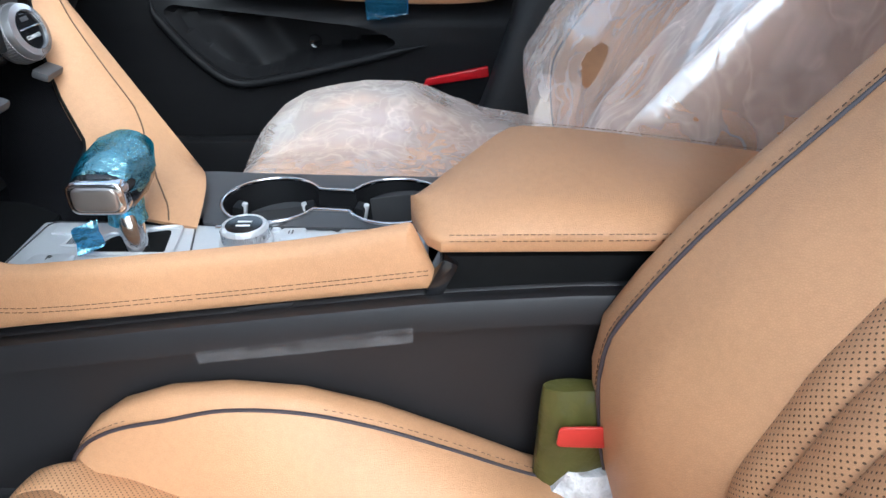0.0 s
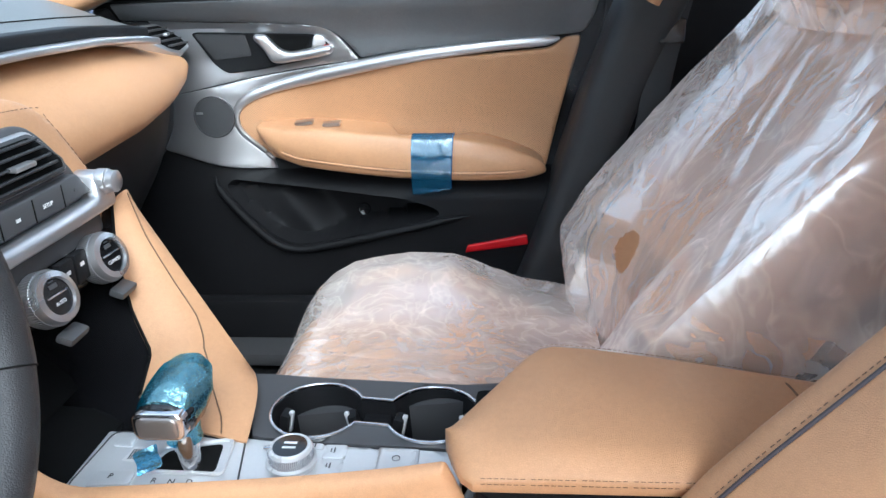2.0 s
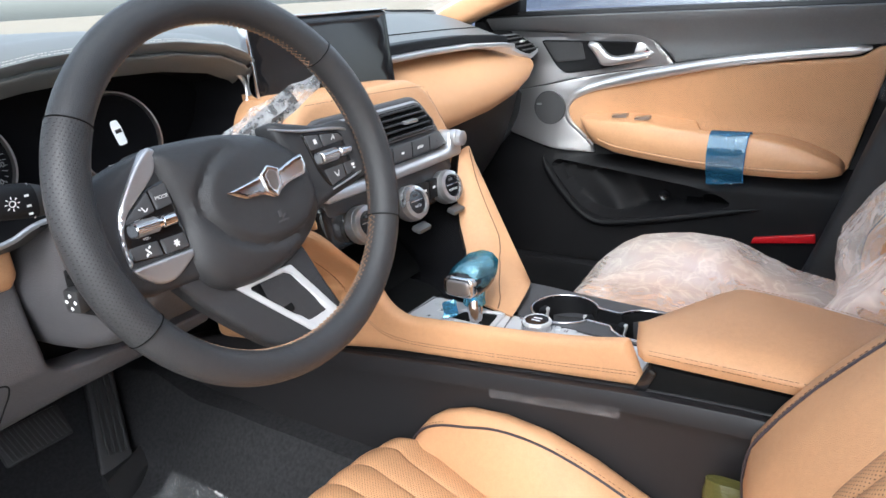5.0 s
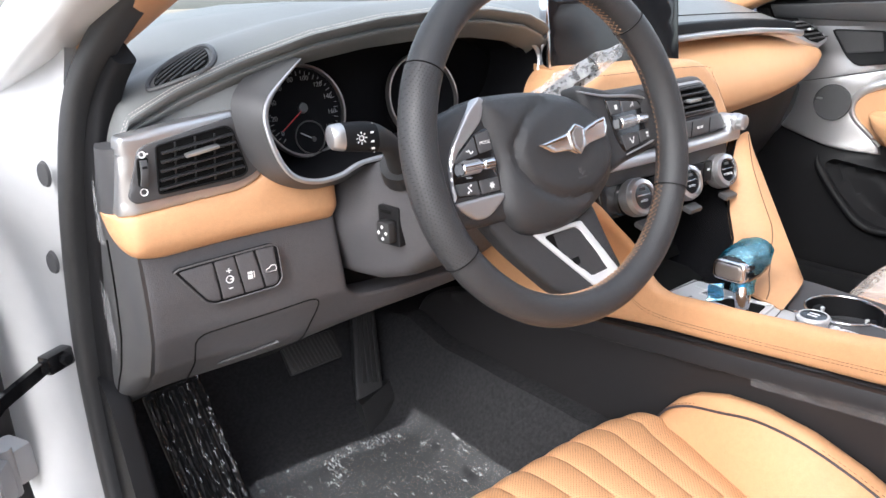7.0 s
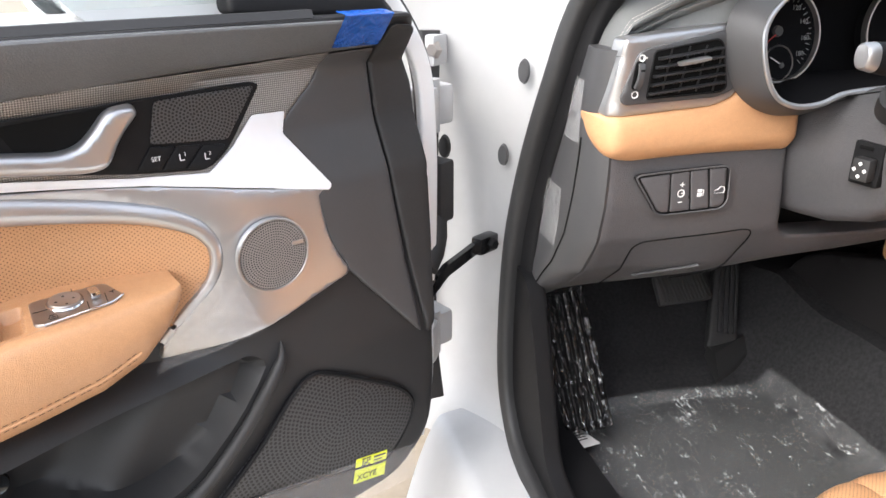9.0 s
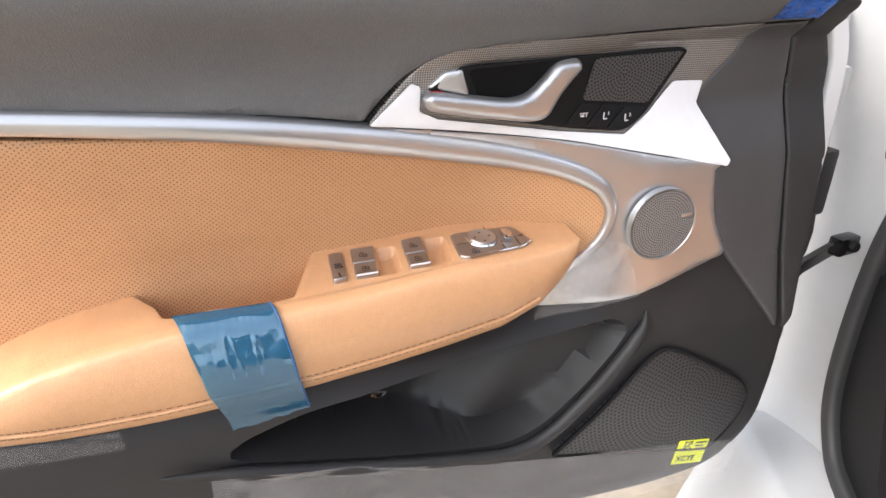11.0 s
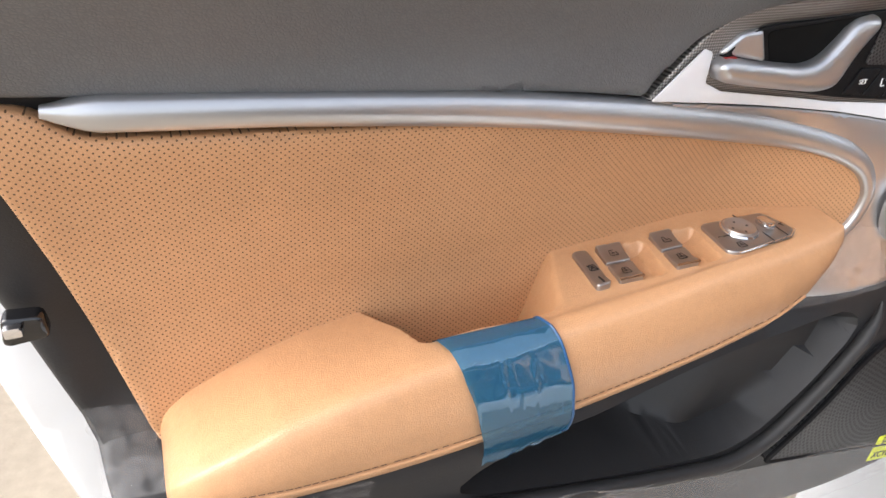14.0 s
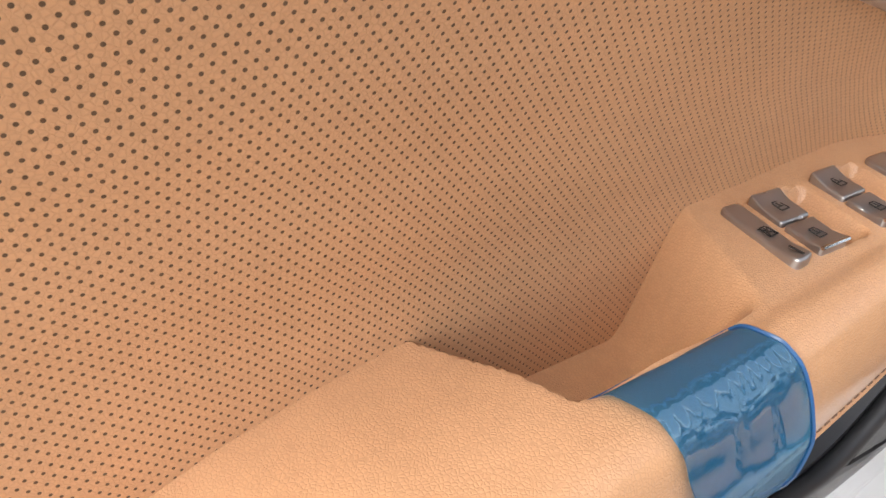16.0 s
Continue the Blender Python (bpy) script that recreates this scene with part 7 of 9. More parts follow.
for quad, marks in (([(0.0870, 0.0260), (0.1060, 0.0220), (0.1060, 0.0085), (0.0890, 0.0090)], ((0, 0, 0.0040, 0.0050, 0), )), ([(0.1080, 0.0215), (0.1340, 0.0160), (0.1400, 0.0075), (0.1080, 0.0083)], ((-0.001, 0, 0.0040, 0.0010, 40), (0.002, 0.001, 0.0010, 0.0050, 0))), ([(0.0965, -0.0145), (0.1240, -0.0160), (0.1230, -0.0300), (0.1000, -0.0325)], ((-0.002, 0, 0.0010, 0.0070, 25), (0.002, 0, 0.0010, 0.0070, -25), (0, -0.001, 0.0030, 0.0010, 0))), ([(0.1260, -0.0160), (0.1500, -0.0170), (0.1465, -0.0268), (0.1255, -0.0296)], ((0, 0.0015, 0.0040, 0.0026, 0), (0, -0.002, 0.0030, 0.0020, 0)))):
    wheel_key(quad, pod_r)
    key_marks(np.mean(quad, 0), marks, pod_r)
roller_on((0.0945, -0.0015), (0.1385, -0.0040), pod_r)
wpart("pod_band", tube([(x, y, 0.0030) for x, y in smooth_loop([(0.046, 0.0440), (0.0850, 0.0315), (0.1330, 0.0215), (0.1515, 0.0105), (0.1560, -0.0180), (0.1495, -0.0305), (0.0985, -0.0365)], 5, False)], 0.0018, 8, scale=lambda q: 0.5 + min(0.5, 2 * q, 2 * (1 - q))), SATIN, "thin satin silver band", pod_r)


# lower spoke: black frame with a silver tray, dished back towards the hub
def dish(b):
    return interp(b, [-0.170, -0.150, -0.080], [0.007, 0.004, -0.005])


low_sp = fillet([(-0.106, -0.048), (-0.083, -0.0905), (-0.0460, -0.1430), (-0.030, -0.158), (0.0, -0.1690), (0.046, -0.1690), (0.0540, -0.157), (0.0460, -0.1165), (0.0410, -0.072), (-0.03, -0.060)], [0.006, 0.03, 0.008, 0.01, 0.02, 0.008, 0.012, 0.03, 0.01, 0.02], 4)
wpart("lower_spoke", pillow(low_sp, lambda a, b, h: (a, b, dish(b) + h), 0.007, 0.006, 0.016), BLACK_LEATHER, "black lower spoke")
tray = fillet([(-0.0535, -0.0810), (-0.048, -0.0785), (0.0140, -0.0860), (0.0435, -0.1500), (0.0400, -0.1590), (0.0170, -0.1665), (0.0080, -0.1625)], [0.001, 0.001, 0.002, 0.008, 0.008, 0.006, 0.006], 4)
TRAY_IN = np.array(fillet([(-0.0430, -0.0855), (0.0020, -0.0885), (0.0090, -0.0920), (0.0350, -0.1490), (0.0310, -0.1545), (0.0165, -0.1595), (0.0110, -0.1580)], [0.002, 0.002, 0.004, 0.006, 0.006, 0.004, 0.004], 3))


def tray_at(a, b, h):
    q = np.array([(a, b)])
    dip = 0.0
    if inside(TRAY_IN, q)[0]:
        deep = 0.002 + 0.005 * smoothstep(b, -0.150, -0.100)
        dip = deep * smoothstep(edge_distance(TRAY_IN, q)[0], 0.0, 0.0035)
    return a, b, dish(b) + 0.0022 + h - dip


sp = wpart("spoke_trim", pillow(tray, tray_at, 0.0035, 0.0014, 0.016, folds=(TRAY_IN,)), PLATE, "satin silver spoke trim")
# the spoke is not cut through; a black sheet paints the shaded opening
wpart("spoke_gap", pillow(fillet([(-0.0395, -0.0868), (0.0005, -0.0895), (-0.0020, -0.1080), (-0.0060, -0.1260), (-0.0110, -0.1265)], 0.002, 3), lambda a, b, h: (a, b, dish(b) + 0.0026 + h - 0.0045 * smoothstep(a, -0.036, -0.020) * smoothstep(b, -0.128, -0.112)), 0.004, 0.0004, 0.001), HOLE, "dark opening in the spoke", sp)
wpart("wheel_boss", moved(lathe([(0.045, -0.06), (0.05, -0.05), (0.052, 0.0), (0.0, 0.002), (0.0, -0.06)], 28), Matrix.Translation((0, 0, -0.018))), DARK)

stalk = thing("light_stalk", (-0.46, 0.44, 0.91), "black light stalk with silver tip", "control stalk")
head_secs, tip_secs, arm_secs = [], [], []
for x, y, z, hy, hz, where in ((-0.5575, 0.434, 0.9395, 0.004, 0.006, "t"), (-0.5570, 0.434, 0.9393, 0.0075, 0.0105, "t"), (-0.5545, 0.434, 0.939, 0.0095, 0.0125, "t"), (-0.5450, 0.434, 0.938, 0.0108, 0.0140, "th"), (-0.5300, 0.434, 0.936, 0.0118, 0.0152, "h"), (-0.5160, 0.435, 0.934, 0.0124, 0.0158, "h"), (-0.5060, 0.437, 0.932, 0.0124, 0.0155, "ha"), (-0.4960, 0.440, 0.929, 0.0118, 0.0142, "a"), (-0.4820, 0.447, 0.922, 0.0112, 0.0128, "a"), (-0.4680, 0.457, 0.910, 0.0115, 0.0128, "a"), (-0.4560, 0.468, 0.895, 0.0125, 0.0135, "a"), (-0.4450, 0.480, 0.880, 0.0140, 0.0145, "a")):
    k = smoothstep(x, -0.50, -0.46)
    loop = [(x + 0.65 * k * b * hz, y + hy * a, z + b * hz * (1 - 0.25 * k)) for a, b in smooth_loop([(-1, 0.38), (-0.66, 0.84), (0, 1), (0.66, 0.84), (1, 0.38), (1, -0.38), (0.66, -0.84), (0, -1), (-0.66, -0.84), (-1, -0.38)], 3)]
    for c, store in (("t", tip_secs), ("h", head_secs), ("a", arm_secs)):
        if c in where:
            store.append(loop)
place("arm", *loft(arm_secs), RUBBER, stalk)
place("head", *loft(head_secs), DARK, stalk, "black rotating stalk head")
place("tip", *loft(tip_secs), SATIN, stalk, "satin silver stalk tip")
place("ring_line", *tube([(-0.5075 - 0.006 * math.cos(q) ** 2, 0.4365 - 0.0128 * math.cos(q), 0.9322 + 0.0158 * math.sin(q)) for q in np.linspace(-1.35, 1.35, 16)], 0.0005, 5), INK, stalk)
place("socket", *tube([(-0.452, 0.472, 0.889), (-0.440, 0.486, 0.872)], 0.021, 20), RUBBER, stalk, "round stalk socket")
sy = Vector((-0.5285, 0.4218, 0.936))
place("light_symbol", *joined(moved(lathe([(0.0020, 0), (0.0030, 0.0004), (0.0030, 0)], 14), pose(*sy, 90)), *(block((sy.x + 0.0052 * math.cos(t), sy.y, sy.z + 0.0052 * math.sin(t)), (0.0022, 0.0006, 0.0008), 0, (0, -math.degrees(t), 0)) for t in np.linspace(0, 2 * math.pi, 8, endpoint=False))), INK, stalk)
for dz in (-0.010, -0.003, 0.006):
    place("ring_mark", *block((-0.5155, 0.4222, 0.934 + dz), (0.0036, 0.0008, 0.0018), 0), INK, stalk)
wiper = thing("wiper_stalk", (-0.27, 0.40, 0.95), "wiper stalk wrapped in crumpled clear plastic", "control stalk")
place("arm", *tube([(-0.31, 0.44, 0.91), (-0.265, 0.405, 0.955), (-0.225, 0.385, 0.980)], 0.0095, 12, scale=lambda t: 0.8 + 0.5 * t), DARK, wiper)
crump = []
for i, t in enumerate(np.linspace(0, 1, 9)):
    c = np.array((-0.315, 0.425, 0.930)) * (1 - t) + np.array((-0.205, 0.362, 0.998)) * t
    crump.append([tuple(c + (0.012 + 0.016 * math.sin(math.pi * min(1, t * 1.1))) * (0.6 + 0.5 * noise.noise(Vector((i * 0.9, k * 0.8, 3)))) * np.array((0.35 * math.cos(a), 0.8 * math.cos(a), math.sin(a)))) for k, a in enumerate(np.linspace(0, 2 * math.pi, 14, endpoint=False))])
place("wrapping", *loft(crump), film("crumpled_bag_film", (0.92, 0.92, 0.93), 0.06, 0.55, 55, 0.08, 0.9), wiper, "crumpled clear plastic bag")


# ---- centre console ----
console = thing("centre_console", (0, 0.1, 0.3), "dark centre console with tan leather rails and silver plate", "centre console")


def flare(b):
    return 0.085 * smoothstep(b, 0.69, 0.82)


def rail_top(y):
    return interp(y, [0.030, 0.066, 0.125, 0.21, 0.345], [0.706, 0.697, 0.688, 0.679, 0.667])


rail_o = fillet([(0.008, 0.649), (0.030, 0.706), (0.066, 0.697), (0.125, 0.688), (0.21, 0.679), (0.345, 0.667), (0.378, 0.690), (0.400, 0.800), (0.45, 0.815), (0.72, 0.75), (0.72, 0.562), (0.45, 0.598), (0.366, 0.611), (0.20, 0.628)], [0.003, 0.004, 0.03, 0.05, 0.05, 0.04, 0.04, 0.02, 0.02, 0.02, 0.02, 0.05, 0.05, 0.05], 4)
rail = place("left_rail", *pillow(rail_o, lambda a, b, h: (-0.114 - h - flare(b) - 0.02 * smoothstep(a, 0.35, 0.7), a, b), 0.011, 0.011, 0.001), TAN, console, "padded tan leather side rail")
for off in (0.017, 0.021):
    pts = smooth_loop([(0.018, 0.648 + off), (0.20, 0.627 + off), (0.345, 0.612 + off + 0.003), (0.40, 0.632 + off), (0.44, 0.68 + off), (0.46, 0.76)], 10, False)
    place("seam_stitching", *stitches([(-0.1148 - flare(b) - 0.02 * smoothstep(a, 0.35, 0.7), a, b) for a, b in pts], 0.0036, 0.0014, 0.0004), THREAD_D, rail)
place("rail_inner", *pillow(fillet([(0.030, -0.112), (0.030, -0.101), (0.36, -0.100), (0.40, -0.108)], 0.004, 3), lambda a, b, h: (b, a, rail_top(a) - 0.008 + h), 0.012, 0.004, 0.03), TAN, rail)
place("rail_end", *block((-0.098, 0.012, 0.650), (0.030, 0.014, 0.055), 0.004, (25, 0, 0)), GLOSS, console)
# right leg: a broad ramp from the stack down to the cup holders
secs, lining = [], []
INNER_S = [0.0, 0.25, 0.5, 0.65, 0.8, 0.9, 1.0]
INNER_P = [(0.150, 0.405, 0.838), (0.126, 0.399, 0.784), (0.091, 0.373, 0.735), (0.066, 0.347, 0.699), (0.026, 0.345, 0.674), (-0.008, 0.290, 0.662), (-0.022, 0.222, 0.656)]
for q in np.linspace(0, 1, 26):
    a = np.array([interp(q, INNER_S, [p[k] for p in INNER_P]) for k in range(3)])
    b = np.array((0.191, 0.407, 0.831)) * (1 - q) + np.array((0.092, 0.250, 0.660)) * q
    nrm = np.array((0.15, -0.55, 0.8))
    top = [a + (b - a) * t + nrm * 0.012 * math.sin(math.pi * t) for t in np.linspace(0, 1, 9)]
    end = b + np.array((0.006, 0.006, -0.012))
    secs.append([*top, end, end + np.array((0, 0.04, -0.04)), a + np.array((0.012, 0.010, -0.012)), a + np.array((0.002, 0.003, -0.004))])
    lining.append([a + np.array((0.002, 0.002, -0.003)), a + np.array((0.004, 0.06, -0.03)), a + np.array((0.004, 0.14, -0.05))])
leg = place("right_leg", *loft(secs), TAN, console, "tan leather leg between stack and console")
place("cubby_lining", *loft(lining, False), GLOSS, console, "black lining of the storage cubby")
place("leg_edge", *tube([np.array([interp(q, INNER_S, [p[k] for p in INNER_P]) for k in range(3)]) for q in np.linspace(0, 0.8, 30)], 0.0016, 6), HOLE, leg)
ln = []
for q, t in smooth_loop([(0.02, 0.52), (0.3, 0.60), (0.6, 0.68), (0.78, 0.66), (0.88, 0.46), (0.94, 0.20), (0.96, 0.02)], 8, False):
    a = np.array([interp(q, INNER_S, [p[k] for p in INNER_P]) for k in range(3)])
    b = np.array((0.191, 0.407, 0.831)) * (1 - q) + np.array((0.092, 0.250, 0.660)) * q
    ln.append(a + (b - a) * t + np.array((0.15, -0.55, 0.8)) * 0.0122 * math.sin(math.pi * t))
place("leg_seam", *tube(ln, 0.0008, 4), THREAD_D, leg)
# walls of the console
wall_o = fillet([(-0.55, 0.30), (-0.55, 0.655), (-0.10, 0.655), (0.01, 0.648), (0.20, 0.626), (0.45, 0.594), (0.72, 0.560), (0.90, 0.50), (1.0, 0.30)], [0.02, 0.02, 0.05, 0.02, 0.03, 0.05, 0.05, 0.05, 0.01], 4)
place("side_wall", *pillow(wall_o, lambda a, b, h: (-0.112 - h, a, b), 0.04, 0.006, 0.03), WALL_P, console, "dark plastic side wall")
led = [(-0.120, y, interp(y, [-0.5, -0.10, 0.01, 0.20, 0.45, 0.72], [0.642, 0.642, 0.636, 0.615, 0.584, 0.552])) for y in np.linspace(-0.45, 0.70, 30)]
place("side_ledge", *sweep(led, fillet([(-0.012, -0.012), (0.004, -0.016), (0.012, 0.010), (-0.006, 0.012)], 0.003, 2)), WALL_P, console)
place("side_film", *pillow(fillet([(0.03, 0.626), (0.20, 0.606), (0.20, 0.618), (0.03, 0.640)], 0.002, 2), lambda a, b, h: (-0.1315 - h, a, b - 0.012), 0.01, 0.0004, 0.0003), FAINT, console, "strip of clear film")
place("side_wall", *pillow(wall_o, lambda a, b, h: (0.100 + h, a, b), 0.05, 0.006, 0.03), GREYD, console)
# top plates
dark_o = fillet([(0.221, -0.010), (0.256, 0.103), (0.176, 0.094), (0.002, 0.083), (-0.02, 0.082), (-0.02, -0.027), (0.051, -0.022), (0.161, -0.017)], [0.003, 0.006, 0.03, 0.03, 0.004, 0.004, 0.03, 0.03], 3)


def top_at(a, b, h):
    return b, a, 0.652 + h


CUPS = ((0.168, 0.0335), (0.052, 0.0295))
CUP_MID = np.array((0.110, 0.032))


def cup_outline(r):
    """Two round mouths joined by a straight neck."""
    (y1, x1), (y2, x2) = CUPS
    neck = math.degrees(math.asin(0.021 / r))
    out = [(y1 + r * math.cos(radians(t)), x1 + r * math.sin(radians(t))) for t in np.linspace(-180 + neck, 180 - neck, 36)]
    out += [(y2 + r * math.cos(radians(t)), x2 + r * math.sin(radians(t))) for t in np.linspace(neck, 360 - neck, 36)]
    return out


def reach(poly, o, d):
    """How far from o in direction d the outline lies."""
    best = 0.0
    for p, q in zip(poly, poly[1:] + poly[:1]):
        e = np.array(q) - np.array(p)
        den = d[0] * e[1] - d[1] * e[0]
        if abs(den) > 1e-9:
            w = np.array(p) - o
            k, m = (w[0] * e[1] - w[1] * e[0]) / den, (w[0] * d[1] - w[1] * d[0]) / den
            if -1e-6 <= m <= 1 + 1e-6 and k > best:
                best = k
    return best


def holed_plate(outline, hole, z, thick):
    rim = []
    for q in hole:
        d = np.array(q) - CUP_MID
        d = d / np.linalg.norm(d)
        rim.append(CUP_MID + d * reach(outline, CUP_MID, d))
    n = len(hole)
    verts = [(b, a, z) for a, b in hole] + [(b, a, z) for a, b in rim] + [(b, a, z - thick) for a, b in rim]
    return verts, [(k * n + i, k * n + (i + 1) % n, (k + 1) * n + (i + 1) % n, (k + 1) * n + i) for k in range(2) for i in range(n)]


mouth = cup_outline(0.0455)
dark_l = [tuple(q) for q in resample(dark_o, 0.004)]
cup_plate = place("cup_plate", *holed_plate(dark_l, mouth, 0.654, 0.012), GREYD, console, "dark grey plate round the cup holders")
n = len(mouth)
well_v = []
for k, z in ((1.0, 0.6545), (0.985, 0.648), (0.95, 0.600), (0.90, 0.580)):
    well_v += [(x, y, z) for y, x in (cup_outline(0.0455 * k) if k < 1 else mouth)]
well_f = [(k * n + i, k * n + (i + 1) % n, (k + 1) * n + (i + 1) % n, (k + 1) * n + i) for k in range(3) for i in range(n)]
well = place("cup_well", well_v, well_f + [tuple(range(3 * n, 4 * n))], DARK, console, "deep black double cup holder")
place("cup_bridge", *block((0.032, 0.110, 0.618), (0.046, 0.030, 0.040), 0.004), DARK, well)
place("cup_ring", *sweep([(b, a, 0.6555) for a, b in cup_outline(0.0465)], fillet([(-0.0020, -0.0016), (0.0020, -0.0016), (0.0014, 0.0016), (-0.0014, 0.0016)], 0.0008, 2), True), CHROME, console, "chrome cup holder ring")
for (yc, xc), t in ((CUPS[0], 8), (CUPS[0], 172), (CUPS[1], 8), (CUPS[1], 172)):
    fx, fy = xc + 0.036 * math.sin(radians(t)), yc + 0.036 * math.cos(radians(t))
    m = pose(fx, fy, 0.636, 0, 0, -t)
    fin = place("cup_finger", *moved(block((0, 0, 0), (0.016, 0.010, 0.026), 0.003, (12, 0, 0)), m), DARK, well)
    place("finger_cap", *moved(block((0, -0.0055, 0.002), (0.0055, 0.005, 0.024), 0.0015, (12, 0, 0)), m), PLATE, well)
sil_o = fillet([(0.366, -0.100), (0.366, -0.003), (0.30, -0.006), (0.221, -0.011), (0.161, -0.018), (0.051, -0.023), (0.02, -0.026), (0.02, -0.100)], 0.004, 3)
place("shift_plate", *pillow(sil_o, lambda a, b, h: top_at(a, b, h + 0.001), 0.012, 0.003, 0.012), PLATE, console, "satin silver shift plate")


def key(nm, y0, y1, x0, x1, mat=PLATE, hh=0.0035, label=""):
    return place(nm, *pillow(fillet([(y0, x0), (y1, x0), (y1, x1), (y0, x1)], 0.003, 3), lambda a, b, h: top_at(a, b, h + hh), 0.01, 0.0012, 0.004), mat, console, label)


gate_o = fillet([(0.212, -0.082), (0.226, -0.013), (0.358, -0.006), (0.362, -0.089), (0.300, -0.090)], [0.008, 0.010, 0.010, 0.012, 0.02], 4)
gate = place("shift_gate", *pillow(gate_o, lambda a, b, h: top_at(a, b, h + 0.0018), 0.01, 0.0012, 0.004), PLATE, console, "silver shift gate")
place("gate_joint", *tube([(b, a, 0.6538) for a, b in resample(gate_o, 0.008)], 0.0008, 5, True), GREYD, gate)
place("gate_slot", *pillow(fillet([(0.238, -0.062), (0.300, -0.060), (0.292, -0.034), (0.244, -0.022)], 0.006, 3), lambda a, b, h: top_at(a, b, h + 0.0024), 0.01, 0.0004, 0.0004), HOLE, gate)
place("slot_surround", *tube([(b, a, 0.6550) for a, b in resample(fillet([(0.230, -0.066), (0.306, -0.064), (0.298, -0.030), (0.236, -0.016)], 0.008, 3), 0.006)], 0.0020, 6, True), PLATE, gate)
for yy, xx, ch in ((0.326, -0.0755, "P"), (0.287, -0.0765, "R"), (0.271, -0.0775, "N"), (0.255, -0.0775, "D")):
    letters(ch, 0.0085, Matrix.Translation((xx, yy, 0.6556 if ch != "P" else 0.6585)) @ pose(0, 0, 0, 0, 0, -90), INKB, gate, "shift_letter", 0.0002)
place("park_key", *pillow(fillet([(0.307, -0.083), (0.345, -0.086), (0.342, -0.067), (0.308, -0.066)], 0.003, 3), lambda a, b, h: top_at(a, b, h + 0.0048), 0.01, 0.001, 0.004), PLATE, console)
place("lock_release_cap", *pillow(fillet([(0.329, -0.030), (0.348, -0.029), (0.347, -0.016), (0.331, -0.015)], 0.002, 3), lambda a, b, h: top_at(a, b, h + 0.0034), 0.006, 0.0008, 0.003), PLATE, gate)
place("paper_tag", *pillow(fillet([(0.300, -0.054), (0.330, -0.050), (0.326, -0.030), (0.298, -0.034)], 0.001, 1), lambda a, b, h: top_at(a, b, h + 0.0032), 0.01, 0.0002, 0.0002), PAPER, gate, "paper tag with bars")
for i in range(7):
    place("tag_bar", *block((-0.042, 0.324 - 0.0022 * i, 0.6560), (0.014, 0.0010, 0.0003), 0), INKB, gate)
for y0, y1, x0, x1 in ((0.1265, 0.1475, -0.0405, -0.0205), (0.1265, 0.1475, -0.0620, -0.0415), (0.1265, 0.1475, -0.0835, -0.0630), (0.1490, 0.1640, -0.0275, -0.0190)):
    k = key("console_key", y0, y1, x0, x1, hh=0.0028)
    yc, xc = (y0 + y1) / 2, (x0 + x1) / 2
    place("symbol", *block((xc, yc, 0.6560), (0.0070, 0.0012, 0.0003), 0), GREYD, k)
    place("symbol_bar", *block((xc, yc + 0.003, 0.6560), (0.0050, 0.0010, 0.0003), 0), GREYD, k)
place("parking_brake_well", *pillow(fillet([(0.0590, -0.064), (0.0590, -0.0235), (0.1205, -0.0215), (0.1180, -0.068)], 0.004, 3), lambda a, b, h: top_at(a, b, h + 0.0020 - 0.004 * smoothstep(a, 0.096, 0.100)), 0.004, 0.0010, 0.004), SATIN, console, "silver recess of the parking brake")
brake_key = key("parking_brake_key", 0.0625, 0.0950, -0.0585, -0.0265, PLATE, 0.0042)
place("symbol", *moved(lathe([(0.0030, 0), (0.0038, 0.0004), (0.0038, 0)], 18), Matrix.Translation((-0.042, 0.079, 0.6574))), GREYD, brake_key)
dial_m = Matrix.Translation((-0.047, 0.1725, 0.6545)) @ Matrix.Diagonal((0.84, 0.84, 0.92, 1))
dial = place("drive_dial", *moved(lathe([(0.027, 0.0), (0.027, 0.004), (0.0235, 0.006), (0.0235, 0.017), (0.0215, 0.020), (0.0195, 0.0205), (0.0185, 0.0195), (0, 0.0195), (0, 0)], 48), dial_m), PLATE, console, "knurled silver drive mode dial")
place("dial_pointer", *moved(block((-0.004, 0.0235, 0.0190), (0.004, 0.007, 0.003), 0.001), dial_m), CHROME, dial)
place("knurling", *joined(*(moved(block((0.0238 * math.cos(t), 0.0238 * math.sin(t), 0.0115), (0.001, 0.0013, 0.010), 0, (0, 0, math.degrees(t))), dial_m) for t in np.linspace(0, 2 * math.pi, 72, endpoint=False))), CHROME, dial)
place("dial_face", *moved(lathe([(0, 0.0203), (0.0183, 0.0200), (0.0183, 0.019), (0, 0.019)], 40), dial_m), GLOSS, dial)
place("dial_print", *moved(joined(block((0, 0.004, 0.0205), (0.014, 0.003, 0.0003), 0), block((0, -0.004, 0.0205), (0.014, 0.003, 0.0003), 0)), dial_m @ pose(0, 0, 0, 0, 0, -90)), INK, dial)
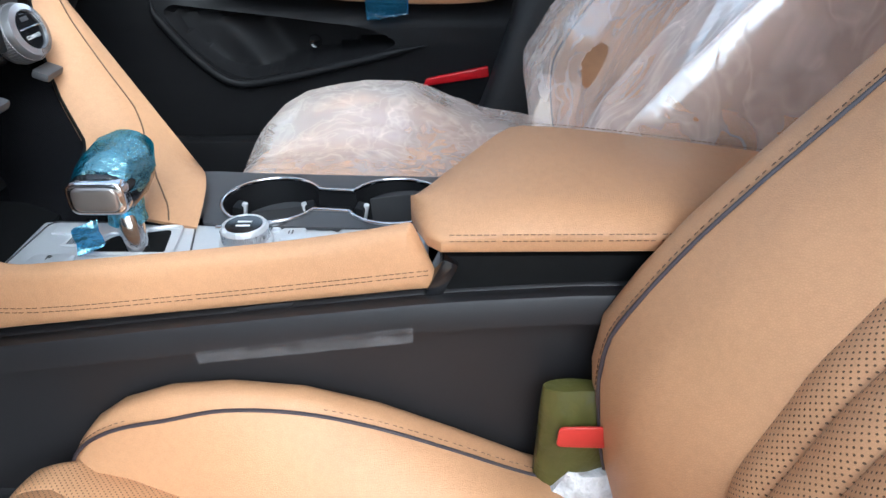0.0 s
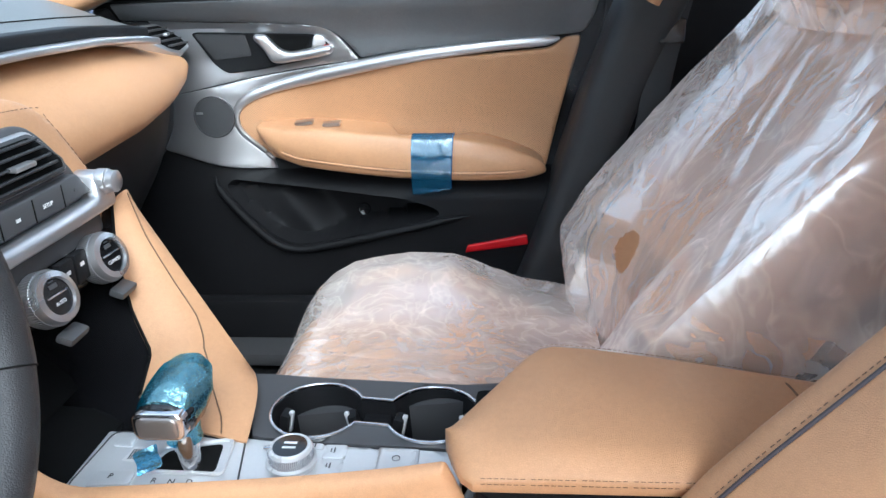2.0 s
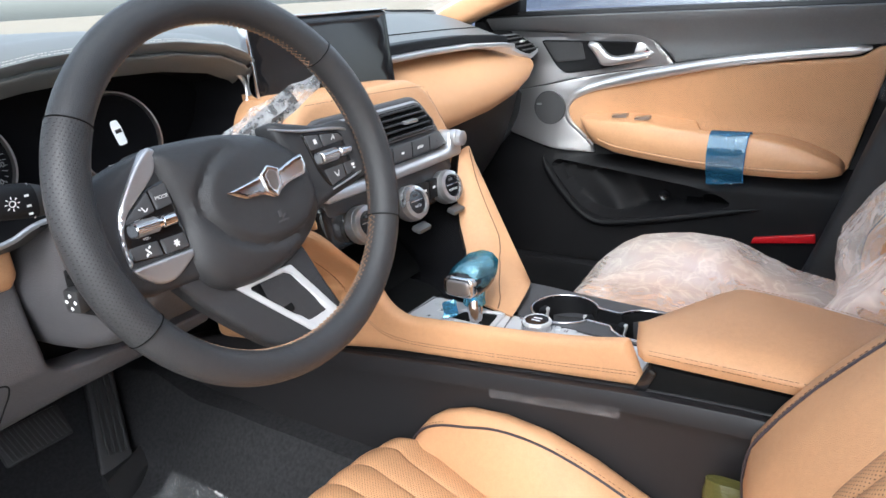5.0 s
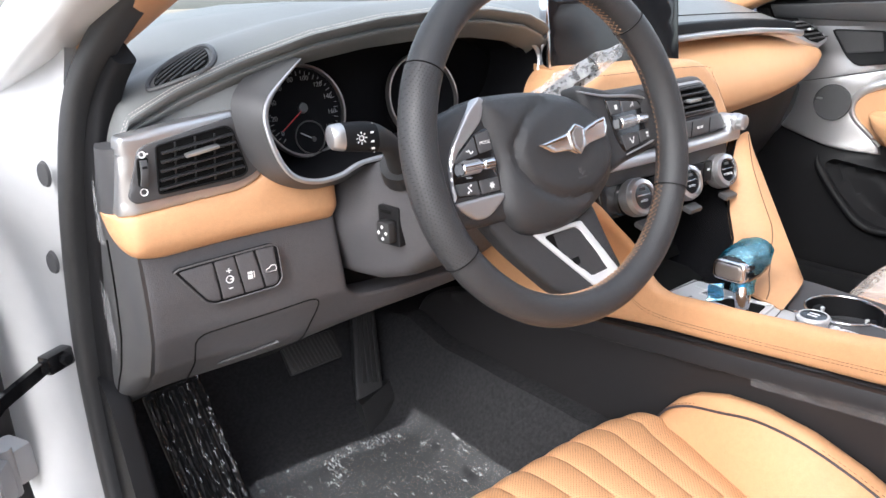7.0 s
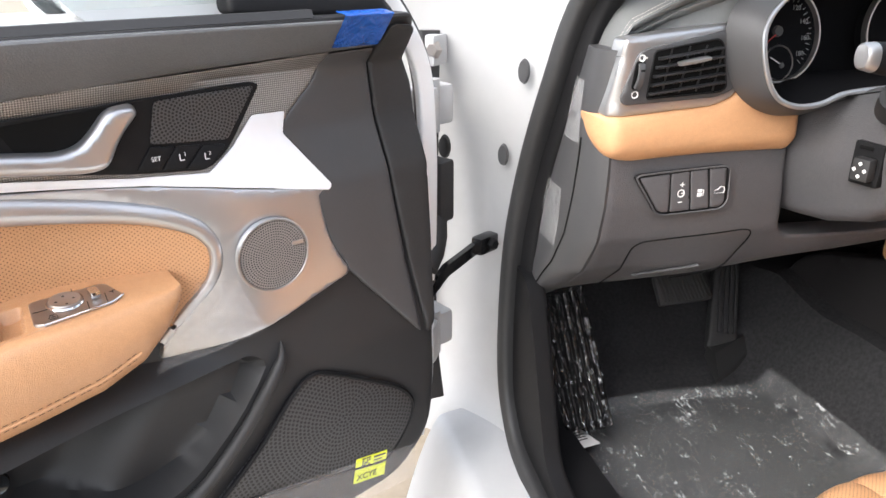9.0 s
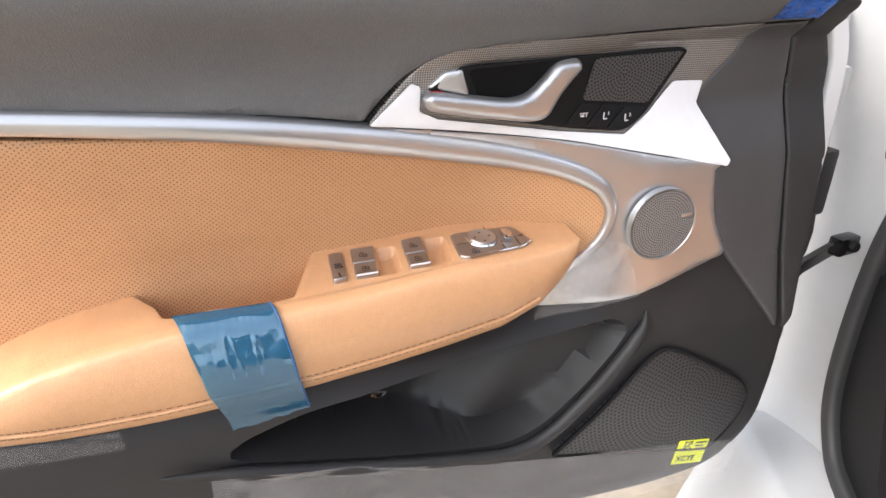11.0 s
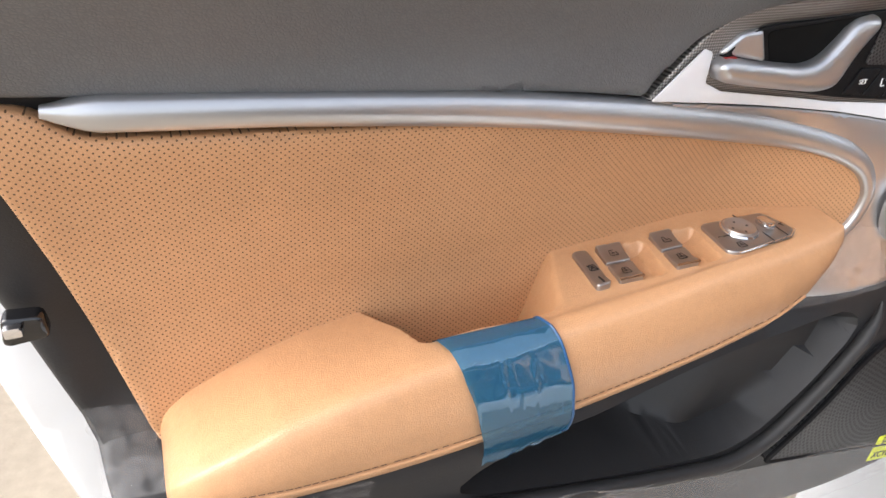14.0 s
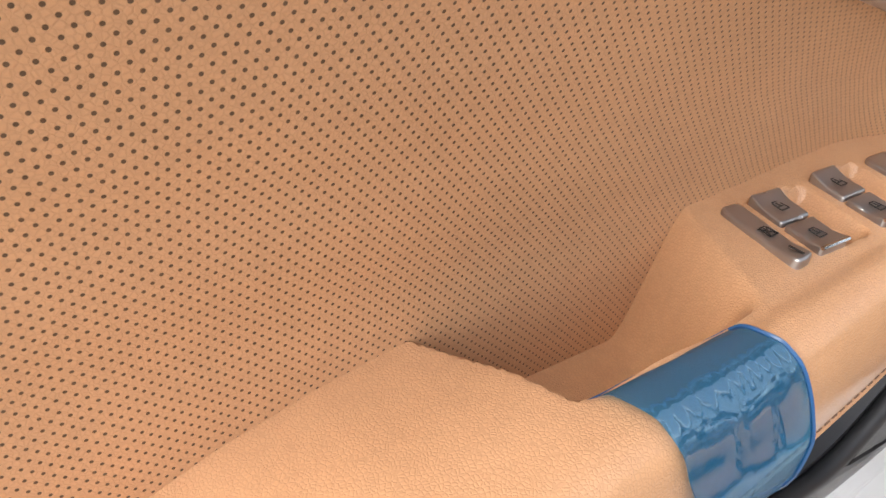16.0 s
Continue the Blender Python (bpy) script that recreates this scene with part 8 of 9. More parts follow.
# console storage and armrest
box = thing("console_armrest", (0, -0.15, 0.64), "padded tan leather centre armrest", "armrest")
AY = [0.032, 0.026, 0.018, 0.008, -0.005, -0.02, -0.04, -0.052, -0.065, -0.10, -0.15, -0.20, -0.27, -0.34, -0.375, -0.385]
AX1 = [-0.064, -0.0555, -0.044, -0.0295, -0.011, 0.011, 0.040, 0.0525, 0.057, 0.056, 0.051, 0.046, 0.037, 0.029, 0.020, 0.010]
AZ = [0.706, 0.7095, 0.712, 0.714, 0.7165, 0.719, 0.722, 0.7235, 0.724, 0.722, 0.718, 0.713, 0.706, 0.698, 0.688, 0.680]
lp = []
for y, x1, zt in zip(AY, AX1, AZ):
    x0 = interp(y, [0.008, 0.018, 0.026, 0.032], [-0.122, -0.112, -0.092, -0.069])
    zb = min(0.686, zt - 0.014) - 0.004 * smoothstep(-y, 0.2, 0.34)
    w = x1 - x0
    e = min(0.022, w * 0.40)
    lp.append([(q[0], y, q[1]) for q in fillet([(x0 + 0.004, zb), (x0, zb + (zt - zb) * 0.45), (x0 + e * 0.9, zt - 0.004), (x0 + w * 0.5, zt + 0.003), (x1 - e * 0.3, zt - 0.002), (x1, zb + (zt - zb) * 0.4), (x1 - 0.004, zb)], [0.003, 0.006, 0.012, 0.03, 0.006, 0.006, 0.003], 4)])
lid = place("lid", *loft(lp), TAN, box, "soft tan leather lid")
for off in (0.0, 0.005):
    place("seam_stitching", *stitches([(-0.1224 + 0.0006 * off / 0.005, y, 0.6985 + off - 0.006 * smoothstep(-y, 0.2, 0.36)) for y in np.linspace(0.002, -0.36, 20)], 0.0036, 0.0014, 0.0004), THREAD_D, lid)
place("far_seam", *stitches([(x1 - 0.010, y, zt + 0.0002) for y, x1, zt in zip(AY[7:-1], AX1[7:-1], AZ[7:-1])], 0.0036, 0.0014, 0.0004), THREAD_D, lid)
place("lid_joint", *tube([(x, -0.272, 0.7085 - 0.020 * abs((x + 0.042) / 0.078) ** 5) for x in np.linspace(-0.116, 0.034, 18)], 0.0010, 5), THREAD_D, lid)
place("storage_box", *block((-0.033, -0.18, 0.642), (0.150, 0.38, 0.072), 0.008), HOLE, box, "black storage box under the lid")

# ---- gear lever ----
lever = thing("gear_lever", (-0.055, 0.265, 0.655), "gear lever wrapped in teal protective film", "gear lever")
place("shaft", *tube(smooth_loop([(-0.052, 0.262, 0.652), (-0.050, 0.265, 0.668), (-0.046, 0.268, 0.685), (-0.042, 0.270, 0.700)], 4, False), 0.010, 16, scale=lambda t: 1.0 + 0.25 * t), CHROME, lever, "chrome shaft")
hd = []
for x, ry, rz, dz in ((-0.076, 0.015, 0.013, -0.002), (-0.073, 0.020, 0.0165, -0.001), (-0.062, 0.0225, 0.019, 0.0), (-0.042, 0.024, 0.020, 0.002), (-0.022, 0.023, 0.018, 0.005), (-0.008, 0.018, 0.013, 0.007), (-0.002, 0.010, 0.007, 0.008)):
    hd.append([(x, 0.272 + ry * 1.1 * a, 0.713 + dz + rz * b) for a, b in smooth_loop([(-1, -0.2), (-0.8, -0.85), (0, -1), (0.8, -0.85), (1, -0.2), (0.95, 0.5), (0.5, 0.95), (-0.5, 0.95), (-0.95, 0.5)], 3)])
place("head", *loft(hd), GLOSS, lever, "gloss black lever head")
btn = pose(-0.0765, 0.272, 0.712, 90, 0, -90)
place("button_frame", *moved(pillow(fillet([(-0.023, -0.014), (0.023, -0.014), (0.023, 0.014), (-0.023, 0.014)], 0.010, 5), lambda a, b, h: (a, b, h + 0.003), 0.008, 0.003, 0.008), btn), CHROME, lever)
place("button", *moved(pillow(fillet([(-0.018, -0.010), (0.018, -0.010), (0.018, 0.010), (-0.018, 0.010)], 0.007, 5), lambda a, b, h: (a, b, h + 0.005), 0.006, 0.002, 0.003), btn), NICKEL, lever, "grey metal release button")
wr = []
for i, (x, ry, rz, dz) in enumerate(((-0.070, 0.023, 0.018, 0.0), (-0.057, 0.027, 0.022, 0.002), (-0.040, 0.028, 0.024, 0.004), (-0.022, 0.027, 0.023, 0.006), (-0.004, 0.021, 0.016, 0.010), (0.008, 0.010, 0.008, 0.012))):
    wr.append([(x, 0.272 + ry * a * (1 + 0.12 * noise.noise(Vector((i, k * 0.7, 0)))), 0.714 + dz + rz * b * (1 + 0.15 * noise.noise(Vector((i * 1.3, k * 0.6, 4))))) for k, (a, b) in enumerate(circle(1.0, 26))])
place("film_wrap", *loft(wr), TEAL, lever, "crinkled teal film over the head")
sk = []
for i, (z, rx, ry) in enumerate(((0.708, 0.020, 0.022), (0.695, 0.0155, 0.0165), (0.684, 0.0140, 0.0150), (0.676, 0.0150, 0.0160))):
    sk.append([(-0.044 + rx * a * (1 + 0.2 * noise.noise(Vector((i, k * 0.8, 7)))), 0.269 + ry * b, z + 0.004 * noise.noise(Vector((k, i, 2)))) for k, (a, b) in enumerate(circle(1.0, 20))])
place("film_skirt", *loft(sk, False), TEAL, lever)
place("film_tail", *pillow(fillet([(0, 0), (0.028, 0.004), (0.030, 0.030), (0.004, 0.026)], 0.003, 2), lambda a, b, h: (-0.080 + a * 0.3 + 0.003 * math.sin(b * 200), 0.300 - a * 0.7, 0.662 + b + h), 0.006, 0.0004, 0.0003), TEAL, lever)


# ---- front seats ----
HALF_Y = [-0.20, 0.14, 0.30, 0.335, 0.40]
HALF_W = [0.150, 0.168, 0.222, 0.238, 0.238]
BACK_Z = [0.44, 0.50, 0.58, 0.63, 0.70, 0.76, 0.82, 0.90, 0.98, 1.06, 1.12]
CREST_Y = [-0.140, -0.118, -0.104, -0.102, -0.140, -0.188, -0.240, -0.308, -0.365, -0.415, -0.455]
CENTRE_Y = [-0.150, -0.155, -0.160, -0.165, -0.195, -0.232, -0.275, -0.332, -0.385, -0.430, -0.465]
PROFILE = [(0.345, 0.34), (0.372, 0.385), (0.386, 0.43), (0.387, 0.465), (0.378, 0.487), (0.362, 0.498), (0.335, 0.503), (0.29, 0.504), (0.22, 0.500), (0.16, 0.497), (0.08, 0.490), (0.0, 0.482), (-0.08, 0.474), (-0.17, 0.468)]


def car_seat(at, label, group="front seats"):
    seat = thing("car_seat", None, label, "car seat", group, turn=Matrix.Translation(at))

    def add(nm, mesh, mat, label="", parent=None):
        return place(nm, *mesh, mat, parent or seat, label, local=True)

    prof = smooth_loop(PROFILE, 6, False)
    ng = 120
    rows = []
    for y, z in prof:
        hw = interp(y, HALF_Y, HALF_W)
        row = []
        for i in range(ng + 1):
            a = 2 * i / ng - 1
            ch = abs(math.sin(math.pi * (a + 1) * 5.0)) ** 0.5
            cross = math.exp(-((y - 0.165) / 0.004) ** 2)
            top = smoothstep(z, 0.40, 0.50)
            dz = (0.0042 * ch - 0.0065) * top - 0.004 * cross - 0.010 * abs(a) ** 6 * smoothstep(y, 0.36, 0.3) - 0.03 * smoothstep(abs(a), 0.9, 1.0) * smoothstep(y, 0.32, 0.36)
            row.append((hw * a, y + 0.004 * ch * (1 - top) - 0.035 * abs(a) ** 5 * smoothstep(y, 0.28, 0.36), z + dz))
        rows.append(row)
    verts = [p for r in rows for p in r]
    w = ng + 1
    faces = [(j * w + i, j * w + i + 1, (j + 1) * w + i + 1, (j + 1) * w + i) for j in range(len(rows) - 1) for i in range(ng)]
    add("cushion_centre", (verts, faces), TAN_SEAT, "pleated perforated tan leather cushion")
    for s in (-1, 1):
        secs, crest = [], []
        for y, zc, xs in ((0.338, 0.445, 0.236), (0.332, 0.478, 0.234), (0.318, 0.512, 0.230), (0.298, 0.537, 0.226), (0.27, 0.558, 0.224), (0.23, 0.573, 0.222), (0.18, 0.578, 0.221), (0.12, 0.572, 0.220), (0.06, 0.553, 0.220), (0.0, 0.525, 0.220), (-0.06, 0.495, 0.220), (-0.13, 0.468, 0.220)):
            hw = min(interp(y, HALF_Y, HALF_W), xs - 0.012)
            nose = smoothstep(y, 0.30, 0.34)
            seam_z = 0.492 - 0.03 * nose
            out = 0.250 - 0.012 * nose
            pts = [(hw - 0.03, 0.40), (hw - 0.006, seam_z), (hw + (xs - hw) * 0.5, seam_z + (zc - seam_z) * 0.62), (xs, zc - 0.006), (xs + 0.018, zc - 0.006), (out + 0.010, zc - 0.045), (out, 0.40), (out - 0.01, 0.34), (hw, 0.34)]
            secs.append([(s * q[0], y, q[1]) for q in fillet(pts, [0.005, 0.004, 0.02, 0.006, 0.012, 0.02, 0.01, 0.01, 0.01], 3)])
            drop = 0.009 * (zc - 0.006 - (seam_z + (zc - seam_z) * 0.62)) / max(0.012, (xs - hw) * 0.5)
            crest.append((s * (xs - 0.009), y, zc - 0.0055 - drop))
        b = add("cushion_bolster", loft(secs), TAN, "smooth tan leather side bolster")
        cp = smooth_loop(crest, 5, False)
        add("piping", tube(cp, 0.0017, 6), PIPING, "dark piping", b)
        add("seam_stitching", stitches([(x + s * 0.0055, y, z + 0.0022) for x, y, z in cp], 0.0034, 0.0020, 0.0005), THREAD_D, parent=b)
    # backrest
    def back(a, t):
        z = 0.44 + 0.565 * t
        hw = interp(z, [0.44, 0.6, 0.9, 1.12], [0.088, 0.092, 0.12, 0.14])
        ch = abs(math.sin(math.pi * (2 * a) * 3)) ** 0.6
        return hw * (2 * a - 1), interp(z, BACK_Z, CENTRE_Y) + 0.006 * ch - 0.004, z
    add("back_centre", shell(back, 72, 40, (0, -0.10, 0.0)), TAN_BACK, "pleated perforated tan leather backrest")
    for s in (-1, 1):
        secs, crest = [], []
        for z in (0.44, 0.48, 0.52, 0.56, 0.60, 0.64, 0.68, 0.72, 0.76, 0.80, 0.85, 0.90, 0.94, 0.97, 0.99, 1.00):
            yc, yi = interp(z, BACK_Z, CREST_Y), interp(z, BACK_Z, CENTRE_Y)
            hw = interp(z, [0.44, 0.6, 0.9, 1.12], [0.085, 0.089, 0.117, 0.137])
            xs = 0.212 - 0.03 * smoothstep(z, 0.95, 1.12)
            out = 0.252 - 0.035 * smoothstep(z, 0.9, 1.12)
            pts = [(hw - 0.03, yi - 0.10), (hw - 0.004, yi), (hw + (xs - hw) * 0.5, yi + (yc - yi) * 0.70), (xs, yc - 0.004), (xs + 0.020, yc - 0.004), (out + 0.010, yc - 0.05), (out - 0.006, yc - 0.17), (hw, yc - 0.20)]
            secs.append([(s * q[0], q[1], z) for q in fillet(pts, [0.005, 0.004, 0.02, 0.006, 0.015, 0.03, 0.02, 0.01], 3)])
            drop = 0.010 * (yc - 0.004 - (yi + (yc - yi) * 0.70)) / max(0.012, (xs - hw) * 0.5)
            crest.append((s * (xs - 0.010), yc - 0.0035 - drop, z))
        b = add("back_bolster", loft(secs), TAN, "smooth tan leather back bolster")
        cp = smooth_loop(crest, 4, False)
        add("piping", tube(cp, 0.0017, 6), PIPING, "dark piping", b)
        add("seam_stitching", stitches([(x + s * 0.0055, y + 0.0010, z) for x, y, z in cp], 0.0034, 0.0020, 0.0005), THREAD_D, parent=b)
    add("back_shell", shell(lambda a, t: (0.215 * (2 * a - 1), interp(0.42 + 0.57 * t, BACK_Z, CREST_Y) - 0.20 - 0.01 * math.sin(math.pi * a), 0.42 + 0.57 * t), 12, 14, (0, -0.02, 0)), DARK)
    for s in (-1, 1):
        add("headrest_post", tube([(s * 0.06, -0.405, 0.94), (s * 0.06, -0.385, 1.03)], 0.007, 10), CHROME)
    hr = []
    for z, wx, wy in ((1.005, 0.09, 0.02), (1.015, 0.115, 0.04), (1.05, 0.128, 0.052), (1.10, 0.128, 0.052), (1.14, 0.115, 0.044), (1.158, 0.08, 0.02)):
        hr.append([(wx * a, -0.372 + wy * b - (z - 1.00) * 0.12, z) for a, b in smooth_loop([(-1, 0), (-0.8, 0.8), (0, 1), (0.8, 0.8), (1, 0), (0.8, -0.8), (0, -1), (-0.8, -0.8)], 4)])
    add("headrest", loft(hr), TAN, "tan leather headrest")
    add("seat_base", block((0, 0.08, 0.345), (0.44, 0.46, 0.07), 0.02), DARK, "black seat base")
    for s in (-1, 1):
        add("seat_rail", block((s * 0.18, 0.05, 0.295), (0.04, 0.56, 0.03), 0.006), GREYD)
    return seat


driver_seat = car_seat((-0.36, 0, 0), "tan leather driver seat with dark piping")
SEAT_Y = -0.055
passenger_seat = car_seat((0.365, SEAT_Y, 0), "tan leather passenger seat under a clear plastic cover")

# plastic cover draped over the passenger seat
cover = thing("plastic_seat_cover", (0.365, 0.0, 0.5), "wrinkled translucent plastic cover on the passenger seat", "seat cover")


def wrinkle(x, y, z, k=1.0):
    v = Vector((x * 11 + y * 4, y * 5, z * 6 - x * 3))
    r = max(0.0, 1 - abs(noise.noise(v)) * 5.0)
    q = max(0.0, 1 - abs(noise.noise(Vector((x * 9 - z * 12, y * 11, z * 7 + 3)))) * 6.0)
    return k * (0.0018 * r + 0.0012 * q + 0.0028 * noise.noise(Vector((x * 10 + z * 3, y * 10, z * 4))))


def cushion_cover(a, b):
    t = 2 * a - 1
    y = 0.44 - 0.56 * b
    zc = interp(y, [-0.12, 0.0, 0.12, 0.20, 0.30, 0.345, 0.375, 0.40, 0.44], [0.49, 0.515, 0.56, 0.565, 0.545, 0.52, 0.49, 0.43, 0.36])
    mid = interp(y, [-0.12, 0.2, 0.345, 0.375, 0.40, 0.44], [0.49, 0.516, 0.51, 0.49, 0.43, 0.36])
    edge = 0.35 + 0.65 * smoothstep(abs(t), 0.20, 0.72)
    z = mid + (zc + 0.018 - mid) * edge - 0.16 * smoothstep(abs(t), 0.94, 1.0)
    x = 0.365 + 0.282 * t * (1 - 0.05 * smoothstep(y, 0.3, 0.44))
    return x, y + SEAT_Y + 0.4 * wrinkle(z, x, y), z + wrinkle(x, y, z) + 0.004


cv, cf = grid(cushion_cover, 90, 80)
place("cushion_film", cv, cf, COVER, cover, "milky film over the cushion")
HOLE_AT = (0.44, 0.659)


def back_cover(a, b):
    t = 2 * a - 1
    z = 0.46 + 0.555 * b
    yc, yi = interp(z, BACK_Z, CREST_Y), interp(z, BACK_Z, CENTRE_Y)
    yc += 0.012
    ed = 0.10 + 0.90 * smoothstep(abs(t), 0.25, 0.62)
    wide = 0.305 - 0.06 * smoothstep(z, 0.88, 1.03)
    y = yi + 0.018 + (yc - yi) * ed - 0.22 * smoothstep(abs(t), 0.93, 1.0)
    x = 0.365 + wide * t
    return x, y + SEAT_Y + wrinkle(x, y * 0.4, z * 0.8, 1.5), z


bv, bf = grid(back_cover, 130, 130)
hole_c = min((Vector(v) for v in bv if v[1] > -0.3), key=lambda v: (v.x - HOLE_AT[0]) ** 2 + (v.z - HOLE_AT[1]) ** 2)
keep = [f for f in bf if (sum((Vector(bv[i]) for i in f), Vector()) / len(f) - hole_c).length > 0.034]
place("back_film", bv, keep, COVER, cover, "milky film over the backrest with a round hole")


def head_cover(a, b):
    t = 2 * math.pi * a
    z = 0.985 + 0.195 * b
    r = (0.6 + 0.5 * math.sin(math.pi * min(1, 0.18 + 0.75 * b)))
    x, y = 0.365 + 0.150 * r * math.cos(t), -0.378 + SEAT_Y + 0.075 * r * math.sin(t)
    return x, y + wrinkle(x, y, z), z


place("headrest_film", *grid(head_cover, 60, 24), COVER, cover)
place("rear_film", *grid(lambda a, b: (0.365 + 0.27 * (2 * a - 1), -0.40 - 0.25 * b + wrinkle(a, b, 0.3, 2.0), 0.40 + 0.55 * b + 0.02 * math.sin(a * 9)), 40, 40), COVER, cover)
place("front_flap", *grid(lambda a, b: (0.10 + 0.09 * a + 0.03 * b, 0.40 + 0.03 * a - 0.05 * b + wrinkle(a, b, 2, 1.0), 0.42 + 0.11 * b * (1 - 0.5 * a)), 16, 14), CLEAR, cover)

# ---- floor area ----
brake = thing("brake_pedal", (-0.37, 0.92, 0.44), "black rubber brake pedal", "pedal")
mb = pose(-0.388, 0.870, 0.475, -38, 0, 0)
bp = place("pad", *moved(block((0, 0, 0), (0.105, 0.014, 0.055), 0.008), mb), RUBBER, brake)
for i in range(13):
    place("rib", *moved(block((-0.045 + 0.0075 * i, -0.008, 0), (0.0032, 0.004, 0.046), 0.0012, (0, -8, 0)), mb), RUBBER, brake)
place("arm", *tube(smooth_loop([(-0.383, 0.880, 0.480), (-0.370, 0.96, 0.56), (-0.36, 1.02, 0.68)], 5, False), 0.010, 8), DARK, brake)
gas = thing("accelerator_pedal", (-0.24, 0.89, 0.30), "long ribbed black accelerator pedal", "pedal")
mg = pose(-0.232, 0.945, 0.415, -34, 0, -8) @ pose(0.002, 0, -0.005, 0, 12, 0)
place("pad", *moved(pillow(fillet([(-0.032, -0.116), (0.026, -0.106), (0.026, 0.105), (-0.022, 0.105)], 0.006, 4), lambda a, b, h: (a, -h, b), 0.012, 0.004, 0.014), mg), RUBBER, gas)
for i in range(4):
    place("rib", *moved(block((-0.014 + 0.0105 * i, -0.003, 0.012), (0.0045, 0.006, 0.185), 0.0015), mg), RUBBER, gas)
place("foot", *loft([[(x, y, z) for x, y, z in ((-0.305 + 0.09 * t, 0.838 + 0.035 * t, 0.272), (-0.305 + 0.09 * t, 0.838 + 0.035 * t, 0.300 + 0.012 * t), (-0.300 + 0.09 * t, 0.862 + 0.035 * t, 0.330 + 0.006 * t), (-0.290 + 0.09 * t, 0.900 + 0.035 * t, 0.325), (-0.290 + 0.09 * t, 0.905 + 0.035 * t, 0.285))] for t in (0, 0.04, 0.5, 0.96, 1.0)]), RUBBER, gas, "black hinge foot")
rest = thing("foot_rest", (-0.64, 0.80, 0.30), "foot rest wrapped in crumpled clear plastic", "foot rest")
mr = pose(-0.632, 0.815, 0.405, -28, 0, 10)
place("pad", *moved(block((0, 0, 0), (0.080, 0.02, 0.235), 0.010), mr), RUBBER, rest)
for i in range(5):
    place("rib", *moved(block((-0.032 + 0.016 * i, -0.013, 0.0), (0.008, 0.010, 0.215), 0.003), mr), RUBBER, rest)


def rest_wrap(a, b):
    ribs = abs(math.cos(math.pi * (a * 5.6 - 0.3))) ** 0.7
    pinch = max(0.0, 1 - abs(noise.noise(Vector((a * 5, b * 15, 1)))) * 6)
    return -0.046 + 0.092 * a, -0.015 - 0.008 * ribs - 0.0035 * noise.noise(Vector((a * 9, b * 22, 0))) - 0.003 * pinch - 0.002 * noise.noise(Vector((a * 30, b * 45, 5))), -0.122 + 0.25 * b


place("wrapping", *moved(grid(rest_wrap, 66, 90), mr), tinted_wrap("shiny_foot_rest_wrap", (0.34, 0.34, 0.35), 0.045, (1.0, 1.0, 1.0), 0.04, 60, 0.25), rest, "crinkled clear plastic")
mat = thing("floor_film", (-0.40, 0.55, 0.285), "clear protective film lying on the carpet", "floor film")


def film_floor(a, b):
    x, y = -0.66 + 0.45 * a + 0.03 * b * (1 - a), 0.20 + 0.63 * b + 0.012 * math.sin(5 * a)
    f = floor_at((x + 0.74) / 1.48, (y + 1.2) / 2.34)
    return x, y, f[2] + 0.006 + 0.004 * noise.noise(Vector((x * 20, y * 20, 0))) + 0.003 * noise.noise(Vector((x * 55, y * 45, 3)))


FLOOR_FILM = scratched("creased_floor_film")
place("sheet", *grid(film_floor, 60, 60), FLOOR_FILM, mat)
place("folded_edge", *grid(lambda a, b: tuple(np.array(film_floor(0.02 + 0.96 * a, 0.955 + 0.045 * b)) + (0, 0, 0.005 + 0.004 * math.sin(math.pi * b))), 60, 6), FLOOR_FILM, mat, "folded front edge of the film")
tag = thing("paper_tag", (-0.65, 0.74, 0.29), "small white printed paper tag by the sill", "paper tag")
mtg = pose(-0.642, 0.744, 0.302, -4, 8, 14)
place("paper", *moved(block((0, 0, 0), (0.045, 0.065, 0.0008), 0), mtg), PAPER, tag)
place("print", *moved(joined(*(block((0.002, 0.022 - 0.007 * i, 0.0007), (0.030 - 0.004 * (i % 3), 0.0025, 0.0003), 0) for i in range(6))), mtg), GREYD, tag)
bag = thing("shopping_bag", (-0.135, -0.10, 0.36), "olive and white plastic bag beside the console", "plastic bag")
bl = []
for i, (z, rx, ry) in enumerate(((0.345, 0.018, 0.030), (0.40, 0.020, 0.034), (0.46, 0.020, 0.034), (0.52, 0.018, 0.032), (0.565, 0.014, 0.031), (0.580, 0.008, 0.030))):
    bl.append([(-0.142 + rx * a * (1 + 0.3 * noise.noise(Vector((i * 0.7, k * 0.5, 1)))), -0.100 + ry * b * (1 + 0.12 * noise.noise(Vector((i, k * 0.6, 8)))), z) for k, (a, b) in enumerate(circle(1.0, 22))])
place("sack", *loft(bl), OLIVE, bag, "creased olive plastic")
place("label", *pillow(fillet([(-0.125, 0.536), (-0.080, 0.538), (-0.082, 0.558), (-0.122, 0.558)], 0.004, 2), lambda a, b, h: (-0.166 - h, a, b), 0.01, 0.001, 0.001), ORANGE_RED, bag, "red printed label")
place("white_liner", *loft([[(-0.156 + 0.024 * a * k, -0.112 + 0.042 * b * k + 0.006 * noise.noise(Vector((a * 3, b * 3, k))), z) for a, b in circle(1.0, 18)] for z, k in ((0.34, 0.9), (0.42, 1.1), (0.475, 0.95), (0.505, 0.45))]), film("white_bag_film", (0.9, 0.9, 0.9), 0.5, 0.95, 30), bag)

# ---- tape, films and labels on the doors ----
def door_point(m, s, u, w, z):
    return tuple(m @ Vector((s * u, w, z)))


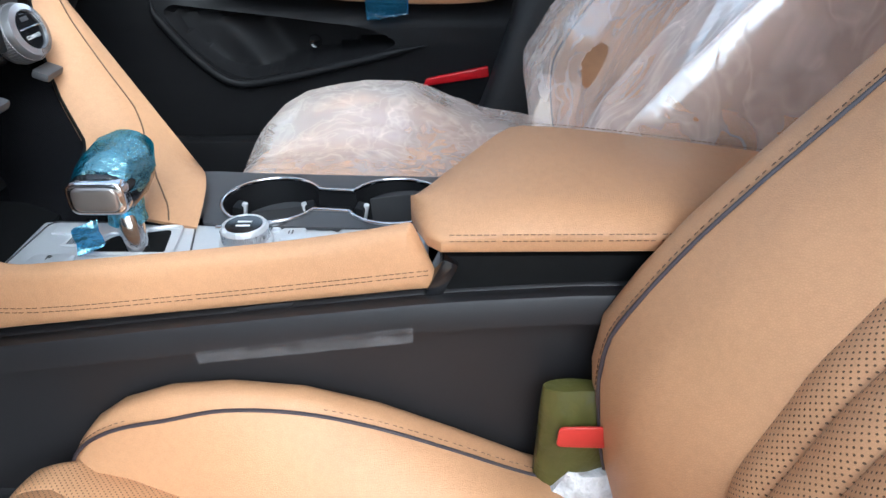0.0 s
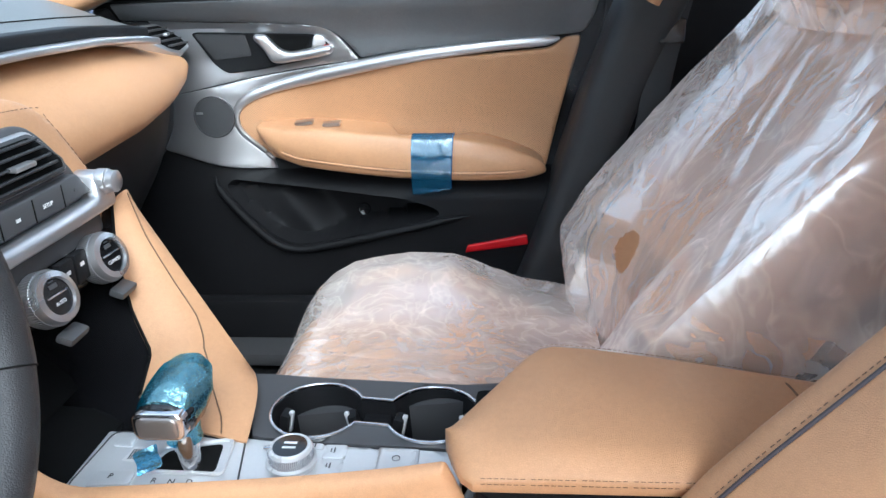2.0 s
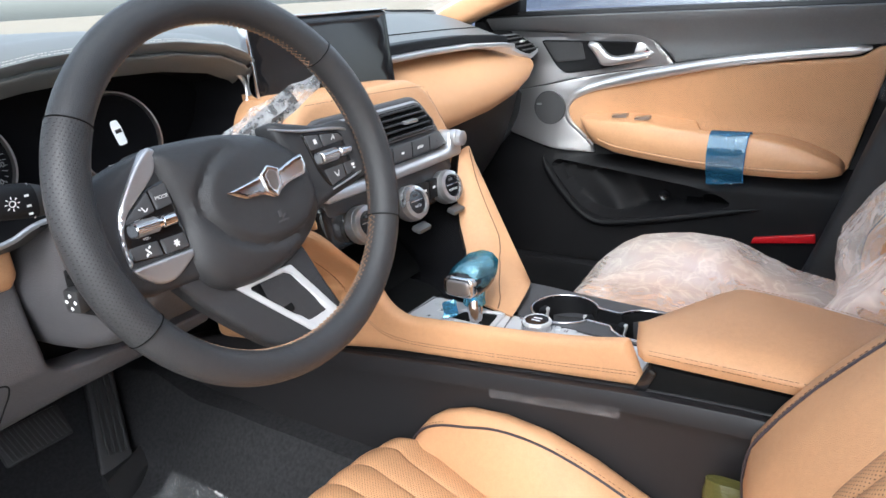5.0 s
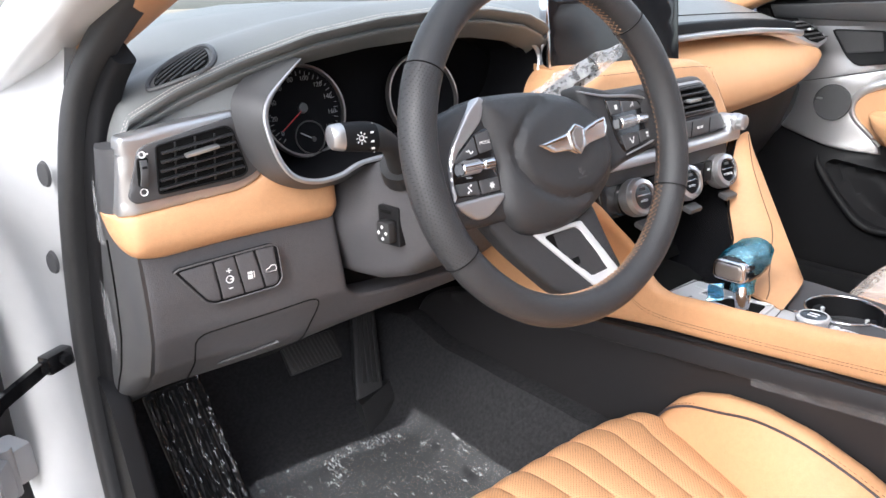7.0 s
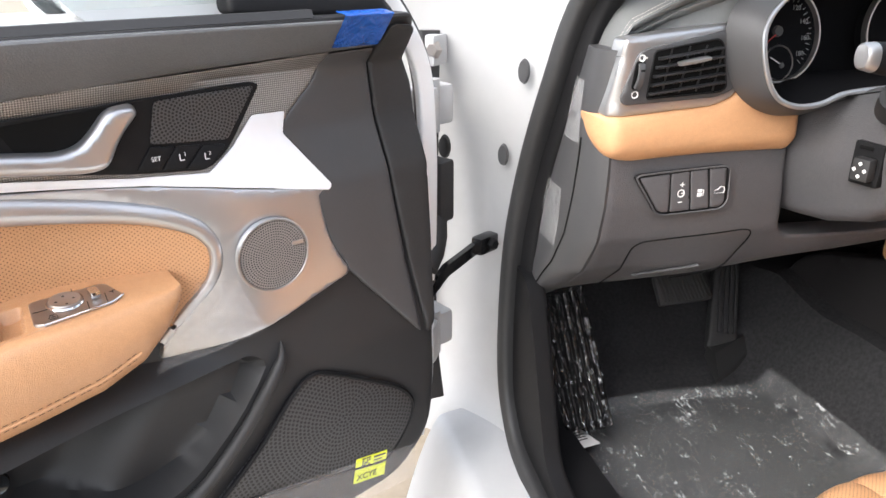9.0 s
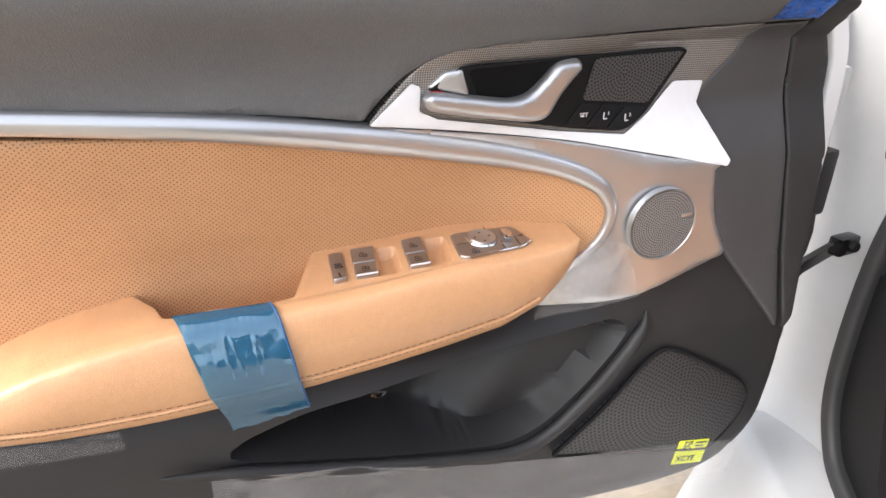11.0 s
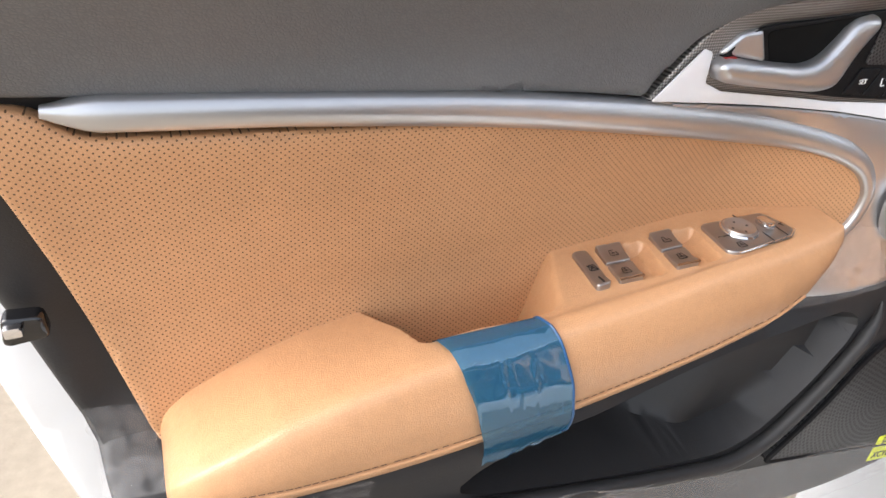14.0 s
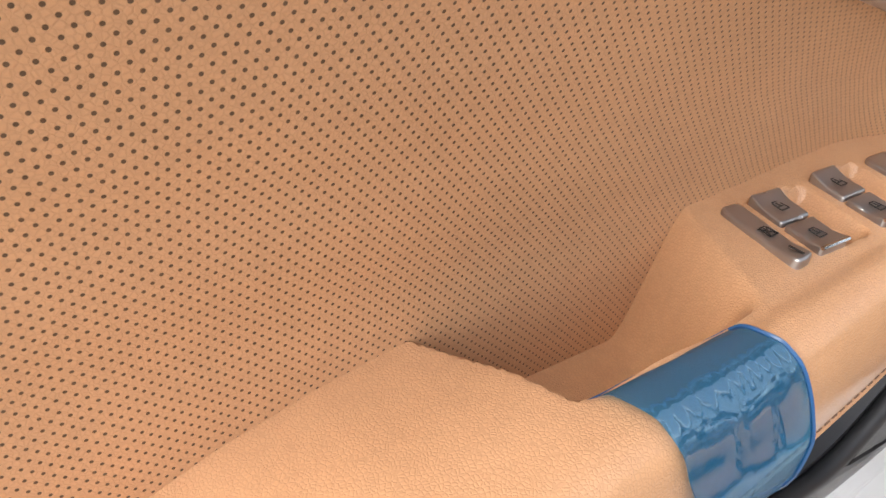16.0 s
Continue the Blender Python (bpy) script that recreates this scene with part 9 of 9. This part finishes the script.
def arm_tape(m, s, top, low):
    """Blue tape over the rail, wider than it is stuck: top and low are its edges' places along the door."""
    t = thing("blue_tape", tuple(m @ Vector((s * top[0], 0.06, 0.7))), "blue protective tape wrapped round the door armrest", "tape", "blue tapes")
    path = [(0.019, 0.7165), (0.025, 0.7240), (0.033, 0.7258), (0.042, 0.7250), (0.0510, 0.7175), (0.0575, 0.7030), (0.0615, 0.688), (0.0605, 0.668), (0.0570, 0.655), (0.0515, 0.642), (0.0450, 0.630), (0.0395, 0.618), (0.0365, 0.608)]
    pp = smooth_loop(path, 5, False)

    def f(a, b):
        k = b * (len(pp) - 1)
        i = min(int(k), len(pp) - 2)
        q = pp[i] * (1 - (k - i)) + pp[i + 1] * (k - i)
        e = smoothstep(b, 0.08, 1.0) * 0.75 + 0.25 * b
        u = (top[0] + (low[0] - top[0]) * e) * (1 - a) + (top[1] + (low[1] - top[1]) * e) * a
        fine = 0.0005 * noise.noise(Vector((a * 5, b * 16, 0)))
        ridge = max(0.0, 1 - abs(noise.noise(Vector((a * 7 + b * 1.5, b * 1.6, 2)))) * 16) * 0.0007 * smoothstep(b, 0.25, 0.40)
        ripple = 0.00045 * max(0.0, math.sin(a * 70 + 30 * b + 2 * math.sin(a * 9)))  * smoothstep(b, 0.10, 0.16) * smoothstep(0.34 - b, 0.0, 0.10)
        n = fine + ridge + ripple
        hang = smoothstep(b, 0.80, 1.0)
        return door_point(m, s, u, q[0] + 0.0022 + n + 0.002 * hang * noise.noise(Vector((a * 6, b * 9, 4))), q[1] + 0.0012 + 0.5 * n + hang * (0.010 * a + 0.003 * noise.noise(Vector((a * 8, 0, 5)))))
    place("strip", *grid(f, 60, 110), BLUE, t)
    place("fold", *tube([f(1.0, b) for b in np.linspace(0, 0.97, 50)], 0.0010, 5), BLUE_EDGE, t, "doubled tape edge")
    place("fold", *tube([f(a, 0.0) for a in np.linspace(0, 1, 20)], 0.0007, 5), BLUE_EDGE, t, "doubled tape edge")
    return t


arm_tape(DOOR_L, 1, (0.630, 0.5535), (0.594, 0.526))
arm_tape(DOOR_R, -1, (0.556, 0.634), (0.552, 0.626))
belt_tape = thing("blue_tape", tuple(DOOR_L @ Vector((0.08, 0.05, 0.96))), "blue protective tape on the door's upper corner", "tape", "blue tapes")
place("strip", *grid(lambda a, b: door_point(DOOR_L, 1, 0.020 + 0.056 * a, face(0.06, 0.941 + 0.03 * min(b, 0.6) / 0.6) + 0.006 - 0.05 * max(0, b - 0.6) + 0.0012 * noise.noise(Vector((a * 5, b * 6, 0))), 0.941 + 0.033 * min(b, 0.6) / 0.6 + 0.006 * max(0, b - 0.6)), 20, 24), film("bright_blue_tape", (0.005, 0.10, 0.50), 0.82, 0.97, 60, 0.12, 0.7), belt_tape)
label = thing("printed_label", tuple(DOOR_L @ Vector((0.03, 0.03, 0.44))), "yellow printed paper label with black letters", "label")
ml = DOOR_L @ Matrix.Translation((0.058, face(0.058, 0.423) + 0.006, 0.4225)) @ pose(0, 0, 0, 90, 0, 180) @ pose(0, 0, 0, 0, 0, -10)
place("paper", *moved(block((0, 0, 0), (0.047, 0.036, 0.0008), 0), ml), YELLOW, label)
letters("XCYE", 0.0120, ml @ Matrix.Translation((-0.005, -0.010, 0.0008)), INKB, label)
place("print", *moved(joined(*(block((-0.013 + 0.0032 * (k % 4), 0.006 + 0.0032 * (k // 4), 0.0006), (0.0022 + 0.001 * (k % 3 == 0), 0.0022, 0.0003), 0) for k in range(16) if k not in (2, 7, 9)), block((0.012, 0.014, 0.0006), (0.018, 0.0022, 0.0003), 0), block((0.010, 0.009, 0.0006), (0.013, 0.0018, 0.0003), 0), block((0.013, 0.0045, 0.0006), (0.016, 0.0018, 0.0003), 0)), ml), GREYD, label)
# clear film over the armrest front, its rear corner and the door bottom
dfilm = thing("door_film", tuple(DOOR_L @ Vector((0.4, 0.05, 0.6))), "clear protective film stuck to the door trim", "protective film")
CREASED = film("creased_clear_film", (0.92, 0.92, 0.93), 0.008, 0.14, 60, 0.10, 0.5, dist=0.0015, spec=0.4)
MILKY = film("milky_door_film", (0.80, 0.80, 0.81), 0.08, 0.24, 60, 0.22, 0.4, stretch=(1, 1, 2.5))


def stuck_film(name, corners, off, mat, nu=24, nv=24):
    """A scrap of film between four points of the door's face, lightly crumpled."""
    def f(a, b):
        (u0, z0), (u1, z1), (u2, z2), (u3, z3) = corners
        u = (u0 * (1 - a) + u1 * a) * (1 - b) + (u3 * (1 - a) + u2 * a) * b
        z = (z0 * (1 - a) + z1 * a) * (1 - b) + (z3 * (1 - a) + z2 * a) * b
        u += 0.004 * noise.noise(Vector((a * 5, b * 5, 7))) * (2 * a - 1)
        return door_point(DOOR_L, 1, u, face(u, z) + off + 0.0016 * noise.noise(Vector((u * 60, z * 60, off))), z)
    place(name, *grid(f, nu, nv), mat, dfilm)


stuck_film("front_film", ((0.236, 0.731), (0.200, 0.727), (0.178, 0.668), (0.285, 0.641)), 0.015, CREASED)
stuck_film("rear_film", ((0.846, 0.695), (0.811, 0.689), (0.807, 0.633), (0.845, 0.635)), 0.022, CREASED)
def arm_low(a, b):
    return door_point(DOOR_L, 1, 0.68 + 0.115 * a, 0.050 - 0.014 * b + 0.001 * noise.noise(Vector((a * 8, b * 4, 2))) - 0.006 * a, 0.640 - 0.030 * b)


place("arm_film", *grid(arm_low, 30, 8), CREASED, dfilm)


def bottom_sheet(a, b):
    u = -0.012 + 0.63 * a
    top = interp(u, [-0.015, 0.1, 0.257, 0.35, 0.5, 0.616], [0.425, 0.446, 0.472, 0.490, 0.531, 0.550])
    z = 0.372 + (top - 0.372) * b
    return door_point(DOOR_L, 1, u, face(u, z) + 0.008 + 0.0025 * noise.noise(Vector((a * 12, b * 5, 2))), z)


place("bottom_film", *grid(bottom_sheet, 80, 20), MILKY, dfilm, "milky film along the door bottom")
pfilm = thing("door_film", tuple(DOOR_R @ Vector((-0.85, 0.05, 0.9))), "loose clear film on the door trim end", "protective film")
place("loose_film", *grid(lambda a, b: door_point(DOOR_R, -1, 0.84 + 0.07 * a, 0.02 + 0.02 * b + 0.006 * noise.noise(Vector((a * 4, b * 5, 2))), 0.80 + 0.17 * b - 0.02 * a), 16, 24), FAINT, pfilm)

# ---- hinges, check strap, mirror ----
hinges = []
for z0, c in ((0.840, (-0.866, 0.805)), (0.512, (-0.872, 0.785))):
    h = thing("door_hinge", (c[0], c[1], z0), "white painted steel door hinge", "hinge", "door hinges")
    place("body_leaf", *block((c[0] + 0.012, c[1] + 0.025, z0), (0.030, 0.05, 0.055), 0.008, (0, 0, 25)), WHITE_DIM, h)
    place("door_leaf", *block((c[0] - 0.020, c[1] - 0.022, z0), (0.036, 0.045, 0.060), 0.010, (0, 0, 60)), WHITE_DIM, h)
    place("pin", *tube([(c[0] + 0.002, c[1] - 0.002, z0 - 0.034), (c[0] + 0.002, c[1] - 0.002, z0 + 0.036)], 0.010, 14), WHITE_DIM, h)
    place("bolt", *moved(lathe([(0.0, 0.006), (0.006, 0.006), (0.008, 0.0), (0, 0)], 6), pose(c[0] + 0.004, c[1] - 0.003, z0 + 0.012, 90, 0, 25)), NICKEL, h)
# added dark strip that paints the shadow gap between hinges and pillar
place("gap_shade", *sweep(smooth_loop([(-0.850, 0.868, 0.93), (-0.856, 0.862, 0.72), (-0.864, 0.845, 0.50), (-0.858, 0.825, 0.37)], 6, False), fillet([(-0.014, -0.010), (0.014, -0.010), (0.014, 0.010), (-0.014, 0.010)], 0.005, 3)), RUBBER, shell_body, "black gap seal behind the hinges")
place("plug", *moved(lathe([(0.0, 0.004), (0.013, 0.004), (0.015, 0.0), (0.0, -0.004)], 18), look((-0.826, 0.874, 0.765), (-1.5, 0.3, 0.8)) @ pose(0, 0, 0, 180) @ Matrix.Diagonal((0.7, 1.2, 1, 1))), RUBBER, shell_body, "black rubber body plug")
fender = place("wing_bracket", *block((-0.842, 0.862, 0.905), (0.035, 0.016, 0.042), 0.005, (0, 0, 40)), WHITE_DIM, shell_body, "white painted bracket")
place("bracket_bolt", *moved(lathe([(0.0, 0.008), (0.008, 0.008), (0.012, 0.003), (0.013, 0.0), (0, 0)], 6), look((-0.848, 0.852, 0.906), (-1.5, 0.1, 0.95)) @ pose(0, 0, 0, 180)), NICKEL, fender)
strap = thing("check_strap", (-0.82, 0.78, 0.63), "black steel door check strap", "check strap")
place("arm", *sweep([(-0.900, 0.715, 0.605), (-0.86, 0.755, 0.622), (-0.80, 0.800, 0.632)], [(-0.004, -0.009), (0.004, -0.009), (0.004, 0.009), (-0.004, 0.009)]), GLOSS, strap)
place("bracket", *block((-0.785, 0.806, 0.634), (0.040, 0.020, 0.026), 0.004, (0, 0, 30)), GLOSS, strap)
place("bolt", *moved(lathe([(0.0, 0.006), (0.007, 0.006), (0.009, 0.0), (0, 0)], 6), pose(-0.775, 0.800, 0.634, 90, 0, 25)), DARK, strap)
boot = thing("cable_boot", (-0.885, 0.76, 0.70), "black rubber cable boot between door and body", "cable boot")
place("housing", *block((-0.868, 0.772, 0.735), (0.03, 0.04, 0.085), 0.006, (0, 0, 35)), RUBBER, boot)
place("bellows", *sweep([(-0.872, 0.765, 0.70), (-0.876, 0.755, 0.675), (-0.884, 0.742, 0.655), (-0.895, 0.728, 0.640)], circle(0.016, 14), scale=lambda t: 1.0 + 0.12 * math.sin(t * 60)), RUBBER, boot)
mirror = thing("door_mirror", tuple(DOOR_L @ Vector((0.12, -0.16, 1.02))), "white door mirror seen through the window", "door mirror")
mo = smooth_loop([(0.150, 0.968), (0.21, 0.960), (0.275, 0.972), (0.305, 1.02), (0.29, 1.08), (0.21, 1.10), (0.15, 1.08), (0.132, 1.02)], 5)
place("housing", *pillow(mo, lambda a, b, h: door_point(DOOR_L, 1, a, -0.15 - h * 3, b), 0.02, 0.02, 0.01, 0.02, 0.05), WHITE, mirror)
place("rim", *tube([door_point(DOOR_L, 1, a, -0.140, b) for a, b in mo], 0.008, 8, True), RUBBER, mirror)
MIRROR = surface("mirror_glass", (0.9, 0.9, 0.9), 0.06, 1.0, 20, 0, vary=0.01)
place("glass", *pillow([(q - (0.218, 1.03)) * 0.93 + (0.218, 1.03) for q in mo], lambda a, b, h: door_point(DOOR_L, 1, a, -0.139 + 0.05 * (a - 0.21) + h, b), 0.03, 0.001, 0.002), MIRROR, mirror)

# latch in the rear edge of the open door
latch = place("latch", *pillow(fillet([(0.851, 0.751), (0.876, 0.749), (0.874, 0.768), (0.853, 0.766)], 0.004, 3), lambda a, b, h: (a, -0.022 + h, b), 0.01, 0.002, 0.01), GLOSS, driver_door, "black latch opening", local=True)
place("latch_claw", *block((0.868, -0.019, 0.762), (0.010, 0.008, 0.007), 0.002), CHROME, latch, local=True)

# ---- parked cars beyond ----
def parked_car(at, turn, mat, label):
    c = thing("parked_car", None, label, "car", "parked cars", turn=pose(*at, 0, 0, turn))
    sec = [(-2.3, 0.55, 0.85), (-2.2, 0.35, 0.95), (-1.5, 0.28, 1.0), (-0.9, 0.25, 1.42), (0.3, 0.25, 1.45), (1.0, 0.28, 1.05), (2.0, 0.32, 0.90), (2.3, 0.45, 0.75)]
    lp = []
    for x, zb, zt in sec:
        sh = min(zt, 0.98)
        lp.append([(x, y, z) for y, z in fillet([(-0.85, zb), (-0.90, sh - 0.1), (-0.66 if zt > 1.2 else -0.80, zt), (0.66 if zt > 1.2 else 0.80, zt), (0.90, sh - 0.1), (0.85, zb)], 0.08, 3)])
    place("body", *loft(lp), mat, c, local=True)
    for s in (-1, 1):
        place("side_window", *pillow(fillet([(-1.2, 1.02), (-0.85, 1.36), (0.25, 1.38), (0.85, 1.06)], 0.06, 3), lambda a, b, h: (a, s * (0.845 - 0.42 * (b - 1.0) + h), b), 0.2, 0.004, 0.01), GLOSS, c, local=True)
        for x in (-1.4, 1.4):
            w = place("wheel", *moved(lathe([(0.0, 0.02), (0.20, 0.02), (0.23, 0.05), (0.30, 0.06), (0.335, 0.03), (0.34, -0.15), (0, -0.15)], 36), pose(x, s * 0.86, 0.34, -90 * s)), RUBBER, c, local=True)
            place("rim", *moved(lathe([(0.0, 0.06), (0.05, 0.055), (0.06, 0.03), (0.20, 0.03), (0.225, 0.055), (0.225, 0.0), (0, 0)], 36), pose(x, s * 0.86, 0.34, -90 * s)), NICKEL, w, local=True)
            for k in range(5):
                place("rim_spoke", *moved(block((0.12 * math.cos(1.257 * k), 0.12 * math.sin(1.257 * k), 0.05), (0.20, 0.05, 0.02), 0.006, (0, 0, 72 * k)), pose(x, s * 0.86, 0.34, -90 * s)), CHROME, w, local=True)
    return c


parked_car((-0.6, 8.5, 0), 0, WHITE, "white sedan parked across the yard")
parked_car((3.4, 0.6, 0), 94, surface("dark_blue_paint", (0.03, 0.04, 0.07), 0.2, grain=30, relief=0, vary=0.1, coat=0.7), "dark sedan parked beside the car")
parked_car((-5.5, 3.0, 0), 75, WHITE, "white sedan parked beyond the open door")
